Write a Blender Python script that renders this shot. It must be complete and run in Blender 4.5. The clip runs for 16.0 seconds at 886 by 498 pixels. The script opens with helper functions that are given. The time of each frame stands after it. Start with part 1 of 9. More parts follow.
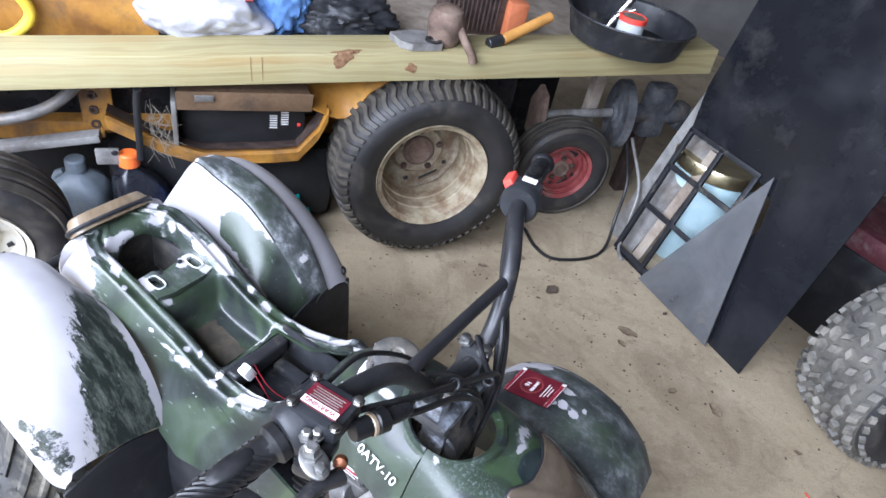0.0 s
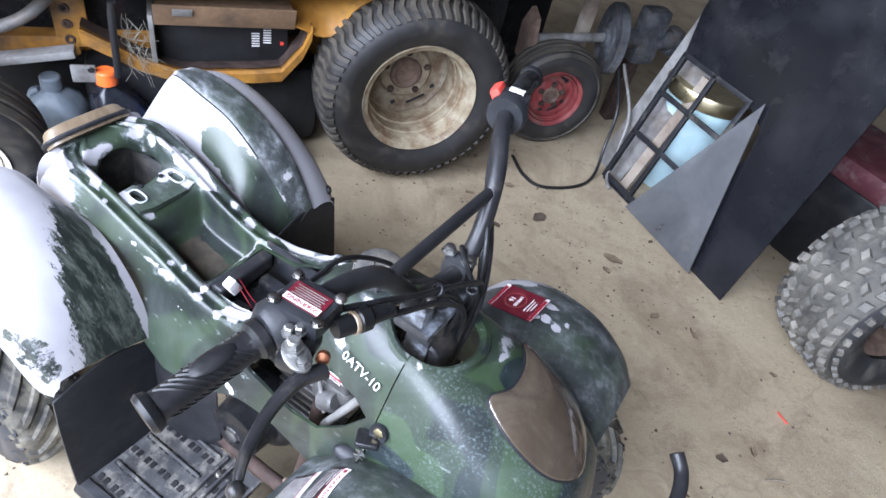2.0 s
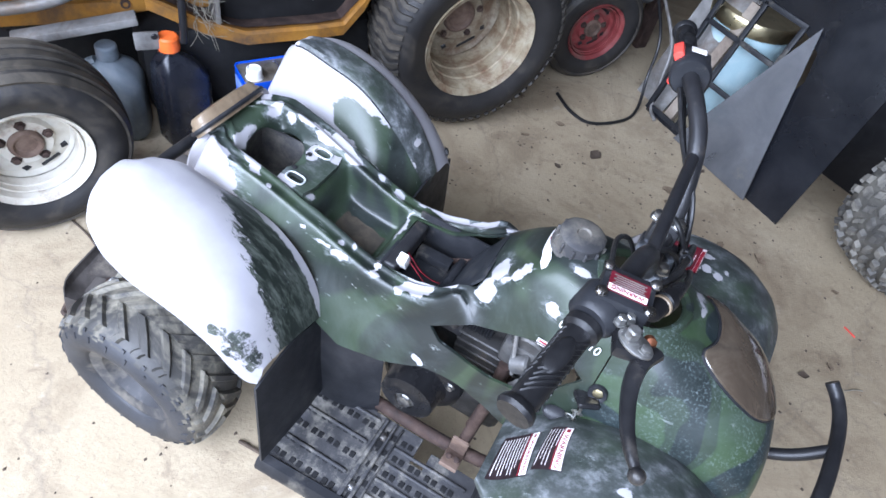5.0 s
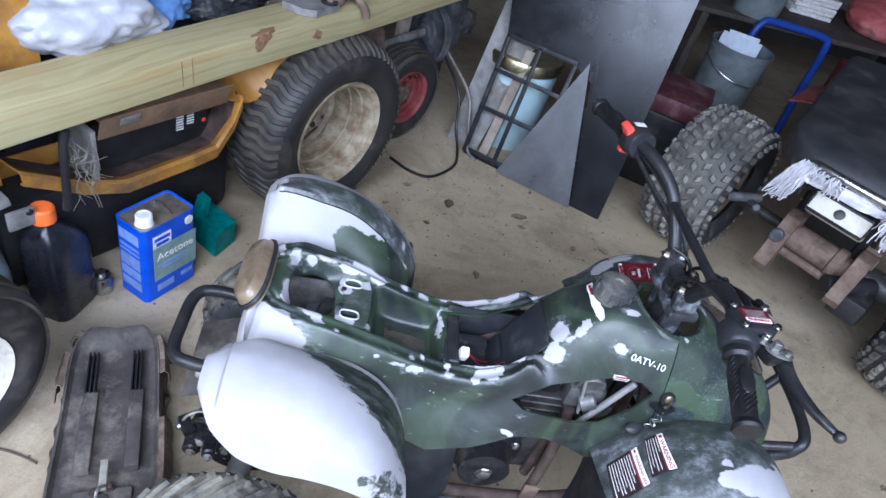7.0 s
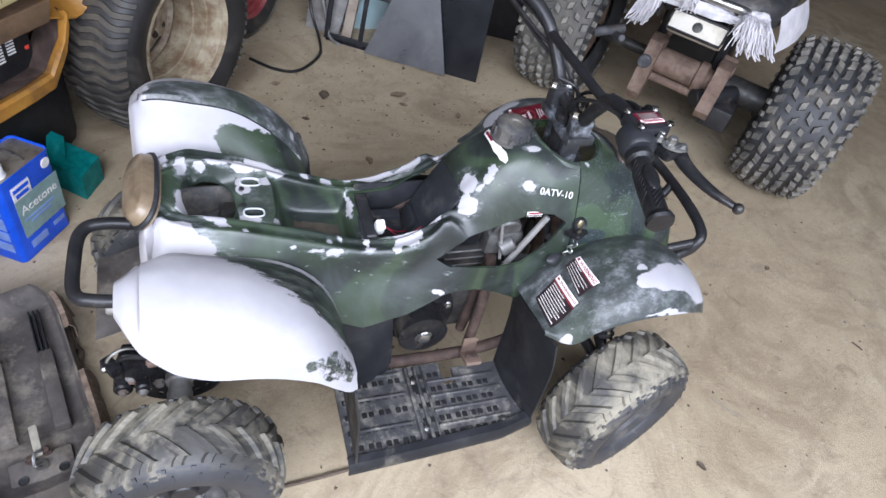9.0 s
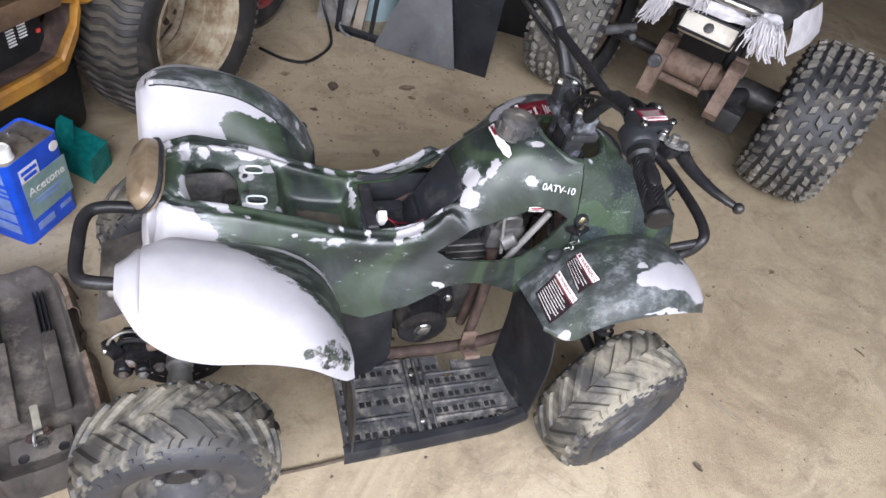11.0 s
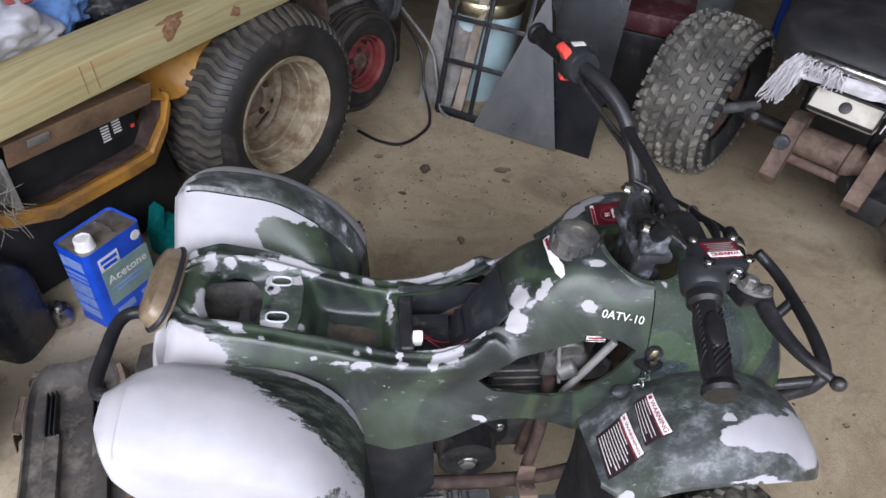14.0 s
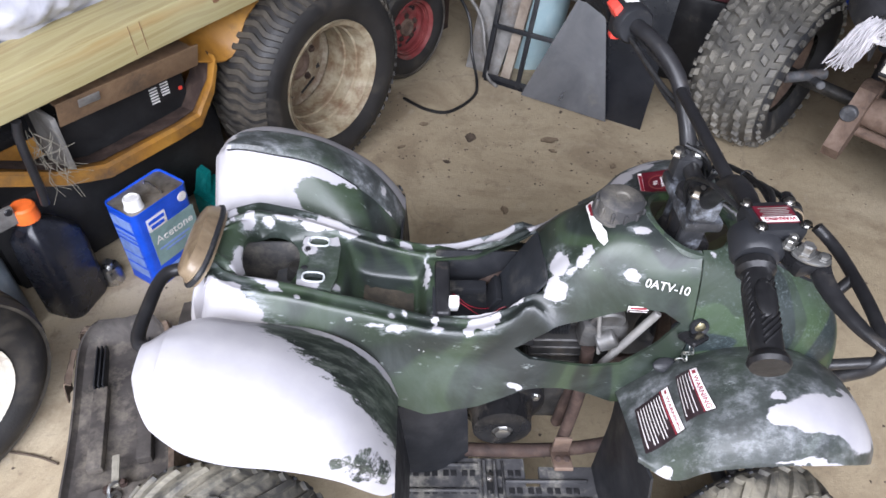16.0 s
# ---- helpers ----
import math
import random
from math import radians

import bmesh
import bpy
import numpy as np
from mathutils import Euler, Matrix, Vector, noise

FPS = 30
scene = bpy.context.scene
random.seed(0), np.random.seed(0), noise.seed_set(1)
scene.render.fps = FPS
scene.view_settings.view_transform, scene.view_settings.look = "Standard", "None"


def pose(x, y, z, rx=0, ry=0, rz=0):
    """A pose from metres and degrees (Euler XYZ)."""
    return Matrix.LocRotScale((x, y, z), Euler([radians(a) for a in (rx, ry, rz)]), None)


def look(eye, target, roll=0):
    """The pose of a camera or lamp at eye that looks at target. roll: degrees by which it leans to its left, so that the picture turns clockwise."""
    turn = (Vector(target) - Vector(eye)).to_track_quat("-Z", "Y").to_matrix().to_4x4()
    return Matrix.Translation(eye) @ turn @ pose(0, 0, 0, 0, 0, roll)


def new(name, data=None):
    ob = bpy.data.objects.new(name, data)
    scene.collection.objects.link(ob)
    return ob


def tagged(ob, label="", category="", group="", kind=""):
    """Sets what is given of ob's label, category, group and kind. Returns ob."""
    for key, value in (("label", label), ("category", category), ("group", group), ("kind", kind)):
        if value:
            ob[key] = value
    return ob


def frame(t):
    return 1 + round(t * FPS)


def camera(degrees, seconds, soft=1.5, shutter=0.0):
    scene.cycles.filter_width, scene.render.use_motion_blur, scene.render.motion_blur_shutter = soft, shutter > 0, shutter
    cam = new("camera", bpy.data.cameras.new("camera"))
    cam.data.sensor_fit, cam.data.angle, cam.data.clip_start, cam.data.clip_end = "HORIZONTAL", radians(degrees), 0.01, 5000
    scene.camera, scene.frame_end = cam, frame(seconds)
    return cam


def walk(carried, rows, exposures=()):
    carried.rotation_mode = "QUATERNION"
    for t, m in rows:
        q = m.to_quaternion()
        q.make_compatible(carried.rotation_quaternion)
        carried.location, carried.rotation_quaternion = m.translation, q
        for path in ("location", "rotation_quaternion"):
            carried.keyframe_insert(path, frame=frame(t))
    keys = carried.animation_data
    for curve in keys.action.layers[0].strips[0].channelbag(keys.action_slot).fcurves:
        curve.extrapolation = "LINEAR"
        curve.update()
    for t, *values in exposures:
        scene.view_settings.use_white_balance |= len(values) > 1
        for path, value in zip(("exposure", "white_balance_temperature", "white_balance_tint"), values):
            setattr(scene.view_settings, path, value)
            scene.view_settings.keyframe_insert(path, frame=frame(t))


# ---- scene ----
cam = camera(68.8, 16.0, soft=1.6)
PATH = [
    (0, (0.3496, -0.4772, 1.2678), (-0.3495, 0.9401, 0.0495), 12.85),
    (0.5, (0.3657, -0.4785, 1.2590), (-0.3056, 0.9260, 0.0099), 13.36),
    (1, (0.3737, -0.4797, 1.2520), (-0.2384, 0.9263, -0.0255), 14.17),
    (1.5, (0.3707, -0.4817, 1.2470), (-0.2248, 0.8971, -0.0673), 14.69),
    (2, (0.3676, -0.4856, 1.2410), (-0.2104, 0.8608, -0.1151), 15.20),
    (2.5, (0.3546, -0.4882, 1.2409), (-0.2070, 0.8238, -0.1530), 15.92),
    (3, (0.3495, -0.4901, 1.2409), (-0.2044, 0.7978, -0.1800), 16.73),
    (3.5, (0.3464, -0.4960, 1.2378), (-0.2399, 0.7748, -0.1852), 14.82),
    (4, (0.3103, -0.5130, 1.2096), (-0.3855, 0.6348, -0.2674), 9.42),
    (4.2, (0.2615, -0.5408, 1.2301), (-0.3938, 0.6270, -0.2505), 10.63),
    (6.3, (-0.1258, -0.6917, 1.2439), (-0.1781, 0.6874, -0.1978), 15.28),
    (6.5, (-0.1732, -0.7095, 1.2524), (-0.2335, 0.7286, -0.1293), 13.35),
    (7, (-0.3763, -0.7553, 1.2907), (-0.0552, 0.7729, 0.0478), 17.47),
    (7.5, (-0.4121, -0.7544, 1.2714), (0.1184, 0.7246, 0.0412), 17.34),
    (8, (-0.4138, -0.7514, 1.2425), (0.1959, 0.5860, -0.1070), 15.26),
    (8.5, (-0.4070, -0.7615, 1.2425), (0.2188, 0.5306, -0.1437), 15.26),
    (9, (-0.3924, -0.7759, 1.2416), (0.2578, 0.4887, -0.1594), 14.86),
    (9.2, (-0.3874, -0.7730, 1.2427), (0.2667, 0.4815, -0.1653), 14.86),
    (11.3, (-0.3837, -0.7871, 1.2417), (0.2298, 0.4824, -0.1706), 16.57),
    (11.5, (-0.3857, -0.7880, 1.2417), (0.2092, 0.4979, -0.1638), 16.68),
    (12, (-0.3916, -0.7829, 1.2446), (0.1608, 0.5191, -0.1642), 17.39),
    (12.5, (-0.3996, -0.7797, 1.2506), (0.1390, 0.5316, -0.1544), 18.29),
    (13, (-0.3569, -0.7498, 1.2499), (0.1779, 0.5695, -0.1480), 17.99),
    (13.5, (-0.2642, -0.6793, 1.2378), (0.0689, 0.7220, -0.1448), 10.72),
    (14, (-0.2156, -0.6555, 1.2372), (0.0237, 0.8060, -0.1003), 6.31),
    (14.5, (-0.1965, -0.6500, 1.2263), (-0.0205, 0.8331, -0.0986), 3.81),
    (15, (-0.1884, -0.6512, 1.2164), (-0.0775, 0.8185, -0.1300), 2.33),
    (15.5, (-0.1934, -0.6511, 1.2164), (-0.0684, 0.7684, -0.1809), 3.75),
    (16, (-0.2014, -0.6529, 1.2123), (-0.1044, 0.7634, -0.1901), 4.05),
]
EXPOSURES = [(0.0, 0.64, 5850, 9), (3.5, 0.68, 5700, 9), (4.2, 0.66, 5600, 9), (6.3, -0.24, 5600, 10), (7.0, -0.1, 5450, 9), (8.0, 0.1, 5800, 10), (9.0, -0.07, 6100, 10), (11.3, -0.08, 6500, 11), (13.0, -0.14, 6450, 11), (13.5, -0.28, 6420, 11), (14.0, -0.4, 6400, 11), (14.5, -0.25, 6400, 11), (15.0, -0.08, 6400, 11), (15.5, -0.02, 6400, 11), (16.0, 0.1, 6400, 11)]
walk(cam, [(t, look(eye, target, roll)) for t, eye, target, roll in PATH], EXPOSURES)

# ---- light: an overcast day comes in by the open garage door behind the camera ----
world = bpy.data.worlds.new("world")
scene.world = world
world.use_nodes = True
wn = world.node_tree.nodes
sky = wn.new("ShaderNodeTexSky")
sky.sky_type, sky.sun_disc = "NISHITA", False
sky.sun_elevation, sky.sun_rotation = radians(40), radians(200)
world.node_tree.links.new(sky.outputs[0], wn["Background"].inputs[0])
wn["Background"].inputs[1].default_value = 0.12


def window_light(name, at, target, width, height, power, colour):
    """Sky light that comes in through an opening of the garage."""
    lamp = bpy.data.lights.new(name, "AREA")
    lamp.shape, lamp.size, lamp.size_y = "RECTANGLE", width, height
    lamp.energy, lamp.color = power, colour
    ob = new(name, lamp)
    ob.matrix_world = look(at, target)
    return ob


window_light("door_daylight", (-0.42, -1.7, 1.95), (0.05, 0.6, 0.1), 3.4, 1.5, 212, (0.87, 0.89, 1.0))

# ---- tools ----
from mathutils.bvhtree import BVHTree


def smooth(ob, angle=40):
    for p in ob.data.polygons:
        p.use_smooth = True
    if angle:
        ob.data.set_sharp_from_angle(angle=radians(angle))


def mesh_of(name, bm, material, angle=40):
    bmesh.ops.recalc_face_normals(bm, faces=bm.faces)
    me = bpy.data.meshes.new(name)
    bm.to_mesh(me)
    bm.free()
    me.materials.append(material)
    ob = new(name, me)
    smooth(ob, angle)
    return ob


def part(name, bm, material, parent, label="", angle=40):
    """Link a bmesh as one mesh object under a thing or under a part."""
    ob = mesh_of(name, bm, material, angle)
    ob.parent = parent
    if parent is not None:
        ob.matrix_parent_inverse = parent.matrix_world.inverted()
    return tagged(ob, label)


def thing(name, at, label, category, group="", kind=""):
    """An empty at the base of a thing of several parts."""
    ob = new(name)
    ob.location = at
    ob.empty_display_size = 0.05
    bpy.context.view_layer.update()
    return tagged(ob, label, category, group, kind)


def bolts(name, spots, direction, r, h, material, parent, label=""):
    for at in spots:
        bm = bmesh.new()
        bolt(bm, at, direction, r, h)
        part(name, bm, material, parent, label)


def two_tone(name, bm, first_lug_face, material, lug_material, parent, label):
    """A part whose faces from first_lug_face on take a second material."""
    bm.faces.ensure_lookup_table()
    for f in bm.faces[first_lug_face:]:
        f.material_index = 1
    ob = part(name, bm, material, parent, label, 35)
    ob.data.materials.append(lug_material)
    return ob


def islands(name, bm, material, parent, label=""):
    """One part for each separate piece of a bmesh."""
    bm.verts.index_update()
    seen = set()
    for v in bm.verts:
        if v.index in seen:
            continue
        group, stack = [], [v]
        seen.add(v.index)
        while stack:
            u = stack.pop()
            group.append(u)
            for e in u.link_edges:
                o = e.other_vert(u)
                if o.index not in seen:
                    seen.add(o.index)
                    stack.append(o)
        piece = bmesh.new()
        made = {u.index: piece.verts.new(u.co) for u in group}
        for f in {f for u in group for f in u.link_faces}:
            piece.faces.new([made[u.index] for u in f.verts])
        part(name, piece, material, parent, label, 35)
    bm.free()


def single(name, bm, material, label, category, group="", kind="", angle=40):
    return tagged(mesh_of(name, bm, material, angle), label, category, group, kind)


def V(*a):
    return Vector(a)


def box(bm, at, size, rot=None, bevel=0.004, seg=2):
    """A box with rounded edges. rot: a matrix, or degrees about z."""
    b = bmesh.new()
    bmesh.ops.create_cube(b, size=1)
    bmesh.ops.scale(b, vec=size, verts=b.verts)
    if bevel:
        bmesh.ops.bevel(b, geom=b.edges[:], offset=min(bevel, 0.45 * min(size)), segments=seg, profile=0.6, affect="EDGES")
    m = rot if isinstance(rot, Matrix) else Matrix.Rotation(radians(rot or 0), 4, "Z")
    bmesh.ops.transform(b, matrix=Matrix.Translation(at) @ m.to_4x4(), verts=b.verts)
    join(bm, b)


def join(bm, other):
    me = bpy.data.meshes.new("tmp")
    other.to_mesh(me)
    other.free()
    bm.from_mesh(me)
    bpy.data.meshes.remove(me)


def spline(pts, n=6, closed=False):
    """A smooth curve through points."""
    pts = [Vector(p) for p in pts]
    k = len(pts)
    out = []
    for i in range(k if closed else k - 1):
        if closed:
            p0, p1, p2, p3 = pts[i - 1], pts[i], pts[(i + 1) % k], pts[(i + 2) % k]
        else:
            p1, p2 = pts[i], pts[i + 1]
            p0 = pts[i - 1] if i else p1 * 2 - p2
            p3 = pts[i + 2] if i + 2 < k else p2 * 2 - p1
        for j in range(n):
            t = j / n
            out.append(0.5 * (2 * p1 + (p2 - p0) * t + (2 * p0 - 5 * p1 + 4 * p2 - p3) * t * t + (3 * p1 - p0 - 3 * p2 + p3) * t ** 3))
    if not closed:
        out.append(pts[-1])
    return out


def tube(bm, pts, r, seg=10, bend=6, closed=False, flat=1.0):
    """A round bar along points; bend: steps of the curve between points (0: straight pieces). r may be a list."""
    path = spline(pts, bend, closed) if bend else [Vector(p) for p in pts]
    n = len(path)
    rings, up = [], None
    for i, p in enumerate(path):
        a = path[(i - 1) % n] if (closed or i) else p
        b = path[(i + 1) % n] if (closed or i < n - 1) else p
        d = (b - a).normalized()
        if up is None:
            up = d.orthogonal().normalized()
        up = (up - d * up.dot(d)).normalized()
        side = d.cross(up)
        rr = r if not isinstance(r, (list, tuple)) else r[0] + (r[-1] - r[0]) * i / max(1, n - 1)
        rings.append([bm.verts.new(p + rr * (math.cos(2 * math.pi * k / seg) * up + flat * math.sin(2 * math.pi * k / seg) * side)) for k in range(seg)])
    for i in range(n if closed else n - 1):
        A, B = rings[i], rings[(i + 1) % n]
        for k in range(seg):
            bm.faces.new((A[k], A[(k + 1) % seg], B[(k + 1) % seg], B[k]))
    if not closed:
        bm.faces.new(rings[0])
        bm.faces.new(rings[-1])


def axis_frame(at, direction, up=(0, 0, 1)):
    """A matrix whose z runs along direction."""
    z = Vector(direction).normalized()
    u = Vector(up)
    if abs(z.dot(u)) > 0.98:
        u = Vector((1, 0, 0))
    x = u.cross(z).normalized()
    y = z.cross(x)
    return Matrix.Translation(at) @ Matrix((x, y, z)).transposed().to_4x4()


def lathe(bm, profile, m, seg=32, close=False):
    """Turn a profile of (radius, height) about the z of m. A radius of 0 closes the end."""
    rows = []
    for r, h in profile:
        if r < 1e-6:
            rows.append([bm.verts.new(m @ Vector((0, 0, h)))])
        else:
            rows.append([bm.verts.new(m @ Vector((r * math.cos(2 * math.pi * k / seg), r * math.sin(2 * math.pi * k / seg), h))) for k in range(seg)])
    pairs = list(zip(rows, rows[1:])) + ([(rows[-1], rows[0])] if close else [])
    for A, B in pairs:
        for k in range(seg):
            q = [A[k % len(A)], A[(k + 1) % len(A)], B[(k + 1) % len(B)], B[k % len(B)]]
            q = list(dict.fromkeys(q))
            if len(q) > 2:
                bm.faces.new(q)


def rod(bm, a, b, r, seg=14, bevel=0.0):
    """A straight round bar from a to b."""
    d = (Vector(b) - Vector(a)).length
    v = bevel or min(r * 0.25, 0.003)
    lathe(bm, [(0, 0), (r - v, 0), (r, v), (r, d - v), (r - v, d), (0, d)], axis_frame(a, Vector(b) - Vector(a)), seg)


def bolt(bm, at, direction, r=0.007, h=0.006):
    """A hexagon head on a washer."""
    m = axis_frame(at, direction)
    lathe(bm, [(0, 0), (r * 1.45, 0), (r * 1.45, h * 0.25), (r, h * 0.25), (r, h), (r * 0.7, h * 1.15), (0, h * 1.15)], m, 6 if r > 0.004 else 8)


def loft(bm, rows, closed=False):
    """A skin over rows of points of equal length."""
    vs = [[bm.verts.new(p) for p in row] for row in rows]
    for A, B in zip(vs, vs[1:]):
        n = len(A)
        for k in range(n if closed else n - 1):
            bm.faces.new((A[k], A[(k + 1) % n], B[(k + 1) % n], B[k]))
    return vs


def thicken(bm, t):
    bmesh.ops.recalc_face_normals(bm, faces=bm.faces)
    bmesh.ops.solidify(bm, geom=bm.faces[:], thickness=t)


def fine(rows, n=4, m=4):
    """Smooth rows of points in both ways."""
    rows = [spline(r, m) for r in rows]
    cols = [spline([r[k] for r in rows], n) for k in range(len(rows[0]))]
    return [[c[i] for c in cols] for i in range(len(cols[0]))]


def prism(bm, outline, a, b):
    """A solid with an outline of points, pushed from the offset a to the offset b."""
    A = [bm.verts.new(Vector(p) + Vector(a)) for p in outline]
    B = [bm.verts.new(Vector(p) + Vector(b)) for p in outline]
    n = len(A)
    bm.faces.new(A)
    bm.faces.new(B[::-1])
    for k in range(n):
        bm.faces.new((A[k], B[k], B[(k + 1) % n], A[(k + 1) % n]))


def cut(ob, cutters):
    """Cut solids out of a part."""
    for bm in cutters:
        bmesh.ops.recalc_face_normals(bm, faces=bm.faces)
        me = bpy.data.meshes.new("cut")
        bm.to_mesh(me)
        bm.free()
        c = new("cut", me)
        mod = ob.modifiers.new("cut", "BOOLEAN")
        mod.operation, mod.solver, mod.object = "DIFFERENCE", "EXACT", c
        bpy.context.view_layer.update()
        done = bpy.data.meshes.new_from_object(ob.evaluated_get(bpy.context.evaluated_depsgraph_get()))
        ob.modifiers.clear()
        ob.data = done
        bpy.data.objects.remove(c)
    smooth(ob)


def tyre_profile(R, W, r):
    """Half section of a tyre, from the crown to the bead: (height across, radius)."""
    return [(0, R), (0.22 * W, R - 0.012 * R), (0.38 * W, R - 0.05 * R), (0.475 * W, R - 0.14 * R), (0.5 * W, R - 0.3 * (R - r) - 0.1 * R),
            (0.47 * W, r + 0.28 * (R - r)), (0.41 * W, r + 0.08 * (R - r)), (0.38 * W, r)]


class Tyre:
    """The surface of a tyre round the z of m: a point at an angle and v from -1 to 1 across."""

    def __init__(self, m, R, W, r, round_shoulder=False):
        half = tyre_profile(R, W, r)
        if round_shoulder:
            d = R - r
            half = [(0, R), (0.2 * W, R - 0.035 * d), (0.36 * W, R - 0.14 * d), (0.46 * W, R - 0.32 * d), (0.5 * W, R - 0.55 * d), (0.485 * W, R - 0.76 * d), (0.43 * W, R - 0.93 * d), (0.38 * W, r)]
        half = spline([(h, q, 0) for h, q in half], 5)
        self.m, self.pts = m, [(-p.x, p.y) for p in half[:0:-1]] + [(p.x, p.y) for p in half]
        d = [0]
        for a, b in zip(self.pts, self.pts[1:]):
            d.append(d[-1] + math.hypot(b[0] - a[0], b[1] - a[1]))
        self.length = d[-1]
        self.d = [2 * q / d[-1] - 1 for q in d]

    def at(self, th, v, lift=0.0):
        k = 0
        while k < len(self.d) - 2 and self.d[k + 1] < v:
            k += 1
        a, b = self.pts[k], self.pts[k + 1]
        f = (v - self.d[k]) / max(1e-9, self.d[k + 1] - self.d[k])
        h, q = a[0] + (b[0] - a[0]) * f, a[1] + (b[1] - a[1]) * f
        dx, dy = b[0] - a[0], b[1] - a[1]
        n = math.hypot(dx, dy)
        h, q = h - lift * dy / n, q + lift * dx / n
        return self.m @ Vector((q * math.cos(th), q * math.sin(th), h))

    def carcass(self, bm, seg=64):
        lathe(bm, [(q, h) for h, q in self.pts], self.m, seg)

    def lug(self, bm, path, width, lift, taper=0.75):
        """A raised lug along a path of (angle, v), as wide as width metres, near the crown radius."""
        R = max(q for h, q in self.pts)
        rows = []
        for i, (th, v) in enumerate(path):
            w = width / R / 2
            rows.append([self.at(th - w, v, -0.002), self.at(th - w * taper, v, lift), self.at(th + w * taper, v, lift), self.at(th + w, v, -0.002)])
        vs = loft(bm, rows)
        bm.faces.new(vs[0])
        bm.faces.new(vs[-1][::-1])

    def block(self, bm, th, v, dth, dv, lift, skew=0.0, taper=0.78):
        lo = [self.at(th + a * dth / 2 + b * skew, v + b * dv / 2, -0.003) for a, b in ((-1, -1), (1, -1), (1, 1), (-1, 1))]
        hi = [self.at(th + a * dth / 2 * taper + b * skew, v + b * dv / 2 * taper, lift) for a, b in ((-1, -1), (1, -1), (1, 1), (-1, 1))]
        L = [bm.verts.new(p) for p in lo]
        H = [bm.verts.new(p) for p in hi]
        bm.faces.new(H)
        for k in range(4):
            bm.faces.new((L[k], L[(k + 1) % 4], H[(k + 1) % 4], H[k]))


def letters(name, text, m, size, material, parent, depth=0.0004, align="LEFT", label="", bold=0.0):
    """Raised or printed letters lying in the xy plane of m."""
    cu = bpy.data.curves.new(name, "FONT")
    cu.body, cu.size, cu.extrude, cu.align_x, cu.align_y = text, size, depth, align, "CENTER"
    cu.offset = bold
    tmp = new("tmp", cu)
    bpy.context.view_layer.update()
    me = bpy.data.meshes.new_from_object(tmp.evaluated_get(bpy.context.evaluated_depsgraph_get()))
    bpy.data.objects.remove(tmp)
    me.transform(m)
    me.materials.clear()
    me.materials.append(material)
    ob = new(name, me)
    ob.parent = parent
    if parent is not None:
        ob.matrix_parent_inverse = parent.matrix_world.inverted()
    return tagged(ob, label)

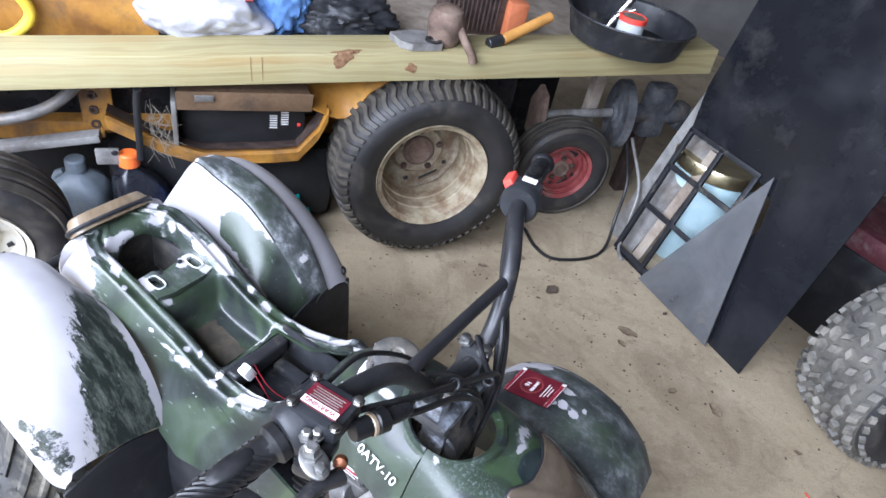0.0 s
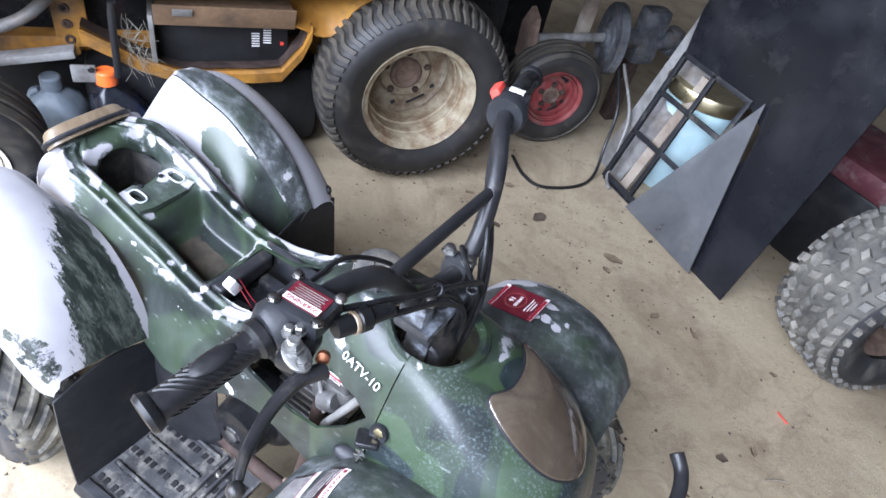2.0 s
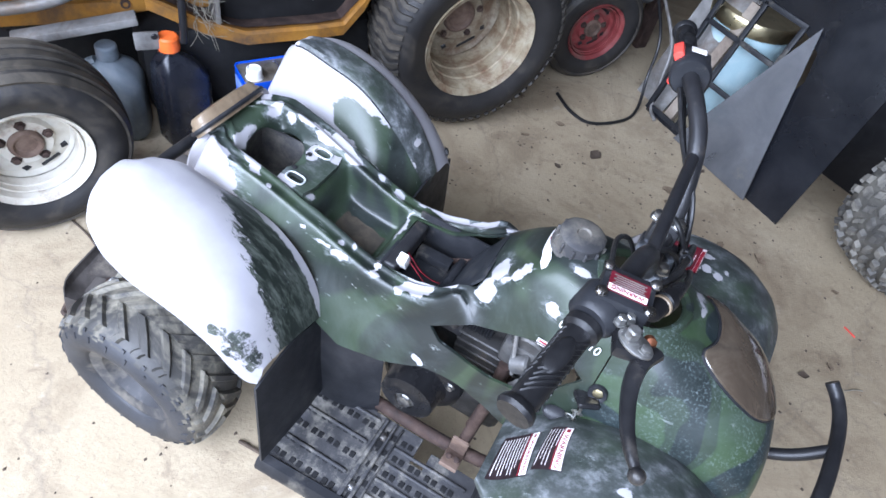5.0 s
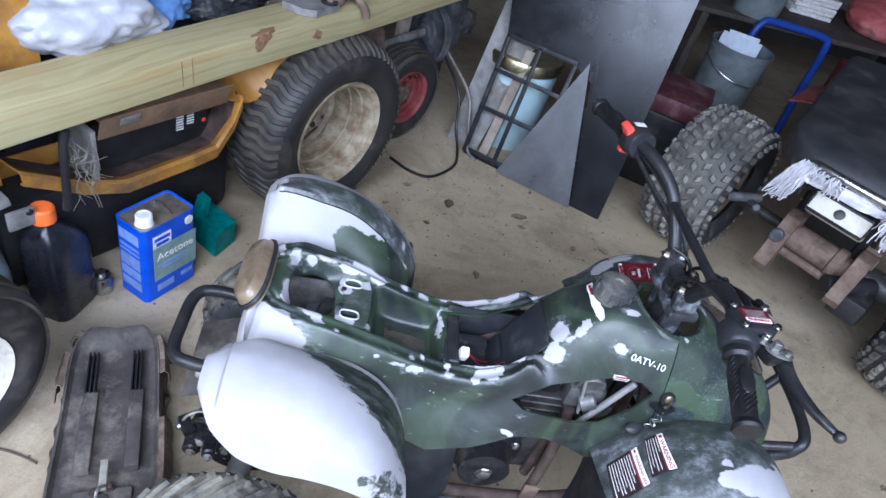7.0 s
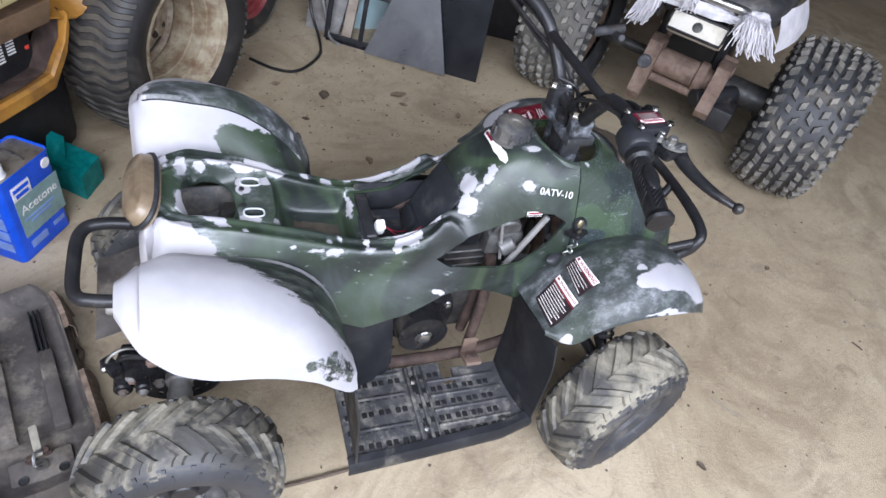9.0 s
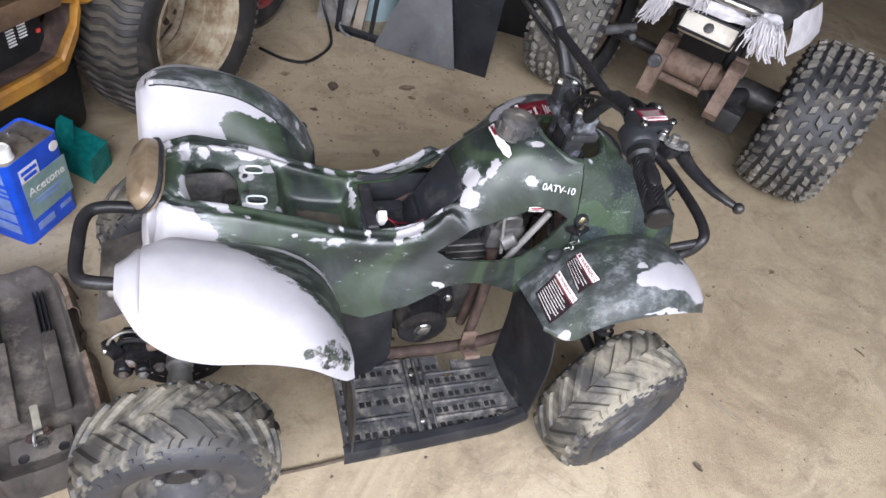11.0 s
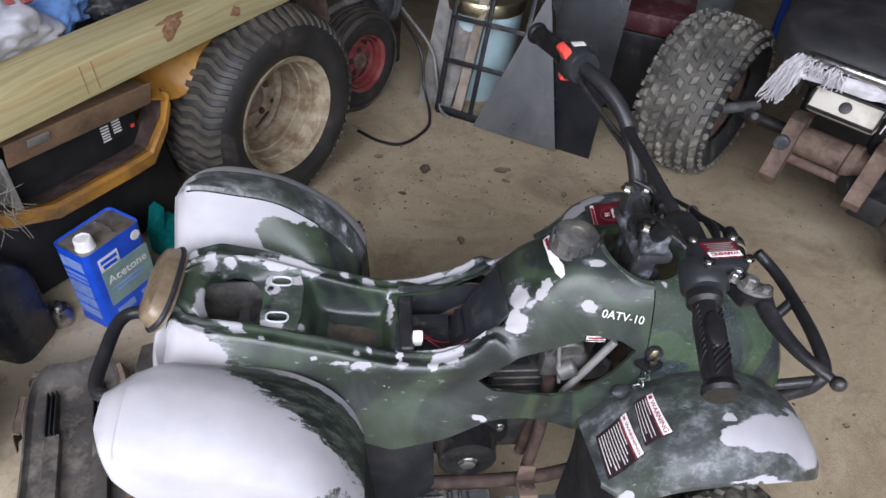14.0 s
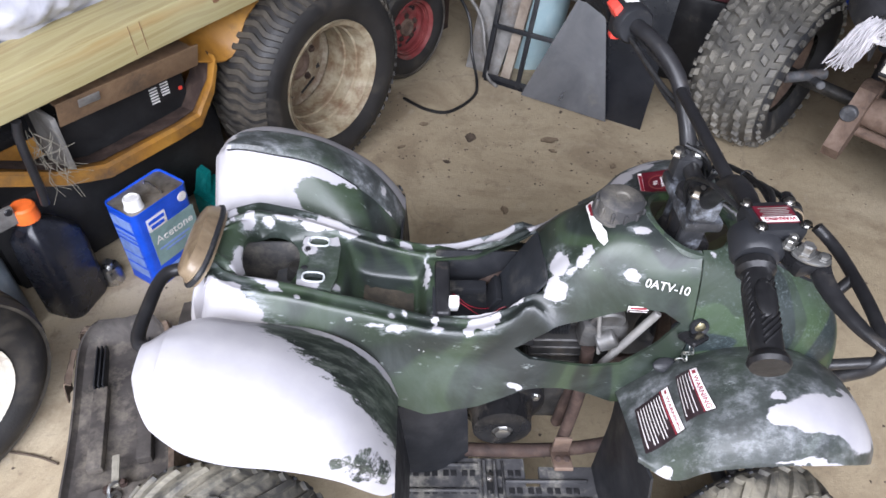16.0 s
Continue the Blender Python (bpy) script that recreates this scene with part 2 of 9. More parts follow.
# ---- materials ----
class Nodes:
    """Short hand for building a node material."""

    def __init__(self, name):
        self.mat = bpy.data.materials.new(name)
        self.mat.use_nodes = True
        self.t = self.mat.node_tree
        self.bsdf = self.t.nodes["Principled BSDF"]
        self.coord = self.t.nodes.new("ShaderNodeTexCoord").outputs["Object"]

    def put(self, socket, value):
        if isinstance(value, bpy.types.NodeSocket):
            self.t.links.new(value, socket)
        elif isinstance(value, (tuple, list)) and len(value) == 3 and socket.type == "RGBA":
            socket.default_value = (*value, 1)
        else:
            socket.default_value = value

    def noise(self, scale, detail=4, rough=0.6, at=None, distort=0.0, colour=False):
        n = self.t.nodes.new("ShaderNodeTexNoise")
        n.inputs["Scale"].default_value, n.inputs["Detail"].default_value = scale, detail
        n.inputs["Roughness"].default_value, n.inputs["Distortion"].default_value = rough, distort
        self.t.links.new(at or self.coord, n.inputs["Vector"])
        return n.outputs["Color" if colour else "Fac"]

    def voronoi(self, scale, at=None, feature="F1", out="Distance"):
        n = self.t.nodes.new("ShaderNodeTexVoronoi")
        n.feature = feature
        n.inputs["Scale"].default_value = scale
        self.t.links.new(at or self.coord, n.inputs["Vector"])
        return n.outputs[out]

    def ramp(self, fac, stops, mode="LINEAR"):
        n = self.t.nodes.new("ShaderNodeValToRGB")
        n.color_ramp.interpolation = mode
        while len(n.color_ramp.elements) < len(stops):
            n.color_ramp.elements.new(0.5)
        for e, (p, c) in zip(n.color_ramp.elements, stops):
            e.position = p
            e.color = (*c, 1) if isinstance(c, (tuple, list)) else (c, c, c, 1)
        self.t.links.new(fac, n.inputs[0])
        return n.outputs[0]

    def mix(self, fac, a, b):
        n = self.t.nodes.new("ShaderNodeMix")
        n.data_type = "RGBA"
        self.put(n.inputs[0], fac)
        self.put(n.inputs[6], a)
        self.put(n.inputs[7], b)
        return n.outputs[2]

    def math(self, op, a, b=0.0, clamp=False):
        n = self.t.nodes.new("ShaderNodeMath")
        n.operation, n.use_clamp = op, clamp
        self.put(n.inputs[0], a)
        self.put(n.inputs[1], b)
        return n.outputs[0]

    def vmath(self, op, a, b):
        n = self.t.nodes.new("ShaderNodeVectorMath")
        n.operation = op
        self.put(n.inputs[0], a)
        self.put(n.inputs[1], b)
        return n.outputs["Value" if op in ("LENGTH", "DISTANCE", "DOT_PRODUCT") else "Vector"]

    def split(self, v):
        n = self.t.nodes.new("ShaderNodeSeparateXYZ")
        self.t.links.new(v, n.inputs[0])
        return n.outputs

    def scaled(self, v, x, y, z, move=(0, 0, 0), turn=(0, 0, 0)):
        n = self.t.nodes.new("ShaderNodeMapping")
        n.inputs["Scale"].default_value, n.inputs["Location"].default_value = (x, y, z), move
        n.inputs["Rotation"].default_value = [radians(a) for a in turn]
        self.t.links.new(v, n.inputs["Vector"])
        return n.outputs[0]

    def bump(self, height, strength=0.3, distance=0.01, normal=None):
        n = self.t.nodes.new("ShaderNodeBump")
        n.inputs["Strength"].default_value, n.inputs["Distance"].default_value = strength, distance
        self.t.links.new(height, n.inputs["Height"])
        if normal is not None:
            self.t.links.new(normal, n.inputs["Normal"])
        return n.outputs[0]

    def random(self):
        return self.t.nodes.new("ShaderNodeObjectInfo").outputs["Random"]

    def done(self, colour, rough, metal=0.0, normal=None, **more):
        self.put(self.bsdf.inputs["Base Color"], colour)
        self.put(self.bsdf.inputs["Roughness"], rough)
        self.put(self.bsdf.inputs["Metallic"], metal)
        if normal is not None:
            self.put(self.bsdf.inputs["Normal"], normal)
        for key, value in more.items():
            self.put(self.bsdf.inputs[key.replace("_", " ")], value)
        return self.mat


def worn(name, base, dark=None, light=None, scale=12, rough=(0.35, 0.6), metal=0.0, grain=120, bump=0.15, dirt=None, amount=0.5, coat=0.0, spec=0.4):
    """A surface of one colour with patches, grain and dirt."""
    n = Nodes(name)
    dark = dark or tuple(c * 0.7 for c in base)
    light = light or tuple(min(1, c * 1.2 + 0.01) for c in base)
    col = n.ramp(n.noise(scale, 6, 0.65, distort=0.4), [(0.3, dark), (0.5, base), (0.72, light)])
    fineg = n.noise(grain, 3, 0.6)
    col = n.mix(n.math("MULTIPLY", fineg, 0.25), col, dark)
    if dirt:
        m = n.ramp(n.noise(scale * 0.7, 8, 0.72, at=n.scaled(n.coord, 1, 1, 1, (3.1, 1.7, 0.4))), [(0.62 - 0.25 * amount, 0.0), (0.72 - 0.1 * amount, 1.0)])
        col = n.mix(n.math("MULTIPLY", m, 0.85), col, dirt)
    r = n.ramp(n.noise(scale * 2.3, 5), [(0.3, rough[0]), (0.7, rough[1])])
    return n.done(col, r, metal, n.bump(fineg, bump, 0.002), Coat_Weight=coat, Specular_IOR_Level=spec)


RAMP_PLASTIC = worn("grey_blue_plastic", (0.022, 0.024, 0.028), light=(0.04, 0.043, 0.05), rough=(0.3, 0.5), scale=9, dirt=(0.1, 0.095, 0.085), amount=0.25)
BLACK_PLASTIC = worn("black_plastic", (0.019, 0.02, 0.023), light=(0.04, 0.04, 0.043), rough=(0.32, 0.58), dirt=(0.13, 0.12, 0.1), amount=0.18, spec=0.3)
BOARD_PLASTIC = worn("dusty_board_plastic", (0.05, 0.05, 0.053), light=(0.095, 0.092, 0.09), rough=(0.45, 0.7), scale=30, dirt=(0.26, 0.245, 0.21), amount=0.5)
# dusty plastic; on the fuel cap its grey stands for reflected light
DUST_SHEEN_PLASTIC = worn("dust_sheen_black_plastic", (0.05, 0.05, 0.053), light=(0.095, 0.092, 0.088), rough=(0.45, 0.75), dirt=(0.22, 0.2, 0.165), amount=0.55)
TRAY_PLASTIC = worn("grey_brown_plastic", (0.066, 0.058, 0.053), dark=(0.024, 0.021, 0.02), light=(0.12, 0.107, 0.097), rough=(0.5, 0.8), dirt=(0.24, 0.21, 0.17), amount=0.45)
GLOSS_BLACK = worn("oily_black_paint", (0.011, 0.011, 0.012), light=(0.022, 0.022, 0.024), rough=(0.2, 0.4), scale=14, dirt=(0.06, 0.054, 0.047), amount=0.2, spec=0.3)
BLACK_METAL = worn("black_painted_steel", (0.018, 0.018, 0.02), light=(0.036, 0.036, 0.037), rough=(0.28, 0.5), dirt=(0.1, 0.085, 0.07), amount=0.08)
ENGINE_METAL = worn("dirty_cast_aluminium", (0.13, 0.128, 0.125), dark=(0.05, 0.048, 0.045), light=(0.26, 0.26, 0.255), rough=(0.35, 0.65), metal=0.7, dirt=(0.06, 0.05, 0.04), amount=0.6)
STEEL = worn("bright_steel", (0.55, 0.55, 0.54), dark=(0.3, 0.29, 0.28), rough=(0.2, 0.45), metal=1.0, dirt=(0.18, 0.15, 0.12), amount=0.2)
BRASS = worn("yellow_zinc_steel", (0.55, 0.48, 0.3), rough=(0.25, 0.45), metal=1.0)
RUST = worn("rusty_steel", (0.055, 0.034, 0.027), dark=(0.022, 0.015, 0.013), light=(0.11, 0.075, 0.058), rough=(0.7, 0.9), scale=25, bump=0.4)
RUSTY_BROWN = worn("rusty_brown_steel", (0.16, 0.108, 0.08), dark=(0.06, 0.041, 0.033), light=(0.26, 0.19, 0.148), rough=(0.65, 0.9), scale=18, bump=0.3)
GREY_METAL = worn("dull_grey_steel", (0.26, 0.255, 0.245), dark=(0.13, 0.12, 0.11), light=(0.4, 0.39, 0.37), rough=(0.45, 0.7), metal=0.35, dirt=(0.16, 0.12, 0.085), amount=0.45)
CHIPPED_BLACK = worn("chipped_black_paint", (0.03, 0.031, 0.034), light=(0.07, 0.07, 0.074), scale=30, rough=(0.3, 0.5), dirt=(0.34, 0.37, 0.42), amount=0.45)
DARK_ENGINE = worn("oily_dark_metal", (0.042, 0.041, 0.04), dark=(0.014, 0.013, 0.012), light=(0.085, 0.083, 0.08), scale=18, rough=(0.35, 0.65), metal=0.3, dirt=(0.1, 0.085, 0.068), amount=0.3)
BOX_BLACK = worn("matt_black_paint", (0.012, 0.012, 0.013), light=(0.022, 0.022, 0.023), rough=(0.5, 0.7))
CREAM_PALE = worn("pale_cream_paint", (0.6, 0.57, 0.49), dark=(0.46, 0.41, 0.33), light=(0.68, 0.66, 0.6), scale=14, rough=(0.45, 0.7), dirt=(0.2, 0.1, 0.05), amount=0.3)
ZINC = worn("dull_zinc_plate", (0.3, 0.3, 0.29), dark=(0.16, 0.155, 0.15), light=(0.4, 0.4, 0.39), scale=40, rough=(0.35, 0.55), metal=0.9, dirt=(0.12, 0.1, 0.08), amount=0.3)
RUBBER_GRIP = worn("grip_rubber", (0.011, 0.011, 0.012), rough=(0.3, 0.5), scale=40, spec=0.3)
CABLE = worn("black_cable", (0.014, 0.014, 0.015), rough=(0.3, 0.5), scale=60)
ORANGE = worn("old_orange_paint", (0.33, 0.155, 0.025), dark=(0.16, 0.07, 0.016), light=(0.43, 0.22, 0.042), scale=9, rough=(0.35, 0.6), dirt=(0.075, 0.05, 0.034), amount=0.62)
YELLOW = worn("old_yellow_paint", (0.75, 0.55, 0.05), dark=(0.5, 0.34, 0.04), scale=9, dirt=(0.12, 0.08, 0.04), amount=0.4)
CREAM = worn("cream_rim_paint", (0.34, 0.29, 0.195), dark=(0.19, 0.13, 0.075), light=(0.47, 0.42, 0.31), scale=22, rough=(0.5, 0.75), dirt=(0.14, 0.07, 0.038), amount=0.6)
DISC = worn("rusty_disc_paint", (0.3, 0.26, 0.185), dark=(0.16, 0.115, 0.07), light=(0.42, 0.38, 0.29), scale=20, rough=(0.55, 0.8), dirt=(0.11, 0.055, 0.03), amount=0.7)
DRUM = worn("dark_blue_grey_cast_iron", (0.09, 0.094, 0.102), dark=(0.035, 0.036, 0.04), light=(0.2, 0.2, 0.205), scale=18, rough=(0.5, 0.75), metal=0.2, dirt=(0.13, 0.095, 0.07), amount=0.45)
RED_PAINT = worn("faded_red_paint", (0.24, 0.045, 0.045), dark=(0.15, 0.024, 0.025), light=(0.33, 0.1, 0.092), scale=14, rough=(0.5, 0.75), dirt=(0.16, 0.11, 0.09), amount=0.5)
RED_PLASTIC = worn("red_plastic", (0.75, 0.07, 0.05), scale=30, rough=(0.3, 0.5))
CARDBOARD = worn("cardboard", (0.17, 0.105, 0.058), dark=(0.1, 0.062, 0.036), light=(0.24, 0.155, 0.088), scale=14, rough=(0.8, 0.95), dirt=(0.07, 0.05, 0.035), amount=0.35)
BLUE_FRAME = worn("blue_paint", (0.02, 0.06, 0.32), scale=14, rough=(0.3, 0.5))
TEAL = worn("teal_carton", (0.0, 0.2, 0.19), dark=(0.0, 0.12, 0.115), light=(0.02, 0.28, 0.26), scale=40, rough=(0.5, 0.7))
PALE_PLASTIC = worn("pale_grey_plastic", (0.5, 0.53, 0.53), dark=(0.36, 0.38, 0.38), scale=15, rough=(0.4, 0.6), dirt=(0.2, 0.18, 0.14), amount=0.3)
MILKY = worn("milky_plastic", (0.23, 0.27, 0.31), dark=(0.15, 0.18, 0.21), light=(0.36, 0.41, 0.45), scale=10, rough=(0.3, 0.5))
DARK_SHEET = worn("dark_sheet_metal", (0.01, 0.011, 0.014), dark=(0.009, 0.009, 0.011), light=(0.022, 0.023, 0.027), scale=4, rough=(0.14, 0.28), dirt=(0.04, 0.04, 0.04), amount=0.12)
DARK_SHEET.node_tree.nodes["Principled BSDF"].inputs["Specular IOR Level"].default_value = 0.4
GREY_SHEET = worn("grey_sheet", (0.17, 0.173, 0.181), dark=(0.115, 0.118, 0.125), light=(0.24, 0.243, 0.25), scale=5, rough=(0.35, 0.55), metal=0.35, dirt=(0.26, 0.24, 0.2), amount=0.3)
# smoky acrylic: a third of the light goes straight through
tree = GREY_SHEET.node_tree
sheet_out = [k for k in tree.nodes if k.type == "OUTPUT_MATERIAL"][0]
sheet_mix, sheet_clear = tree.nodes.new("ShaderNodeMixShader"), tree.nodes.new("ShaderNodeBsdfTransparent")
sheet_mix.inputs[0].default_value = 0.3
tree.links.new(sheet_out.inputs["Surface"].links[0].from_socket, sheet_mix.inputs[1])
tree.links.new(sheet_clear.outputs[0], sheet_mix.inputs[2])
tree.links.new(sheet_mix.outputs[0], sheet_out.inputs["Surface"])
VINYL = worn("black_vinyl", (0.035, 0.035, 0.038), dark=(0.02, 0.02, 0.022), light=(0.07, 0.068, 0.066), scale=6, rough=(0.45, 0.65), grain=400, bump=0.3, dirt=(0.16, 0.145, 0.125), amount=0.3)
WHITE_CLOTH = worn("white_cotton", (0.62, 0.6, 0.62), dark=(0.46, 0.45, 0.47), scale=25, rough=(0.85, 0.95), grain=500, bump=0.5)
BLUE_CLOTH = worn("blue_cloth", (0.1, 0.2, 0.42), dark=(0.05, 0.1, 0.24), scale=25, rough=(0.85, 0.95), grain=400, bump=0.4)
BAG = worn("white_plastic_bag", (0.4, 0.4, 0.43), dark=(0.3, 0.3, 0.34), scale=15, rough=(0.3, 0.5))
WHITE_PLASTIC = worn("white_plastic", (0.75, 0.74, 0.72), scale=20, rough=(0.35, 0.5))
LENS_BROWN = worn("dirty_lens", (0.2, 0.15, 0.095), dark=(0.1, 0.07, 0.045), light=(0.3, 0.24, 0.17), scale=16, rough=(0.3, 0.55), dirt=(0.28, 0.24, 0.18), amount=0.35, coat=0.3)
HEAD_LENS = worn("brown_headlight_lens", (0.075, 0.057, 0.04), dark=(0.045, 0.034, 0.025), light=(0.13, 0.105, 0.078), scale=12, rough=(0.1, 0.25), coat=1.0)
ORANGE_CAP = worn("orange_cap", (0.85, 0.16, 0.03), scale=30, rough=(0.35, 0.5))
LABEL_WHITE = worn("label_white", (0.78, 0.76, 0.74), scale=60, rough=(0.35, 0.5), dirt=(0.3, 0.25, 0.2), amount=0.2)
LABEL_RED = worn("label_red", (0.24, 0.014, 0.028), scale=60, rough=(0.35, 0.5))
LABEL_MAROON = worn("label_maroon", (0.1, 0.008, 0.016), scale=60, rough=(0.3, 0.45))
LABEL_BLACK = worn("label_black", (0.02, 0.012, 0.014), scale=60, rough=(0.35, 0.5))
CAN_BLUE = worn("can_blue", (0.012, 0.085, 0.62), scale=12, rough=(0.25, 0.4), dirt=(0.1, 0.12, 0.2), amount=0.12)
CAN_PALE = worn("can_pale_blue", (0.2, 0.3, 0.62), scale=40, rough=(0.3, 0.45))
CAN_GREEN = worn("can_grey_green", (0.22, 0.33, 0.32), scale=20, rough=(0.3, 0.45))
CAN_TOP = worn("can_lid_metal", (0.36, 0.33, 0.28), dark=(0.2, 0.18, 0.15), scale=20, rough=(0.3, 0.5), metal=0.7, dirt=(0.14, 0.11, 0.08), amount=0.5)
LEAF = worn("dead_leaf", (0.2, 0.15, 0.1), dark=(0.12, 0.09, 0.06), light=(0.3, 0.235, 0.16), scale=60, rough=(0.8, 0.95))
STRAW = worn("pale_straw", (0.28, 0.26, 0.21), scale=60, rough=(0.7, 0.9))
BARK = worn("twig_bark", (0.1, 0.075, 0.055), scale=60, rough=(0.8, 0.95))
OLD_WOOD = worn("weathered_board", (0.3, 0.25, 0.2), dark=(0.17, 0.13, 0.1), light=(0.42, 0.37, 0.3), scale=14, rough=(0.75, 0.9))


def rubber(name, base, dust, amount):
    """Tyre rubber with dust and dried mud lying in patches."""
    n = Nodes(name)
    col = n.ramp(n.noise(14, 5), [(0.3, tuple(c * 0.7 for c in base)), (0.7, tuple(c * 1.35 for c in base))])
    m = n.ramp(n.noise(9, 8, 0.7, distort=0.6), [(0.62 - 0.3 * amount, 0.0), (0.74 - 0.2 * amount, 1.0)])
    col = n.mix(n.math("MULTIPLY", m, 0.8), col, n.ramp(n.noise(60, 4), [(0.3, tuple(c * 0.75 for c in dust)), (0.7, dust)]))
    g = n.noise(220, 4)
    return n.done(col, n.ramp(m, [(0, 0.55), (1, 0.85)]), 0, n.bump(g, 0.25, 0.002))


TYRE_CLEAN = rubber("tyre_rubber", (0.03, 0.031, 0.034), (0.17, 0.155, 0.13), 0.3)
TYRE_MUDDY = rubber("muddy_tyre_rubber", (0.036, 0.037, 0.041), (0.2, 0.18, 0.145), 0.2)
LUG_MUDDY = rubber("muddy_lug_rubber", (0.05, 0.048, 0.044), (0.34, 0.31, 0.235), 0.6)
TYRE_TURF = rubber("dusty_tractor_rubber", (0.019, 0.018, 0.018), (0.075, 0.064, 0.05), 0.35)
TURF_LUG = rubber("worn_tread_rubber", (0.031, 0.028, 0.024), (0.1, 0.084, 0.062), 0.6)
MUD_TREAD = rubber("mud_coated_tread", (0.06, 0.058, 0.053), (0.17, 0.16, 0.134), 0.8)
MUD_KNOB = rubber("mud_coated_knob", (0.1, 0.096, 0.087), (0.33, 0.31, 0.262), 0.7)
KNOB = rubber("knob_rubber", (0.085, 0.082, 0.075), (0.33, 0.305, 0.255), 0.66)


def concrete():
    n = Nodes("garage_concrete")
    big = n.noise(0.9, 5, 0.6, distort=0.5)
    col = n.ramp(big, [(0.3, (0.315, 0.248, 0.16)), (0.5, (0.42, 0.344, 0.23)), (0.7, (0.51, 0.432, 0.308))])
    stain = n.ramp(n.noise(3.2, 8, 0.72, distort=1.0), [(0.47, 0.0), (0.62, 1.0)])
    col = n.mix(n.math("MULTIPLY", stain, 0.62), col, (0.22, 0.165, 0.105))
    blot = n.ramp(n.noise(11, 8, 0.75, at=n.scaled(n.coord, 1, 1, 1, (8, 3, 0)), distort=0.6), [(0.56, 0.0), (0.66, 1.0)])
    col = n.mix(n.math("MULTIPLY", blot, 0.55), col, (0.17, 0.125, 0.085))
    tan = n.ramp(n.noise(1.6, 6, 0.65, at=n.scaled(n.coord, 1, 1, 1, (5, 2, 0))), [(0.45, 0.0), (0.65, 1.0)])
    col = n.mix(n.math("MULTIPLY", tan, 0.45), col, (0.44, 0.36, 0.24))
    speck = n.ramp(n.noise(75, 8, 0.85), [(0.54, 0.0), (0.62, 1.0)])
    col = n.mix(n.math("MULTIPLY", speck, 0.45), col, (0.2, 0.165, 0.125))
    spots = n.ramp(n.voronoi(9), [(0.02, 1.0), (0.055, 0.0)])
    col = n.mix(n.math("MULTIPLY", spots, 0.45), col, (0.14, 0.1, 0.07))
    pale = n.ramp(n.noise(20, 7, 0.7, at=n.scaled(n.coord, 1, 1, 1, (1, 7, 0))), [(0.6, 0.0), (0.72, 1.0)])
    col = n.mix(n.math("MULTIPLY", pale, 0.35), col, (0.58, 0.52, 0.43))
    crack = n.ramp(n.voronoi(1.1, at=n.vmath("ADD", n.coord, n.scaled(n.noise(4, 4, colour=True), 0.25, 0.25, 0.25)), feature="DISTANCE_TO_EDGE"), [(0.0, 1.0), (0.006, 0.0)])
    col = n.mix(n.math("MULTIPLY", crack, 0.35), col, (0.2, 0.165, 0.13))
    h = n.math("ADD", n.noise(160, 5, 0.7), n.math("MULTIPLY", n.noise(16, 5), 1.5))
    return n.done(col, n.ramp(n.noise(6, 5), [(0.3, 0.62), (0.7, 0.85)]), 0, n.bump(h, 0.4, 0.005))


CONCRETE = concrete()


def lumber():
    """Fresh construction timber, its grain along x."""
    n = Nodes("yellow_lumber")
    v = n.scaled(n.coord, 0.6, 9, 9)
    warp = n.vmath("ADD", v, n.scaled(n.noise(1.4, 3, at=n.scaled(n.coord, 1, 3, 3), colour=True), 0.8, 0.8, 0.8))
    w = n.t.nodes.new("ShaderNodeTexWave")
    w.wave_type, w.bands_direction = "RINGS", "X"
    w.inputs["Scale"].default_value, w.inputs["Distortion"].default_value, w.inputs["Detail"].default_value = 1.5, 4.0, 3
    n.t.links.new(warp, w.inputs["Vector"])
    col = n.ramp(w.outputs["Fac"], [(0.0, (0.3, 0.245, 0.108)), (0.55, (0.34, 0.288, 0.14)), (0.92, (0.26, 0.2, 0.085))])
    fib = n.noise(8, 5, 0.7, at=n.scaled(n.coord, 1.2, 45, 45))
    col = n.mix(n.math("MULTIPLY", n.ramp(fib, [(0.35, 0.0), (0.65, 1.0)]), 0.4), col, (0.44, 0.4, 0.22))
    warm = n.ramp(n.noise(3.5, 4, 0.6, at=n.scaled(n.coord, 0.5, 6, 6, (2, 1, 3))), [(0.58, 0.0), (0.72, 1.0)])
    col = n.mix(n.math("MULTIPLY", warm, 0.55), col, (0.33, 0.2, 0.07))
    pale = n.ramp(n.noise(2.2, 3), [(0.4, 0.0), (0.7, 1.0)])
    col = n.mix(n.math("MULTIPLY", pale, 0.35), col, (0.46, 0.45, 0.29))
    return n.done(col, 0.62, 0, n.bump(fib, 0.15, 0.002))


LUMBER = lumber()
KNOT = worn("brown_knot", (0.22, 0.12, 0.062), dark=(0.1, 0.05, 0.027), light=(0.34, 0.22, 0.12), scale=90, rough=(0.6, 0.8))


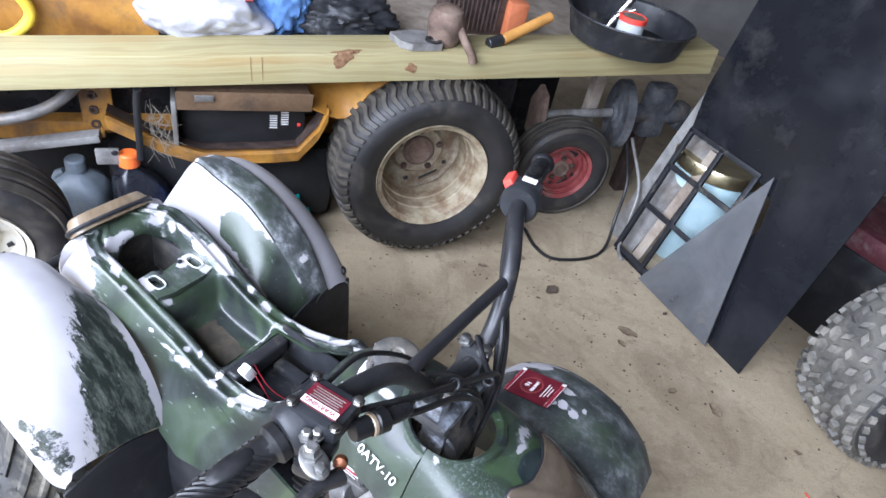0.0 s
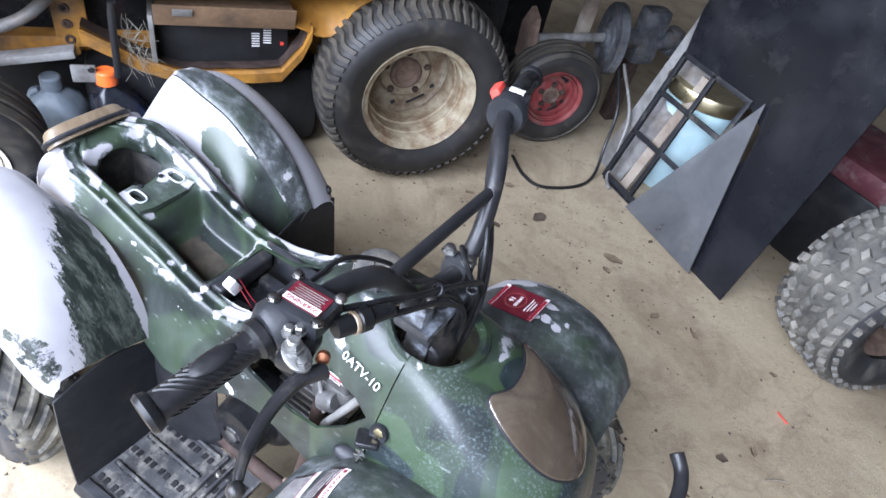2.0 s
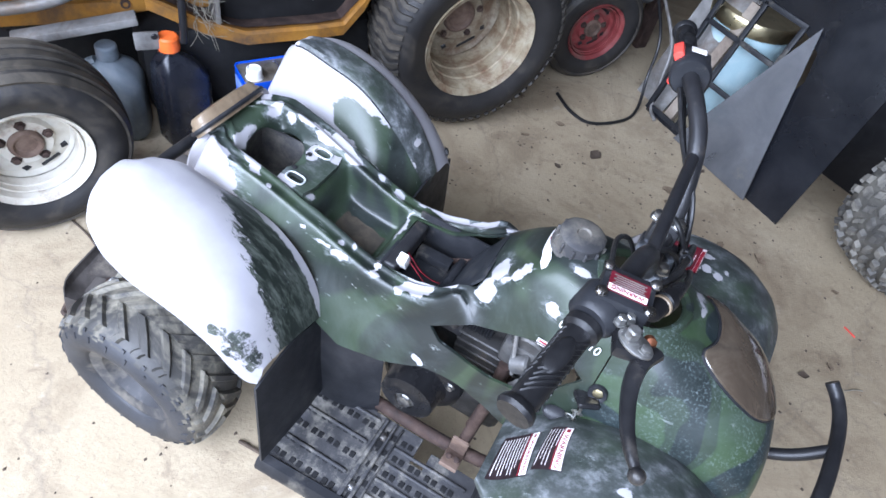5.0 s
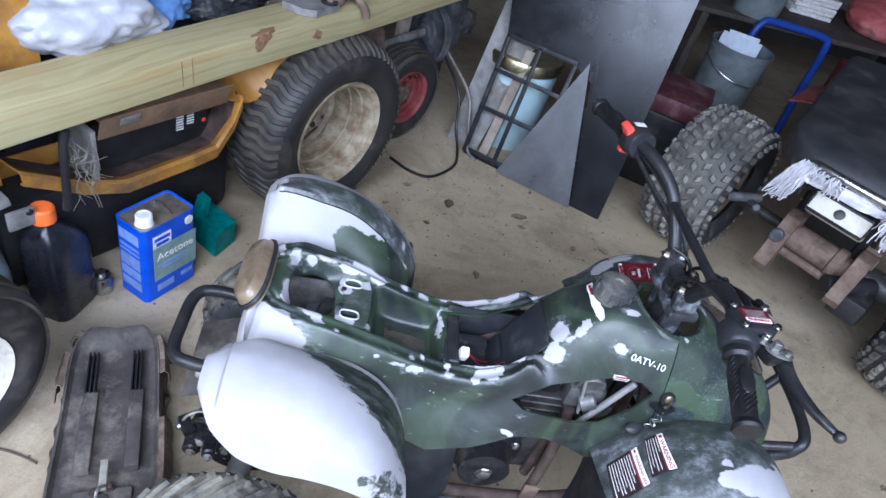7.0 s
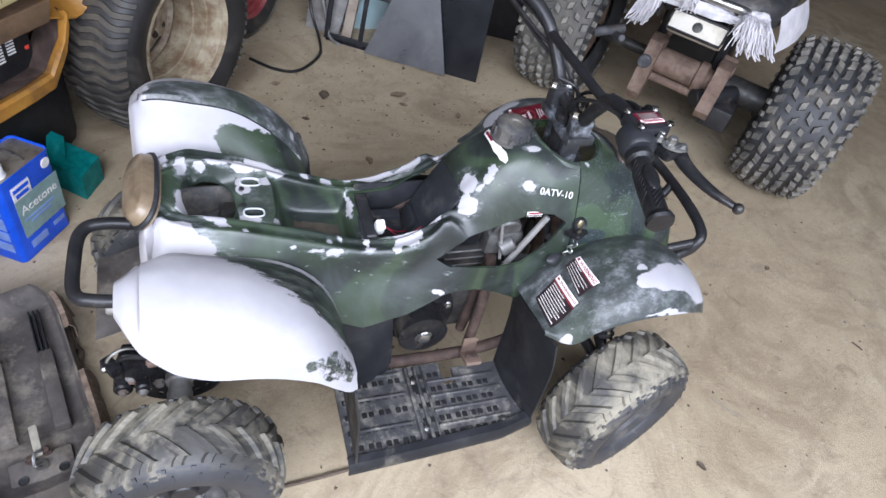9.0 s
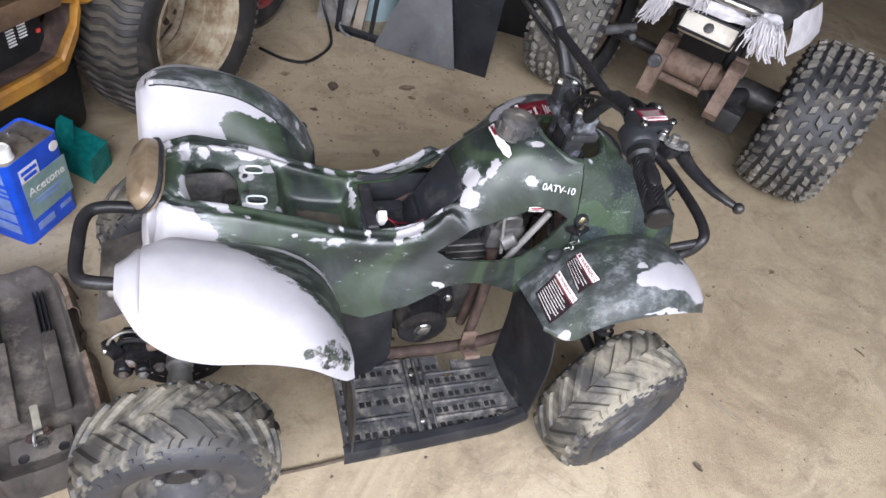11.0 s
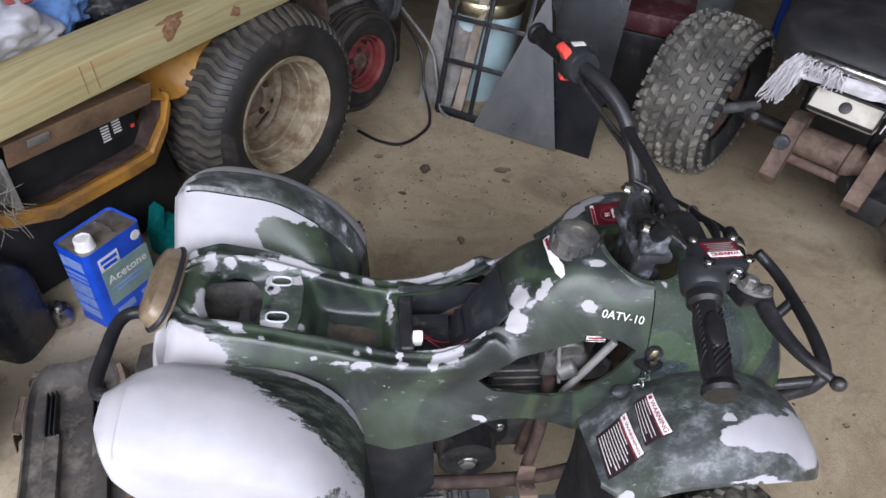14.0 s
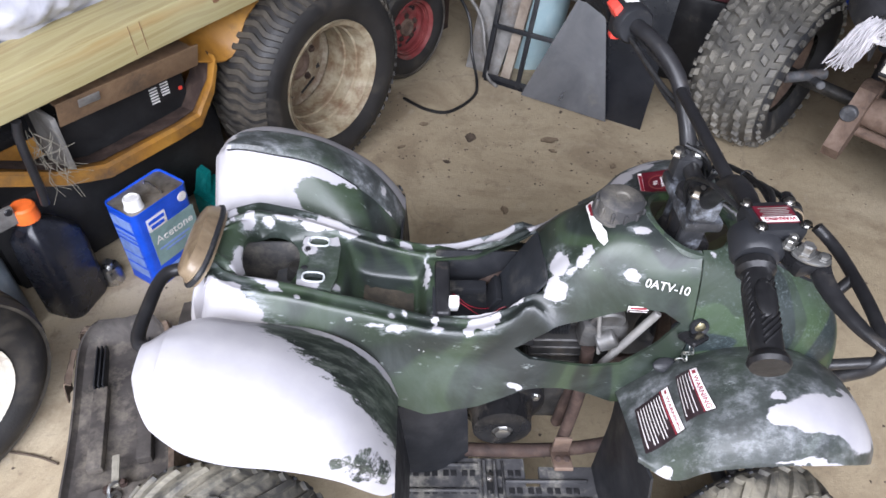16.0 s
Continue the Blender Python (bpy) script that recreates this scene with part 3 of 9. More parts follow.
def paint(name, white=(), dark=(), band=None, dusty=0.3, flake=0.6, clear=False):
    """Camouflage body paint (greens and black) with bare white primer where blobs lie: (x, y, z, rx, ry, rz), ragged at the edge."""
    n = Nodes(name)
    big = n.noise(3.6, 2, 0.5, at=n.scaled(n.coord, 1.3, 0.9, 0.8, (0.31, 0.1, 0.2), (12, 25, 35)), distort=1.1)
    col = n.ramp(big, [(0.36, (0.009, 0.012, 0.011)), (0.41, (0.014, 0.021, 0.015)), (0.47, (0.017, 0.026, 0.017)), (0.5, (0.028, 0.044, 0.024)), (0.55, (0.025, 0.04, 0.022)), (0.58, (0.011, 0.016, 0.013)), (0.63, (0.011, 0.015, 0.013)), (0.67, (0.018, 0.027, 0.017))])
    if clear:
        patches = n.noise(6.0, 2, 0.4, at=n.scaled(n.coord, 1.0, 1.1, 0.9, (0.62, 0.4, 0.1), (10, 20, 40)), distort=0.9)
        col = n.ramp(patches, [(0.39, (0.012, 0.017, 0.016)), (0.4, (0.024, 0.037, 0.021)), (0.48, (0.022, 0.034, 0.02)), (0.49, (0.036, 0.062, 0.027)), (0.57, (0.032, 0.054, 0.024)), (0.58, (0.012, 0.02, 0.022)), (0.66, (0.013, 0.02, 0.02)), (0.67, (0.026, 0.042, 0.022))])
    dust = n.ramp(n.noise(7, 7, 0.7, at=n.scaled(n.coord, 1, 1, 1, (2, 9, 4)), distort=0.8), [(0.45, 0.0), (0.7, 1.0)])
    col = n.mix(n.math("MULTIPLY", dust, 0.13), col, (0.22, 0.255, 0.26))
    if band:
        col = n.mix(0.85, col, (0.011, 0.014, 0.013))
        rub = n.noise(60, 7, 0.8, at=n.scaled(n.coord, 0.22, 1.0, 0.3, (0, 0, 0), (0, 0, -32)))
        col = n.mix(n.ramp(rub, [(0.46, 0.0), (0.6, 0.75)]), col, (0.11, 0.125, 0.105))
    if dusty > 0.5:
        scuff = n.ramp(n.noise(26, 8, 0.75, at=n.scaled(n.coord, 1, 1.4, 1)), [(0.34, (0.024, 0.027, 0.026)), (0.5, (0.068, 0.074, 0.075)), (0.62, (0.2, 0.21, 0.22)), (0.75, (0.42, 0.43, 0.44))])
        part_of = n.ramp(n.noise(8, 5, 0.6), [(0.36, 0.35), (0.55, 1.0)])
        col = n.mix(n.math("MULTIPLY", part_of, min(1.0, dusty)), col, scuff)
    if clear:
        speck = n.math("MULTIPLY", n.ramp(n.noise(260, 3, 0.7), [(0.52, 0.0), (0.64, 1.0)]), n.ramp(n.noise(9, 4, 0.6, at=n.scaled(n.coord, 1, 1, 1, (7, 1, 3))), [(0.48, 0.0), (0.6, 1.0)]))
        col = n.mix(n.math("MULTIPLY", speck, 0.3), col, (0.26, 0.32, 0.33))
    scratch = n.ramp(n.noise(34, 6, 0.75, at=n.scaled(n.coord, 0.6, 3, 1.5)), [(0.63, 0.0), (0.68, 1.0)])
    col = n.mix(n.math("MULTIPLY", scratch, 0.4), col, (0.34, 0.37, 0.37))
    coarse = n.vmath("SUBTRACT", n.noise(48, 4, 0.6, at=n.scaled(n.coord, 0.5, 1, 1), colour=True), (0.5, 0.5, 0.5))
    ragged = n.vmath("SUBTRACT", n.noise(110, 7, 0.75, at=n.scaled(n.coord, 0.5, 1, 1), colour=True), (0.5, 0.5, 0.5))
    where = n.vmath("ADD", n.vmath("ADD", n.coord, n.scaled(coarse, 0.022, 0.018, 0.018)), n.scaled(ragged, 0.014, 0.011, 0.011))

    def nearest(blobs):
        """How far out of the nearest blob: 1 at its rim."""
        least = None
        for x, y, z, rx, ry, rz in blobs:
            d = n.vmath("LENGTH", n.vmath("DIVIDE", n.vmath("SUBTRACT", where, (x, y, z)), (rx, ry, rz)), (0, 0, 0))
            least = d if least is None else n.math("MINIMUM", least, d)
        return least

    def rim_ramp(d, hard):
        return n.ramp(n.math("MULTIPLY", d, 0.5), [(0.5 - hard / 2, 1.0), (0.5, 0.0)])

    rough = n.ramp(n.noise(9, 5), [(0.3, 0.34), (0.7, 0.55)])
    primer = n.ramp(n.noise(9, 6, 0.6), [(0.3, (0.31, 0.303, 0.325)), (0.55, (0.37, 0.36, 0.375)), (0.7, (0.415, 0.4, 0.405))])
    smear = n.ramp(n.noise(14, 7, 0.75, at=n.scaled(n.coord, 1, 1, 1, (4, 2, 1))), [(0.58, 0.0), (0.75, 1.0)])
    primer = n.mix(n.math("MULTIPLY", smear, 0.35), primer, (0.33, 0.335, 0.36))
    near = nearest(white) if white else None
    mask = rim_ramp(near, 0.07) if white else None
    if white and not dark:
        halo = n.math("MULTIPLY", n.ramp(n.math("MULTIPLY", near, 0.5), [(0.5, 1.0), (0.85, 0.0)]), n.ramp(n.noise(45, 7, 0.78, at=n.scaled(n.coord, 0.4, 1.2, 1.2)), [(0.5, 0.0), (0.66, 1.0)]))
        col = n.mix(n.math("MULTIPLY", halo, 0.6), col, (0.42, 0.45, 0.47))
    if dark:
        under = rim_ramp(nearest(dark), 0.05)
        scr = n.ramp(n.noise(60, 8, 0.85, at=n.scaled(n.coord, 1.0, 0.6, 1)), [(flake, 1.0), (flake + 0.05, 0.0)])
        under = n.math("MULTIPLY", under, scr)
        if band:
            side, y0, slope, x0 = band
            xyz, plain = n.split(where), n.split(n.coord)
            off = n.math("SUBTRACT", n.math("MULTIPLY", xyz[1], side), n.math("ADD", n.math("MULTIPLY", n.math("SUBTRACT", xyz[0], x0), slope), y0))
            streak = n.noise(75, 7, 0.85, at=n.scaled(n.coord, 0.25, 1.0, 0.3, (0, 0, 0), (0, 0, -32)))
            off = n.math("ADD", off, n.math("MULTIPLY", n.math("SUBTRACT", streak, 0.5), 0.1))
            inside = n.math("MULTIPLY", n.ramp(n.math("MULTIPLY", n.math("ADD", off, 0.02), 25.0), [(0.48, 1.0), (0.52, 0.0)]), n.ramp(n.math("MULTIPLY", n.math("SUBTRACT", xyz[0], x0), 40.0), [(0.0, 0.0), (0.5, 1.0)]))
            late = n.math("MAXIMUM", n.math("ADD", plain[0], 0.29), 0.0)
            rim_y = n.math("ADD", n.math("ADD", n.math("MULTIPLY", plain[0], 0.12), 0.146), n.math("MULTIPLY", n.math("MULTIPLY", late, late), 1.0))
            edge = n.ramp(n.math("MULTIPLY", n.math("SUBTRACT", n.math("MULTIPLY", n.split(where)[1], side), rim_y), 60.0), [(0.6, 0.0), (0.68, 1.0)])
            lowest = n.ramp(xyz[2], [(0.36, 0.0), (0.37, 1.0)])
            under = n.math("MAXIMUM", under, n.math("MULTIPLY", n.math("MULTIPLY", inside, edge), lowest))
        mask = n.math("SUBTRACT", mask if mask is not None else 1.0, under, True)
    if mask is not None:
        col = n.mix(mask, col, primer)
        rough = n.mix(mask, rough, (0.62, 0.62, 0.62))
    return n.done(col, rough, 0, n.bump(n.noise(90, 4), 0.06, 0.002), Coat_Weight=n.math("MULTIPLY", n.math("SUBTRACT", 1.0, mask if mask is not None else 0.0), 0.2 if dusty > 0.7 or band else 0.25 if clear else 0.42), Coat_Roughness=0.24, Specular_IOR_Level=0.4)

# ---- the garage: floor, with unseen walls and ceiling added to shape the light ----
def wall(name, at, size, material, label):
    bm = bmesh.new()
    box(bm, at, size, bevel=0.0)
    return single(name, bm, material, label, "wall", kind="structure")


WALL_BOARD = worn("wall_boards", (0.12, 0.115, 0.11), dark=(0.08, 0.075, 0.07), light=(0.17, 0.16, 0.155), scale=3, rough=(0.7, 0.9))
bm = bmesh.new()
bmesh.ops.create_grid(bm, x_segments=2, y_segments=2, size=30)
single("ground", bm, CONCRETE, "tan grey stained concrete garage floor", "floor", kind="structure")
wall("wall_north", (0.2, 4.05, 1.45), (7.4, 0.1, 2.9), WALL_BOARD, "unseen grey boarded back wall, added to shut in the light")
wall("wall_east", (3.85, 1.1, 1.45), (0.1, 5.8, 2.9), WALL_BOARD, "unseen grey boarded side wall, added to shut in the light")
wall("wall_west", (-3.45, 1.1, 1.45), (0.1, 5.8, 2.9), WALL_BOARD, "unseen grey boarded side wall, added to shut in the light")
wall("wall_south_a", (2.55, -1.85, 1.45), (2.5, 0.1, 2.9), WALL_BOARD, "unseen boarded front wall, added beside the door to shape its light")
wall("wall_south_b", (-2.85, -1.85, 1.45), (1.1, 0.1, 2.9), WALL_BOARD, "unseen boarded front wall, added beside the door to shape its light")
wall("wall_lintel", (-0.5, -1.85, 2.82), (3.6, 0.1, 0.16), WALL_BOARD, "unseen boarded lintel, added over the door to shape its light")
wall("ceiling", (0.2, 1.1, 2.95), (7.4, 6.0, 0.1), WALL_BOARD, "unseen dark ceiling, added to shut in the light")

# ---- the small quad bike: x forward, y to its left ----
quad = thing("quad_bike", (0, 0, 0), "small camouflage green quad bike, paint stripped to white primer, seat removed", "quad bike")

SIDE = [  # x, then (y, z) down the flank: below the shoulder, middle, lower edge
    (-0.475, ((0.101, 0.53), (0.103, 0.5), (0.1, 0.46))), (-0.42, ((0.106, 0.53), (0.112, 0.49), (0.112, 0.45))), (-0.33, ((0.104, 0.5), (0.116, 0.465), (0.122, 0.43))),
    (-0.25, ((0.1, 0.465), (0.12, 0.43), (0.134, 0.392))), (-0.175, ((0.1, 0.44), (0.126, 0.398), (0.143, 0.362))), (-0.1, ((0.1, 0.445), (0.125, 0.406), (0.14, 0.38))), (-0.03, ((0.097, 0.482), (0.118, 0.445), (0.133, 0.415)))]
RIM = [(-0.475, 0.569), (-0.42, 0.566), (-0.36, 0.552), (-0.3, 0.53), (-0.24, 0.509), (-0.21, 0.498), (-0.175, 0.489), (-0.13, 0.487), (-0.1, 0.491), (-0.06, 0.508), (-0.03, 0.534)]
FLOOR = [(-0.47, 0.569), (-0.448, 0.568), (-0.436, 0.553), (-0.424, 0.53), (-0.4, 0.522), (-0.355, 0.53), (-0.305, 0.524), (-0.297, 0.51), (-0.287, 0.475), (-0.265, 0.463), (-0.2, 0.45), (-0.187, 0.452), (-0.179, 0.474), (-0.17, 0.482), (-0.1, 0.485), (-0.03, 0.53)]
INNER = [(-0.475, 0.03), (-0.455, 0.044), (-0.43, 0.055), (-0.36, 0.054), (-0.25, 0.051), (-0.175, 0.054), (-0.1, 0.058), (-0.03, 0.047)]
TANK = [  # x, then (y, z) from the middle to the lower edge
    (0.02, ((0, 0.598), (0.025, 0.596), (0.042, 0.59), (0.056, 0.577), (0.073, 0.553), (0.096, 0.503), (0.117, 0.452), (0.13, 0.415))),
    (0.07, ((0, 0.642), (0.03, 0.64), (0.048, 0.63), (0.062, 0.61), (0.08, 0.578), (0.1, 0.522), (0.117, 0.458), (0.128, 0.395))),
    (0.12, ((0, 0.648), (0.03, 0.646), (0.055, 0.637), (0.07, 0.62), (0.087, 0.59), (0.105, 0.54), (0.117, 0.475), (0.126, 0.375))),
    (0.179, ((0, 0.642), (0.035, 0.64), (0.062, 0.63), (0.078, 0.612), (0.092, 0.585), (0.108, 0.545), (0.119, 0.5), (0.125, 0.44))),
]
COWL = [
    (0.181, TANK[-1][1]),
    (0.25, ((0, 0.622), (0.04, 0.62), (0.072, 0.608), (0.09, 0.588), (0.102, 0.56), (0.113, 0.525), (0.12, 0.49), (0.124, 0.455))),
    (0.31, ((0, 0.594), (0.04, 0.592), (0.074, 0.58), (0.094, 0.56), (0.107, 0.53), (0.116, 0.497), (0.121, 0.467), (0.124, 0.44))),
    (0.37, ((0, 0.56), (0.04, 0.558), (0.075, 0.546), (0.096, 0.525), (0.108, 0.497), (0.114, 0.467), (0.118, 0.442), (0.12, 0.42))),
    (0.42, ((0, 0.517), (0.04, 0.514), (0.07, 0.502), (0.088, 0.484), (0.099, 0.462), (0.105, 0.439), (0.108, 0.417), (0.109, 0.398))),
    (0.446, ((0, 0.44), (0.035, 0.438), (0.055, 0.432), (0.07, 0.422), (0.08, 0.409), (0.087, 0.395), (0.09, 0.38), (0.09, 0.365))),
]


def along(x, table):
    """The value at x of a table of (x, value), straight between its rows."""
    if x <= table[0][0]:
        return table[0][1]
    for (x0, v0), (x1, v1) in zip(table, table[1:]):
        if x <= x1:
            f = (x - x0) / (x1 - x0)
            if isinstance(v0, tuple):
                return tuple(tuple(p + (q - p) * f for p, q in zip(a, b)) for a, b in zip(v0, v1))
            return v0 + (v1 - v0) * f
    return table[-1][1]


def spread(half, n):
    """The same half section with n points, evenly spaced."""
    d = [0.0]
    for p, q in zip(half, half[1:]):
        d.append(d[-1] + math.hypot(q[0] - p[0], q[1] - p[1]))
    table_y, table_z = [(u, p[0]) for u, p in zip(d, half)], [(u, p[1]) for u, p in zip(d, half)]
    return tuple((along(d[-1] * k / (n - 1), table_y), along(d[-1] * k / (n - 1), table_z)) for k in range(n))


def tail_section(x):
    """Across the tail: the sunken floor, the doubled rim with a shallow groove, the flank."""
    r, f, yi = along(x, RIM), along(x, FLOOR), along(x, INNER)
    half = [(0, f), (0.55 * yi, f), (yi - 0.012, f + 0.002), (yi - 0.005, f + 0.4 * (r - f)), (yi, r - 0.005), (yi + 0.006, r), (yi + 0.0135, r - 0.004), (yi + 0.0205, r - 0.0035), (yi + 0.0265, r - 0.003), (yi + 0.034, r - 0.013)]
    return x, tuple(half) + along(x, SIDE)


BODY = [(-0.499, spread(((0, 0.53), (0.03, 0.53), (0.058, 0.528), (0.074, 0.523), (0.086, 0.513), (0.091, 0.497), (0.091, 0.478), (0.089, 0.455)), 13)), (-0.488, spread(((0, 0.56), (0.05, 0.56), (0.078, 0.556), (0.092, 0.544), (0.098, 0.52), (0.097, 0.457)), 13))]
BODY += [tail_section(x) for x in (-0.472, -0.455, -0.444, -0.435, -0.426, -0.414, -0.395, -0.37, -0.345, -0.318, -0.303, -0.296, -0.287, -0.265, -0.235, -0.206, -0.19, -0.181, -0.17, -0.13, -0.1, -0.06, -0.03)]
BODY += [(x, spread(half, 13)) for x, half in TANK]


def shell(sections, n, m, wall_thickness=0.004, bent=0.0):
    rows = []
    for x, half in sections:
        g = bent * (math.exp(-((x + 0.06) / 0.085) ** 2) + 0.3 * math.exp(-((x - 0.01) / 0.06) ** 2))
        lean = bent * along(x, [(-0.3, 0.075), (-0.2, 0.05), (-0.1, 0.0)])
        rows.append([V(x, -y, z - 0.3 * lean * y) for y, z in half[:0:-1]] + [V(x, y + 0.012 * g * min(1, y / 0.06), z + 0.012 * g + 1.7 * lean * y) for y, z in half])
    bm = bmesh.new()
    loft(bm, fine(rows, n, m))
    thicken(bm, wall_thickness)
    return bm


def ring(cx, cy, z0, rx, ry, n=40, power=2.0):
    """An upright solid with an oval outline, to cut with."""
    bm = bmesh.new()
    pts = []
    for k in range(n):
        a = 2 * math.pi * k / n
        c, s = math.cos(a), math.sin(a)
        pts.append(V(cx + rx * math.copysign(abs(c) ** (2 / power), c), cy + ry * math.copysign(abs(s) ** (2 / power), s), z0))
    prism(bm, pts, (0, 0, 0), (0, 0, 0.5))
    return bm


def window_cut(side):
    bm = bmesh.new()
    pts = [V(-0.052, 0, 0.468), V(0.0, 0, 0.505), V(0.06, 0, 0.535), V(0.105, 0, 0.558), V(0.14, 0, 0.556), V(0.166, 0, 0.54), V(0.14, 0, 0.5), V(0.1, 0, 0.458), V(0.06, 0, 0.452), V(-0.03, 0, 0.458)]
    prism(bm, pts, (0, side * 0.05, 0), (0, side * 0.2, 0))
    return bm


# bare primer patches, and a whitish highlight painted on the well's front wall
WHITE_SPOTS = [(-0.222, -0.086, 0.491, 0.018, 0.006, 0.007), (-0.25, -0.086, 0.5, 0.028, 0.0025, 0.0035), (-0.285, -0.087, 0.511, 0.006, 0.003, 0.004), (-0.229, -0.068, 0.501, 0.005, 0.006, 0.008), (-0.209, -0.061, 0.497, 0.0035, 0.006, 0.008),
               (-0.168, -0.064, 0.488, 0.005, 0.012, 0.012), (-0.163, -0.08, 0.486, 0.009, 0.006, 0.006), (-0.098, -0.072, 0.49, 0.024, 0.012, 0.014), (-0.078, -0.067, 0.496, 0.008, 0.008, 0.01), (-0.116, -0.084, 0.485, 0.009, 0.007, 0.01),
               (-0.09, -0.058, 0.49, 0.045, 0.004, 0.012), (-0.05, -0.056, 0.515, 0.03, 0.0035, 0.012), (0.0, -0.059, 0.548, 0.0165, 0.013, 0.018), (0.004, -0.034, 0.574, 0.012, 0.017, 0.02), (-0.008, -0.05, 0.56, 0.012, 0.008, 0.012), (0.029, -0.048, 0.594, 0.009, 0.009, 0.012),
               (0.036, -0.04, 0.606, 0.006, 0.01, 0.012), (0.018, -0.05, 0.58, 0.01, 0.004, 0.008), (-0.008, 0.07, 0.558, 0.02, 0.014, 0.022), (0.006, 0.066, 0.572, 0.012, 0.01, 0.014), (-0.06, 0.083, 0.518, 0.042, 0.011, 0.02), (-0.118, 0.086, 0.498, 0.038, 0.009, 0.014), (-0.165, 0.084, 0.492, 0.02, 0.006, 0.012),
               (-0.176, 0.03, 0.48, 0.004, 0.03, 0.02), (-0.245, 0.073, 0.514, 0.0065, 0.0065, 0.012), (-0.211, 0.069, 0.502, 0.0095, 0.0075, 0.012), (-0.21, 0.089, 0.5, 0.05, 0.004, 0.009), (-0.325, 0.07, 0.548, 0.022, 0.016, 0.022), (-0.298, 0.064, 0.536, 0.022, 0.01, 0.016), (-0.345, 0.06, 0.555, 0.02, 0.012, 0.016),
               (-0.371, 0.062, 0.56, 0.02, 0.004, 0.014), (-0.391, 0.06, 0.565, 0.014, 0.004, 0.012), (-0.41, 0.054, 0.56, 0.008, 0.006, 0.016), (-0.462, 0.055, 0.575, 0.008, 0.012, 0.014), (-0.437, 0.05, 0.568, 0.01, 0.018, 0.018), (-0.44, -0.016, 0.56, 0.005, 0.02, 0.016), (-0.437, -0.035, 0.558, 0.01, 0.016, 0.016),
               (-0.415, -0.05, 0.56, 0.022, 0.01, 0.014), (-0.395, -0.06, 0.558, 0.016, 0.008, 0.01), (-0.386, -0.069, 0.551, 0.012, 0.006, 0.01), (-0.358, -0.077, 0.546, 0.005, 0.005, 0.008), (-0.308, -0.04, 0.524, 0.01, 0.006, 0.012), (-0.48, -0.085, 0.53, 0.05, 0.035, 0.06), (-0.45, -0.085, 0.55, 0.03, 0.022, 0.03), (-0.43, -0.098, 0.53, 0.032, 0.016, 0.03),
               (-0.405, -0.108, 0.512, 0.03, 0.012, 0.02), (-0.37, -0.114, 0.488, 0.05, 0.01, 0.014), (-0.33, -0.117, 0.47, 0.06, 0.007, 0.01), (-0.485, 0.09, 0.52, 0.04, 0.03, 0.07), (0.103, -0.036, 0.645, 0.014, 0.005, 0.007), (0.087, -0.0775, 0.598, 0.013, 0.012, 0.0085), (-0.047, -0.13, 0.417, 0.011, 0.01, 0.005), (-0.19, -0.1, 0.455, 0.003, 0.004, 0.003), (-0.182, -0.101, 0.452, 0.003, 0.004, 0.003)]
PAINT_BODY = paint("camouflage_paint", WHITE_SPOTS)
PAINT_COWL = paint("camouflage_cowl_paint", [(0.262, 0.03, 0.617, 0.005, 0.012, 0.006), (0.196, -0.064, 0.627, 0.004, 0.004, 0.004), (0.255, 0.05, 0.612, 0.008, 0.02, 0.006)], clear=True)

body = part("body_panel", shell(BODY, 3, 3, bent=1.0), PAINT_BODY, quad, "camouflage body cover with white primer patches")
tray_cut = bmesh.new()
box(tray_cut, (-0.089, 0, 0.6), (0.152, 0.108, 0.35), bevel=0.012)
cut(body, [ring(-0.401, 0.0, 0.35, 0.038, 0.049, power=2.3), ring(0.178, 0, 0.45, 0.06, 0.058), tray_cut, window_cut(-1), window_cut(1)])
cowl = part("front_cowl", shell(COWL, 4, 3), PAINT_COWL, quad, "camouflage front cowl round the steering column")
cut(cowl, [ring(0.178, 0, 0.45, 0.062, 0.058)])


# raised lip round the steering column
bm = bmesh.new()
tube(bm, [V(0.179 + 0.0635 * math.cos(a), 0.0605 * math.sin(a), 0.6425 - 0.14 * (0.061 + 0.0635 * math.cos(a)) - 0.012 * math.sin(a) ** 2) for a in [2 * math.pi * k / 40 for k in range(40)]], 0.0075, 8, 0, True)
part("column_lip", bm, PAINT_COWL, quad)


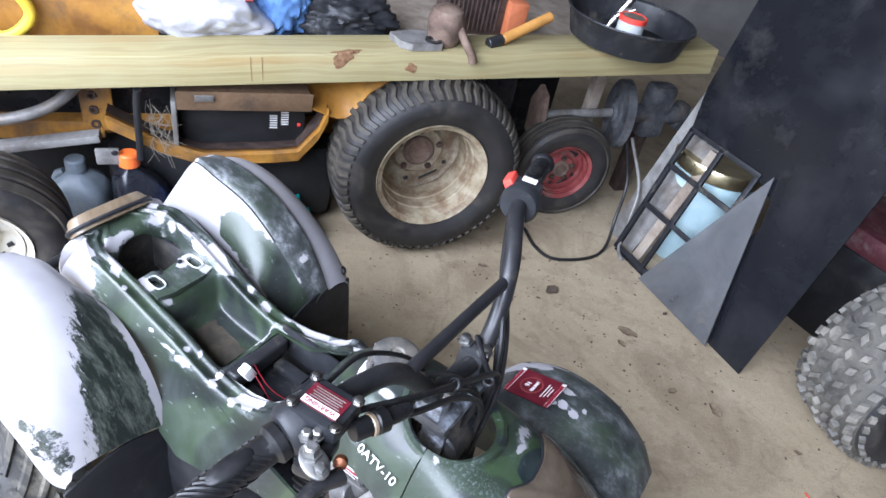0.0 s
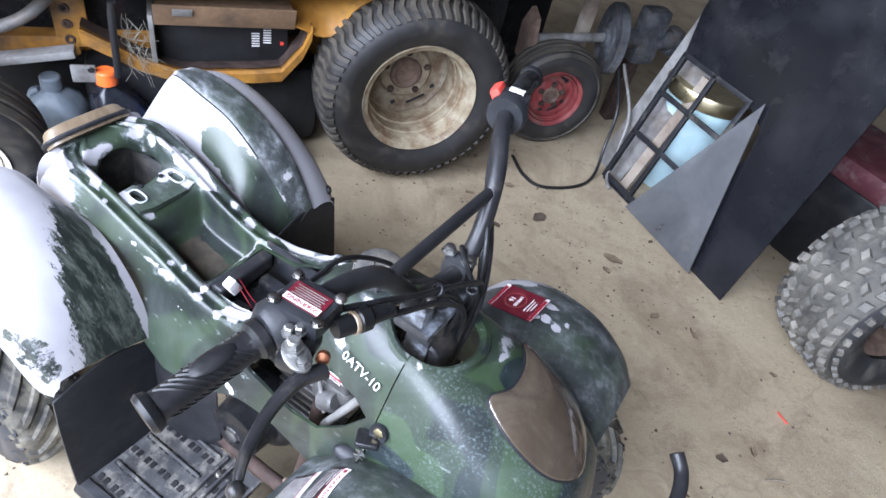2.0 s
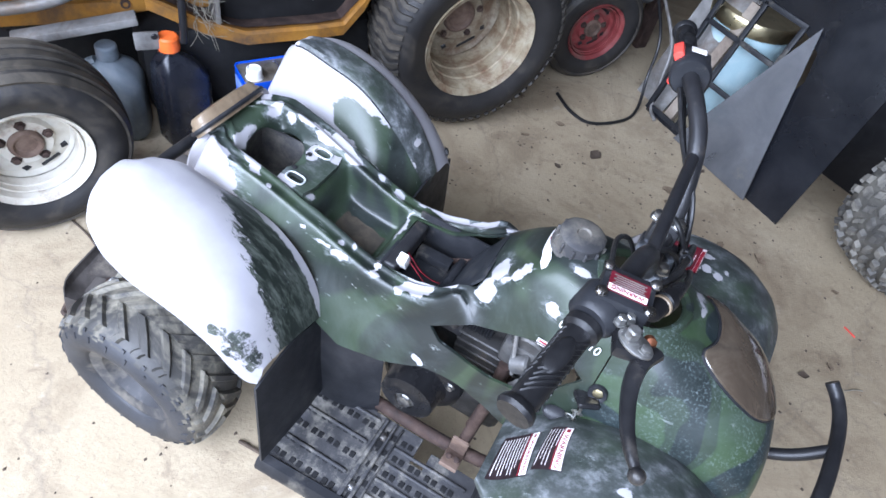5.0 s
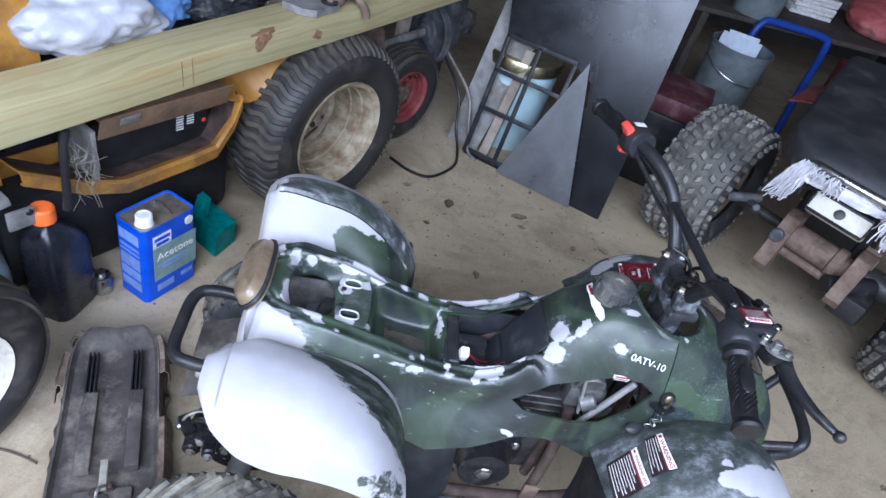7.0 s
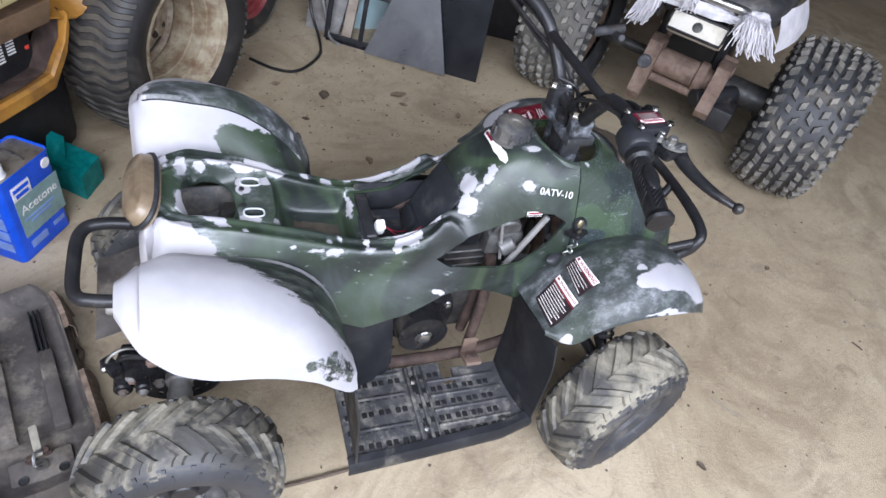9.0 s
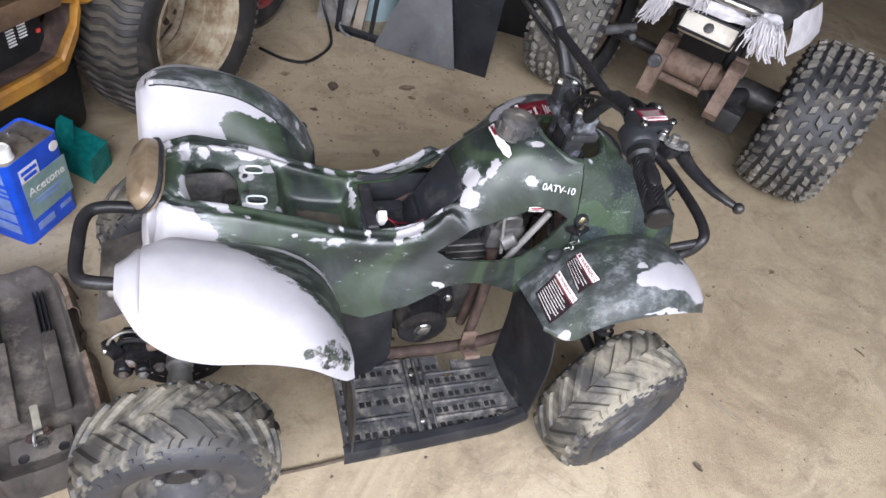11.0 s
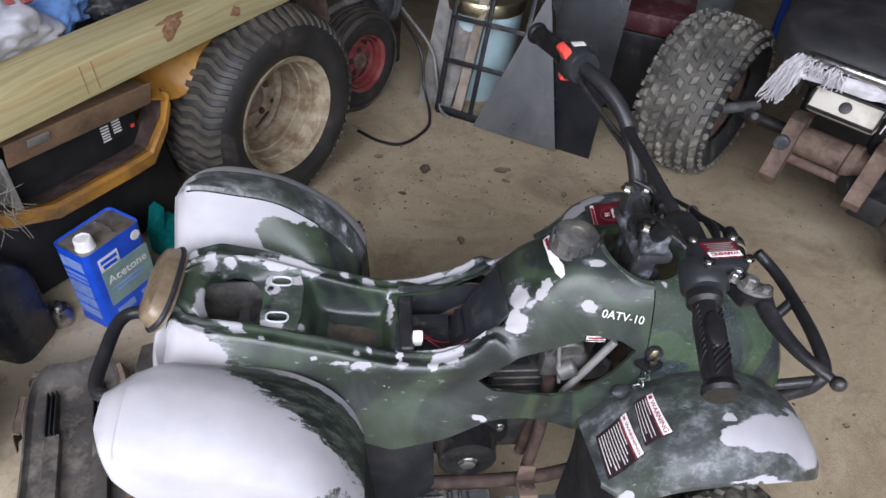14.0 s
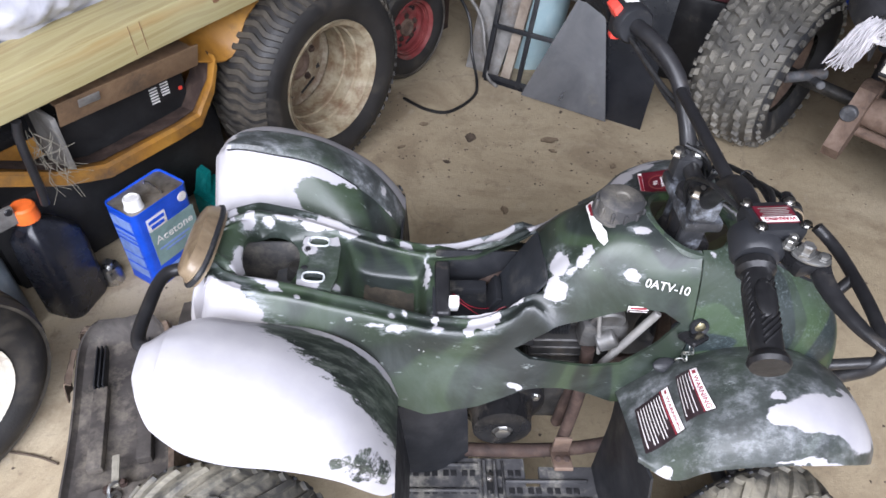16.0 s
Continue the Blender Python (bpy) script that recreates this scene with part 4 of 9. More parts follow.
def fender(rows, lip, material, label, side, relief=(0.1, 0.72, -1.0, 0.0), panel=None):
    """A mudguard: rows of (x, ys, zs) across, with a lip turned down along the outer edge."""
    pts = []
    for x, ys, zs in rows:
        row = [V(x, side * y, z) for y, z in zip(ys, zs)]
        row.append(V(x, side * (ys[-1] + 0.004), zs[-1] - lip))
        pts.append(row)
    bm = bmesh.new()
    grid = fine(pts, 6, 8)
    for i, row in enumerate(grid):
        for j, p in enumerate(row):
            e = min((i / (len(grid) - 1) - relief[0]) / 0.04, (relief[1] - j / (len(row) - 1)) / 0.045, (j / (len(row) - 1) - relief[2]) / 0.035)
            e = max(0.0, min(1.0, e))
            p.z += relief[3] * e * e * (3 - 2 * e)
    loft(bm, grid)
    if panel:
        across = len(grid[0]) - 1
        for k, f in enumerate(bm.faces):
            u, v = (k // across + 0.5) / (len(grid) - 1), (k % across + 0.5) / across
            corner = 0.1 * max(0.0, 1 - (u - relief[0]) / 0.12) ** 2
            f.material_index = int(u > relief[0] + 0.015 and relief[2] + 0.015 + corner < v < relief[1] - 0.02 - corner)
    thicken(bm, 0.004)
    ob = part("mudguard", bm, material, quad, label)
    if panel:
        ob.data.materials.append(panel)
    if relief[2] > 0:
        # dark line along the step round the raised panel
        i0, j0 = round((relief[0] + 0.01) * (len(grid) - 1)), round((relief[2] + 0.01) * (len(grid[0]) - 1))
        j1 = round((relief[1] - 0.02) * (len(grid[0]) - 1))
        seam = [grid[i0][j] for j in range(j1, j0 + 2, -2)] + [grid[i][j0] for i in range(i0 + 2, int(0.72 * len(grid)), 2)]
        b2 = bmesh.new()
        tube(b2, [p + V(0, 0, 0.0006) for p in seam], 0.0013, 6, 2)
        part("panel_seam", b2, BLACK_PLASTIC, ob, "dark line round the raised panel")
    return ob


REAR = [
    (-0.522, (0.148, 0.158, 0.172, 0.186, 0.198, 0.208), (0.548, 0.55, 0.551, 0.55, 0.547, 0.543)),
    (-0.51, (0.125, 0.15, 0.175, 0.2, 0.22, 0.232), (0.558, 0.562, 0.563, 0.56, 0.553, 0.543)),
    (-0.48, (0.11, 0.145, 0.185, 0.22, 0.248, 0.262), (0.555, 0.57, 0.572, 0.565, 0.552, 0.53)),
    (-0.43, (0.106, 0.14, 0.19, 0.235, 0.27, 0.284), (0.543, 0.566, 0.57, 0.56, 0.538, 0.508)),
    (-0.35, (0.108, 0.145, 0.195, 0.24, 0.275, 0.289), (0.505, 0.542, 0.55, 0.538, 0.512, 0.478)),
    (-0.28, (0.115, 0.15, 0.198, 0.24, 0.274, 0.288), (0.45, 0.495, 0.51, 0.502, 0.478, 0.445)),
    (-0.238, (0.13, 0.16, 0.2, 0.242, 0.274, 0.288), (0.395, 0.435, 0.455, 0.452, 0.432, 0.408)),
    (-0.214, (0.15, 0.175, 0.205, 0.24, 0.265, 0.278), (0.345, 0.38, 0.402, 0.408, 0.4, 0.388)),
]
REAR_R = [
    (-0.52, (0.178, 0.186, 0.195, 0.204, 0.214, 0.222), (0.57, 0.572, 0.572, 0.571, 0.569, 0.566)),
    (-0.508, (0.163, 0.175, 0.19, 0.208, 0.23, 0.247), (0.566, 0.574, 0.577, 0.576, 0.571, 0.565)),
    (-0.496, (0.147, 0.165, 0.188, 0.214, 0.244, 0.266), (0.564, 0.573, 0.578, 0.576, 0.568, 0.555)),
    (-0.486, (0.155, 0.168, 0.188, 0.218, 0.252, 0.275), (0.567, 0.573, 0.578, 0.576, 0.565, 0.548)),
    (-0.465, (0.142, 0.158, 0.186, 0.222, 0.26, 0.284), (0.564, 0.57, 0.577, 0.573, 0.558, 0.53)),
    (-0.447, (0.132, 0.15, 0.185, 0.225, 0.264, 0.287), (0.556, 0.565, 0.573, 0.569, 0.549, 0.516)),
    (-0.41, (0.122, 0.142, 0.185, 0.23, 0.268, 0.289), (0.535, 0.55, 0.562, 0.557, 0.534, 0.5)),
    (-0.36, (0.104, 0.138, 0.187, 0.235, 0.27, 0.289), (0.506, 0.532, 0.548, 0.543, 0.521, 0.491)),
    (-0.32, (0.106, 0.142, 0.189, 0.237, 0.272, 0.289), (0.497, 0.515, 0.528, 0.523, 0.504, 0.479)),
    (-0.28, (0.112, 0.148, 0.192, 0.238, 0.272, 0.289), (0.479, 0.492, 0.501, 0.498, 0.482, 0.459)),
    (-0.25, (0.116, 0.152, 0.196, 0.24, 0.272, 0.289), (0.45, 0.459, 0.467, 0.465, 0.453, 0.434)),
    (-0.23, (0.12, 0.158, 0.2, 0.24, 0.272, 0.286), (0.415, 0.424, 0.433, 0.435, 0.428, 0.416)),
    (-0.216, (0.128, 0.167, 0.205, 0.24, 0.265, 0.278), (0.378, 0.39, 0.402, 0.41, 0.412, 0.408)),
]
FRONT = [
    (0.105, (0.118, 0.145, 0.175, 0.2, 0.225, 0.242), (0.395, 0.405, 0.411, 0.417, 0.423, 0.427)),
    (0.135, (0.116, 0.15, 0.19, 0.225, 0.252, 0.265), (0.43, 0.446, 0.45, 0.446, 0.438, 0.427)),
    (0.155, (0.115, 0.15, 0.19, 0.23, 0.258, 0.273), (0.453, 0.473, 0.478, 0.472, 0.458, 0.438)),
    (0.18, (0.115, 0.15, 0.19, 0.232, 0.262, 0.277), (0.475, 0.498, 0.504, 0.499, 0.487, 0.469)),
    (0.24, (0.115, 0.15, 0.192, 0.235, 0.266, 0.282), (0.5, 0.522, 0.529, 0.524, 0.511, 0.493)),
    (0.32, (0.112, 0.15, 0.192, 0.235, 0.264, 0.278), (0.498, 0.52, 0.527, 0.522, 0.508, 0.489)),
    (0.385, (0.112, 0.148, 0.188, 0.228, 0.252, 0.264), (0.468, 0.488, 0.495, 0.491, 0.48, 0.464)),
    (0.42, (0.115, 0.148, 0.184, 0.218, 0.238, 0.247), (0.438, 0.453, 0.459, 0.455, 0.446, 0.434)),
]
PAINT_REAR_R = paint("rear_mudguard_primer", [(-0.4, -0.2, 0.5, 0.3, 0.3, 0.3)], [(-0.258, -0.27, 0.455, 0.032, 0.02, 0.024), (-0.285, -0.272, 0.475, 0.02, 0.012, 0.014), (-0.236, -0.268, 0.43, 0.016, 0.016, 0.018)], (-1, 0.128, 0.6, -0.4), dusty=0.45, flake=0.5)
PAINT_REAR_L = paint("rear_mudguard_worn_paint", [(-0.4, 0.2, 0.5, 0.3, 0.3, 0.3)], [(-0.26, 0.182, 0.49, 0.05, 0.036, 0.09), (-0.235, 0.176, 0.44, 0.04, 0.04, 0.08), (-0.345, 0.136, 0.54, 0.045, 0.02, 0.05), (-0.3, 0.14, 0.51, 0.05, 0.026, 0.06), (-0.275, 0.145, 0.48, 0.05, 0.03, 0.08), (-0.235, 0.165, 0.43, 0.04, 0.04, 0.08)], dusty=0.45, flake=0.72)
PAINT_PANEL_L = paint("rear_mudguard_panel_paint", [(-0.49, 0.19, 0.6, 0.02, 0.012, 0.03), (-0.43, 0.225, 0.6, 0.012, 0.006, 0.03), (-0.27, 0.15, 0.52, 0.012, 0.01, 0.04), (-0.24, 0.17, 0.47, 0.014, 0.008, 0.03), (-0.25, 0.2, 0.5, 0.006, 0.01, 0.03)], dusty=0.95)
PAINT_FRONT_R = paint("front_mudguard_paint", [(0.318, -0.236, 0.51, 0.062, 0.03, 0.05), (0.37, -0.226, 0.49, 0.045, 0.042, 0.06), (0.136, -0.264, 0.422, 0.01, 0.01, 0.014), (0.27, -0.238, 0.52, 0.03, 0.016, 0.03), (0.33, -0.282, 0.484, 0.09, 0.004, 0.02), (0.265, -0.212, 0.525, 0.012, 0.006, 0.02), (0.41, -0.2, 0.46, 0.03, 0.04, 0.04)], [(0.3, -0.262, 0.5, 0.05, 0.007, 0.02), (0.33, -0.196, 0.52, 0.05, 0.008, 0.02)], dusty=0.75)
PAINT_FRONT_L = paint("front_mudguard_left_paint", [(0.262, 0.217, 0.547, 0.012, 0.007, 0.02), (0.264, 0.19, 0.548, 0.007, 0.007, 0.02), (0.284, 0.186, 0.548, 0.008, 0.006, 0.02), (0.252, 0.184, 0.548, 0.005, 0.005, 0.02), (0.3, 0.2, 0.546, 0.004, 0.004, 0.02), (0.23, 0.268, 0.515, 0.05, 0.006, 0.02), (0.165, 0.245, 0.505, 0.025, 0.02, 0.03), (0.2, 0.255, 0.525, 0.03, 0.01, 0.02)], dusty=0.6)
fender(REAR_R, 0.006, PAINT_REAR_R, "rear mudguard sanded to white primer", -1, (0.2, 0.74, -1.0, 0.011))
fender([(x + (0.012 if x < -0.5 else 0.01 if x < -0.45 else 0.006 if x < -0.4 else 0), ((0.1 if x > -0.515 else 0.118),) + tuple(y + 0.012 for y in ys[1:]), (zs[0] + 0.022 - (0.045 if x < -0.3 else 0.0),) + tuple(z + 0.022 + (0.008 if x < -0.3 else 0) for z in zs[1:])) for x, ys, zs in REAR], 0.02, PAINT_REAR_L, "white rear mudguard with a scuffed dark raised panel", 1, (0.165, 0.42, 0.17, 0.01), PAINT_PANEL_L)
front_guard = fender(FRONT, 0.007, PAINT_FRONT_R, "camouflage front mudguard with bare white tip", -1)
fender([(x, (ys[0],) + tuple(y + 0.01 for y in ys[1:]), tuple(z + 0.018 for z in zs)) for x, ys, zs in FRONT], 0.01, PAINT_FRONT_L, "camouflage front mudguard with chipped edge", 1)

bolts("mudguard_bolt", [(-0.226, 0.286, 0.438)], (0.8, 0.4, 0.45), 0.007, 0.004, BLACK_METAL, quad)
bolts("mudguard_bolt", [(-0.228, -0.271, 0.412)], (0.67, -0.62, 0.41), 0.007, 0.004, BLACK_METAL, quad)
# guards and foot boards
for s in (-1, 1):
    bm = bmesh.new()
    up = 0.03 if s > 0 else 0.0
    rows = [[V(-0.224, s * 0.12, 0.37 + up), V(-0.22, s * 0.2, 0.405 + up), V(-0.22, s * (0.285 + up * 0.3), 0.39 + up)],
            [V(-0.214, s * 0.12, 0.3), V(-0.208, s * 0.2, 0.31), V(-0.21, s * 0.295, 0.31)],
            [V(-0.2, s * 0.12, 0.19), V(-0.2, s * 0.2, 0.19), V(-0.205, s * 0.3, 0.19)]]
    loft(bm, fine(rows, 4, 4))
    thicken(bm, 0.004)
    part("mud_flap", bm, BLACK_PLASTIC, quad, "black plastic guard panel")
    bm = bmesh.new()
    loft(bm, fine([[V(-0.222, s * 0.128, 0.355), V(-0.16, s * 0.118, 0.352), V(-0.112, s * 0.1, 0.35)],
                   [V(-0.215, s * 0.138, 0.29), V(-0.16, s * 0.132, 0.29), V(-0.104, s * 0.108, 0.28)],
                   [V(-0.205, s * 0.142, 0.168), V(-0.15, s * 0.138, 0.168), V(-0.095, s * 0.112, 0.168)]], 4, 4))
    thicken(bm, 0.004)
    part("inner_panel", bm, BLACK_PLASTIC, quad, "smooth black plastic inner panel")
    bm = bmesh.new()
    rows = [[V(0.125, s * 0.1, 0.37), V(0.115, s * 0.18, 0.4), V(0.125, s * 0.265, 0.41)],
            [V(0.13, s * 0.11, 0.29), V(0.125, s * 0.19, 0.29), V(0.135, s * 0.275, 0.33)],
            [V(0.12, s * 0.13, 0.175), V(0.125, s * 0.2, 0.17), V(0.145, s * 0.27, 0.17)]]
    loft(bm, fine(rows, 4, 4))
    thicken(bm, 0.004)
    part("guard_panel", bm, BLACK_PLASTIC, quad, "black plastic guard panel")
    board = bmesh.new()
    top = 0.172
    prism(board, [V(-0.21, s * 0.115, top), V(0.0, s * 0.115, top), V(0.0, s * 0.165, top), V(0.025, s * 0.165, top), V(0.025, s * 0.13, top), V(0.125, s * 0.13, top), V(0.145, s * 0.27, top), V(0.08, s * 0.285, top), V(-0.21, s * 0.3, top)], (0, 0, 0), (0, 0, -0.012))
    fb = part("foot_board", board, BOARD_PLASTIC, quad, "dusty ribbed black plastic foot board", angle=30)
    rim = bmesh.new()
    loft(rim, [[V(x, s * (y + dy), top + dz) for dy, dz in ((-0.022, 0.001), (-0.018, 0.009), (-0.004, 0.008), (0.004, -0.004), (0.004, -0.016))] for x, y in ((-0.214, 0.3), (-0.07, 0.294), (0.08, 0.286), (0.147, 0.27))])
    thicken(rim, 0.003)
    part("edge_rim", rim, BLACK_PLASTIC, fb, "smooth black edge flange")
    # thin black slabs on the board give the shade of its square pits
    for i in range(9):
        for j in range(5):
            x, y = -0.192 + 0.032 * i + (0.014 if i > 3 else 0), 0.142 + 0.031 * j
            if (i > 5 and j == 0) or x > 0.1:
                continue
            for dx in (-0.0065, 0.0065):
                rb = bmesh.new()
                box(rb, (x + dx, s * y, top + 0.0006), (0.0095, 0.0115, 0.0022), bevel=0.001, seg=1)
                part("pit_slab", rb, BOX_BLACK, fb, "black slab drawn as a shaded pit")
    for x0, x1, y in ((-0.2, -0.08, 0.128), (-0.035, 0.105, 0.157), (-0.035, 0.11, 0.188), (-0.035, 0.115, 0.219), (-0.035, 0.11, 0.25), (-0.2, -0.08, 0.173), (-0.2, -0.08, 0.235)):
        rb = bmesh.new()
        box(rb, ((x0 + x1) / 2, s * y, top + 0.002), (x1 - x0, 0.006, 0.007), bevel=0.002, seg=1)
        part("tread_rib", rb, BOARD_PLASTIC, fb)
    for x, w in ((-0.07, 0.008), (-0.052, 0.007), (-0.038, 0.004)):
        rb = bmesh.new()
        box(rb, (x, s * 0.2, top + 0.003), (w, 0.16, w * 1.2), bevel=0.002, seg=1)
        part("cross_rib", rb, BOARD_PLASTIC, fb)
    # a black disc gives the shade of a round hole
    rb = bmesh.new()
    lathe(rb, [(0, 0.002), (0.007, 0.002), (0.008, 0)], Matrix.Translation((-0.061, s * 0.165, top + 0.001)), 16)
    part("hole_disc", rb, BOX_BLACK, fb, "black disc drawn as a shaded round hole")
    bolts("screw", [(x, s * y, top + 0.002) for x, y in ((-0.06, 0.15), (-0.06, 0.25), (0.02, 0.27), (0.09, 0.26))], (0, 0, 1), 0.006, 0.005, STEEL, fb, "pale steel screw")

# seat bracket with two slots, battery bay
PAINT_BRACKET = paint("camouflage_bracket_paint", [(-0.325, 0.046, 0.54, 0.03, 0.014, 0.02), (-0.35, 0.03, 0.54, 0.012, 0.02, 0.02), (-0.345, -0.046, 0.54, 0.02, 0.01, 0.02)], dusty=0.6)
bm = bmesh.new()
outline = [V(-0.36, -0.052, 0), V(-0.312, -0.052, 0), V(-0.306, -0.03, 0), V(-0.306, 0.03, 0), V(-0.312, 0.052, 0), V(-0.36, 0.052, 0), V(-0.362, 0.024, 0), V(-0.352, 0.014, 0), V(-0.346, 0.0, 0), V(-0.352, -0.014, 0), V(-0.362, -0.024, 0)]
prism(bm, outline, (0, 0, 0.529), (0, 0, 0.538))
bmesh.ops.transform(bm, matrix=Matrix.Translation((-0.335, 0, 0.533)) @ Matrix.Rotation(radians(6), 4, "Y") @ Matrix.Translation((0.335, 0, -0.533)), verts=bm.verts)
bracket = part("seat_bracket", bm, PAINT_BRACKET, quad, "camouflage cross plate with two oval slots")
slots = []
for y in (0.037, -0.034):
    slots.append(ring(-0.338, y, 0.45, 0.0135, 0.0075, power=3))
cut(bracket, slots)
for y in (0.037, -0.034):
    bm = bmesh.new()
    tube(bm, [V(-0.338 + 0.015 * math.copysign(abs(math.cos(a)) ** 0.66, math.cos(a)), y + 0.009 * math.copysign(abs(math.sin(a)) ** 0.66, math.sin(a)), 0.5385 - 0.1 * (0.0135 * math.cos(a) - 0.003)) for a in [2 * math.pi * k / 24 for k in range(24)]], 0.0015, 6, 0, True)
    part("slot_lip", bm, PALE_PLASTIC, bracket, "worn pale lip round a slot")
bolts("bracket_bolt", [(-0.352, 0.02, 0.539), (-0.352, -0.018, 0.539)], (0.1, 0, 1), 0.004, 0.003, BLACK_METAL, bracket)
bm = bmesh.new()
for x, y, z, sx, sy, sz in ((-0.088, 0, 0.425, 0.15, 0.11, 0.006), (-0.166, 0, 0.45, 0.006, 0.11, 0.07), (-0.088, 0.062, 0.462, 0.15, 0.005, 0.08), (-0.088, -0.058, 0.448, 0.15, 0.005, 0.05)):
    box(bm, (x, y, z), (sx, sy, sz), bevel=0.002)
bay = part("battery_tray", bm, BLACK_PLASTIC, quad, "black plastic battery tray")
bm = bmesh.new()
box(bm, (-0.153, 0, 0.474), (0.022, 0.108, 0.03), bevel=0.006, seg=3)
part("tray_flange", bm, BLACK_METAL, bay)
bm = bmesh.new()
ramp = [[V(x, y * k, z + 0.006 * (1 - (y / 0.054) ** 2)) for y in (-0.054, -0.03, 0.0, 0.03, 0.054)] for x, z, k in ((-0.078, 0.44, 0.8), (-0.06, 0.466, 0.9), (-0.043, 0.5, 0.95), (-0.026, 0.536, 0.95), (-0.014, 0.558, 0.93))]
loft(bm, fine(ramp, 4, 3))
thicken(bm, 0.004)
part("tray_ramp", bm, RAMP_PLASTIC, bay, "smooth grey plastic ramp under the tank")
bm = bmesh.new()
box(bm, (-0.11, 0.002, 0.436), (0.07, 0.085, 0.014), bevel=0.004)
box(bm, (-0.112, 0.03, 0.45), (0.06, 0.02, 0.02), bevel=0.004)
box(bm, (-0.072, 0.012, 0.458), (0.012, 0.05, 0.036), Matrix.Rotation(radians(20), 4, "Y"), 0.004)
box(bm, (-0.125, -0.03, 0.446), (0.03, 0.012, 0.016), bevel=0.003)
part("tray_floor", bm, BLACK_PLASTIC, bay)
bm = bmesh.new()
for x, y in ((-0.132, 0.038), (-0.096, 0.04), (-0.088, -0.034)):
    bolt(bm, (x, y, 0.443), (0, 0, 1), 0.004, 0.004)
part("tray_screw", bm, STEEL, bay, "small steel screw")
bm = bmesh.new()
box(bm, (-0.138, -0.036, 0.49), (0.015, 0.017, 0.03), Matrix.Rotation(radians(25), 4, "X"), 0.003)
part("connector", bm, WHITE_PLASTIC, bay, "white electrical connector")
bm = bmesh.new()
tube(bm, [(-0.14, -0.028, 0.495), (-0.12, -0.03, 0.478), (-0.09, -0.03, 0.455), (-0.06, -0.028, 0.475), (-0.05, -0.02, 0.45)], 0.0008, 6)
tube(bm, [(-0.138, -0.022, 0.495), (-0.11, -0.02, 0.465), (-0.08, -0.01, 0.45), (-0.05, 0.0, 0.46)], 0.0008, 6)
part("wires", bm, LABEL_RED, bay, "thin red wires")

# tail light, rear loop
bm = bmesh.new()
outline = [V(0, 0.066 * math.copysign(abs(math.cos(a)) ** 0.6, math.cos(a)), 0.026 * math.copysign(abs(math.sin(a)) ** 0.8, math.sin(a))) for a in [2 * math.pi * k / 32 for k in range(32)]]
bm_liner = bmesh.new()
for x, y, z, sx, sy, sz in ((-0.41, 0, 0.435, 0.13, 0.11, 0.005), (-0.475, 0, 0.48, 0.005, 0.11, 0.09), (-0.41, 0.058, 0.475, 0.13, 0.005, 0.08), (-0.41, -0.058, 0.475, 0.13, 0.005, 0.08), (-0.36, 0.02, 0.46, 0.006, 0.05, 0.05)):
    box(bm_liner, (x, y, z), (sx, sy, sz), bevel=0.002)
liner = part("tail_liner", bm_liner, DUST_SHEEN_PLASTIC, quad, "dusty black plastic box under the tail")
bit = bmesh.new()
box(bit, (-0.385, -0.004, 0.474), (0.05, 0.1, 0.004), Matrix.Rotation(radians(-24), 4, "Y"), 0.001)
part("inner_plate", bit, GREY_SHEET, liner, "dusty grey inner plate")
bit = bmesh.new()
lathe(bit, [(0, 0.03), (0.012, 0.03), (0.014, 0.026), (0.014, 0.0), (0, 0.0)], axis_frame((-0.378, 0.026, 0.47), (0.2, -0.1, 1)), 16)
box(bit, (-0.392, -0.035, 0.49), (0.02, 0.014, 0.012), 30, 0.003)
part("tail_fitting", bit, ENGINE_METAL, liner, "dull metal bolt head inside the tail")
tm = Matrix.Translation((-0.49, -0.004, 0.571)) @ Matrix.Rotation(radians(42), 4, "Y")
rows = [[tm @ (p * k + V(d, 0, 0)) for p in outline] for k, d in ((1.06, 0.012), (1.06, -0.002), (1.0, -0.005), (0.97, -0.011), (0.9, -0.015), (0.4, -0.017))]
vs = loft(bm, rows, True)
bm.faces.new(vs[-1])
bm.faces.new(vs[0])
tail = part("tail_light", bm, LENS_BROWN, quad, "dirty brown oval tail light lens")
bm = bmesh.new()
rim_pts = [tm @ (p * 1.08 + V(0.004, 0, 0)) for p in outline]
tube(bm, rim_pts, 0.004, 6, 0, True)
part("lens_rim", bm, BLACK_PLASTIC, tail, "black rubber lens surround")
bm = bmesh.new()
tube(bm, [(-0.44, 0.075, 0.4), (-0.5, 0.082, 0.415), (-0.57, 0.082, 0.425), (-0.6, 0.064, 0.425), (-0.605, 0.0, 0.425), (-0.6, -0.064, 0.425), (-0.57, -0.082, 0.425), (-0.5, -0.082, 0.415), (-0.44, -0.075, 0.4)], 0.0105, 12)
part("grab_bar", bm, BLACK_METAL, quad, "black steel grab bar behind the tail")
bm = bmesh.new()
rod(bm, (-0.47, -0.13, 0.41), (-0.47, 0.13, 0.41), 0.012)
rod(bm, (-0.56, -0.08, 0.405), (-0.46, -0.095, 0.4), 0.011)
part("tail_crossbar", bm, GREY_METAL, quad, "grey tail frame crossbar")
bm = bmesh.new()
rows = [[V(-0.59 + 0.03 * i, y, 0.33 + 0.012 * i + 0.012 * math.sin(y * 20)) for y in (-0.07, -0.03, 0.01, 0.05, 0.08)] for i in range(5)]
loft(bm, rows)
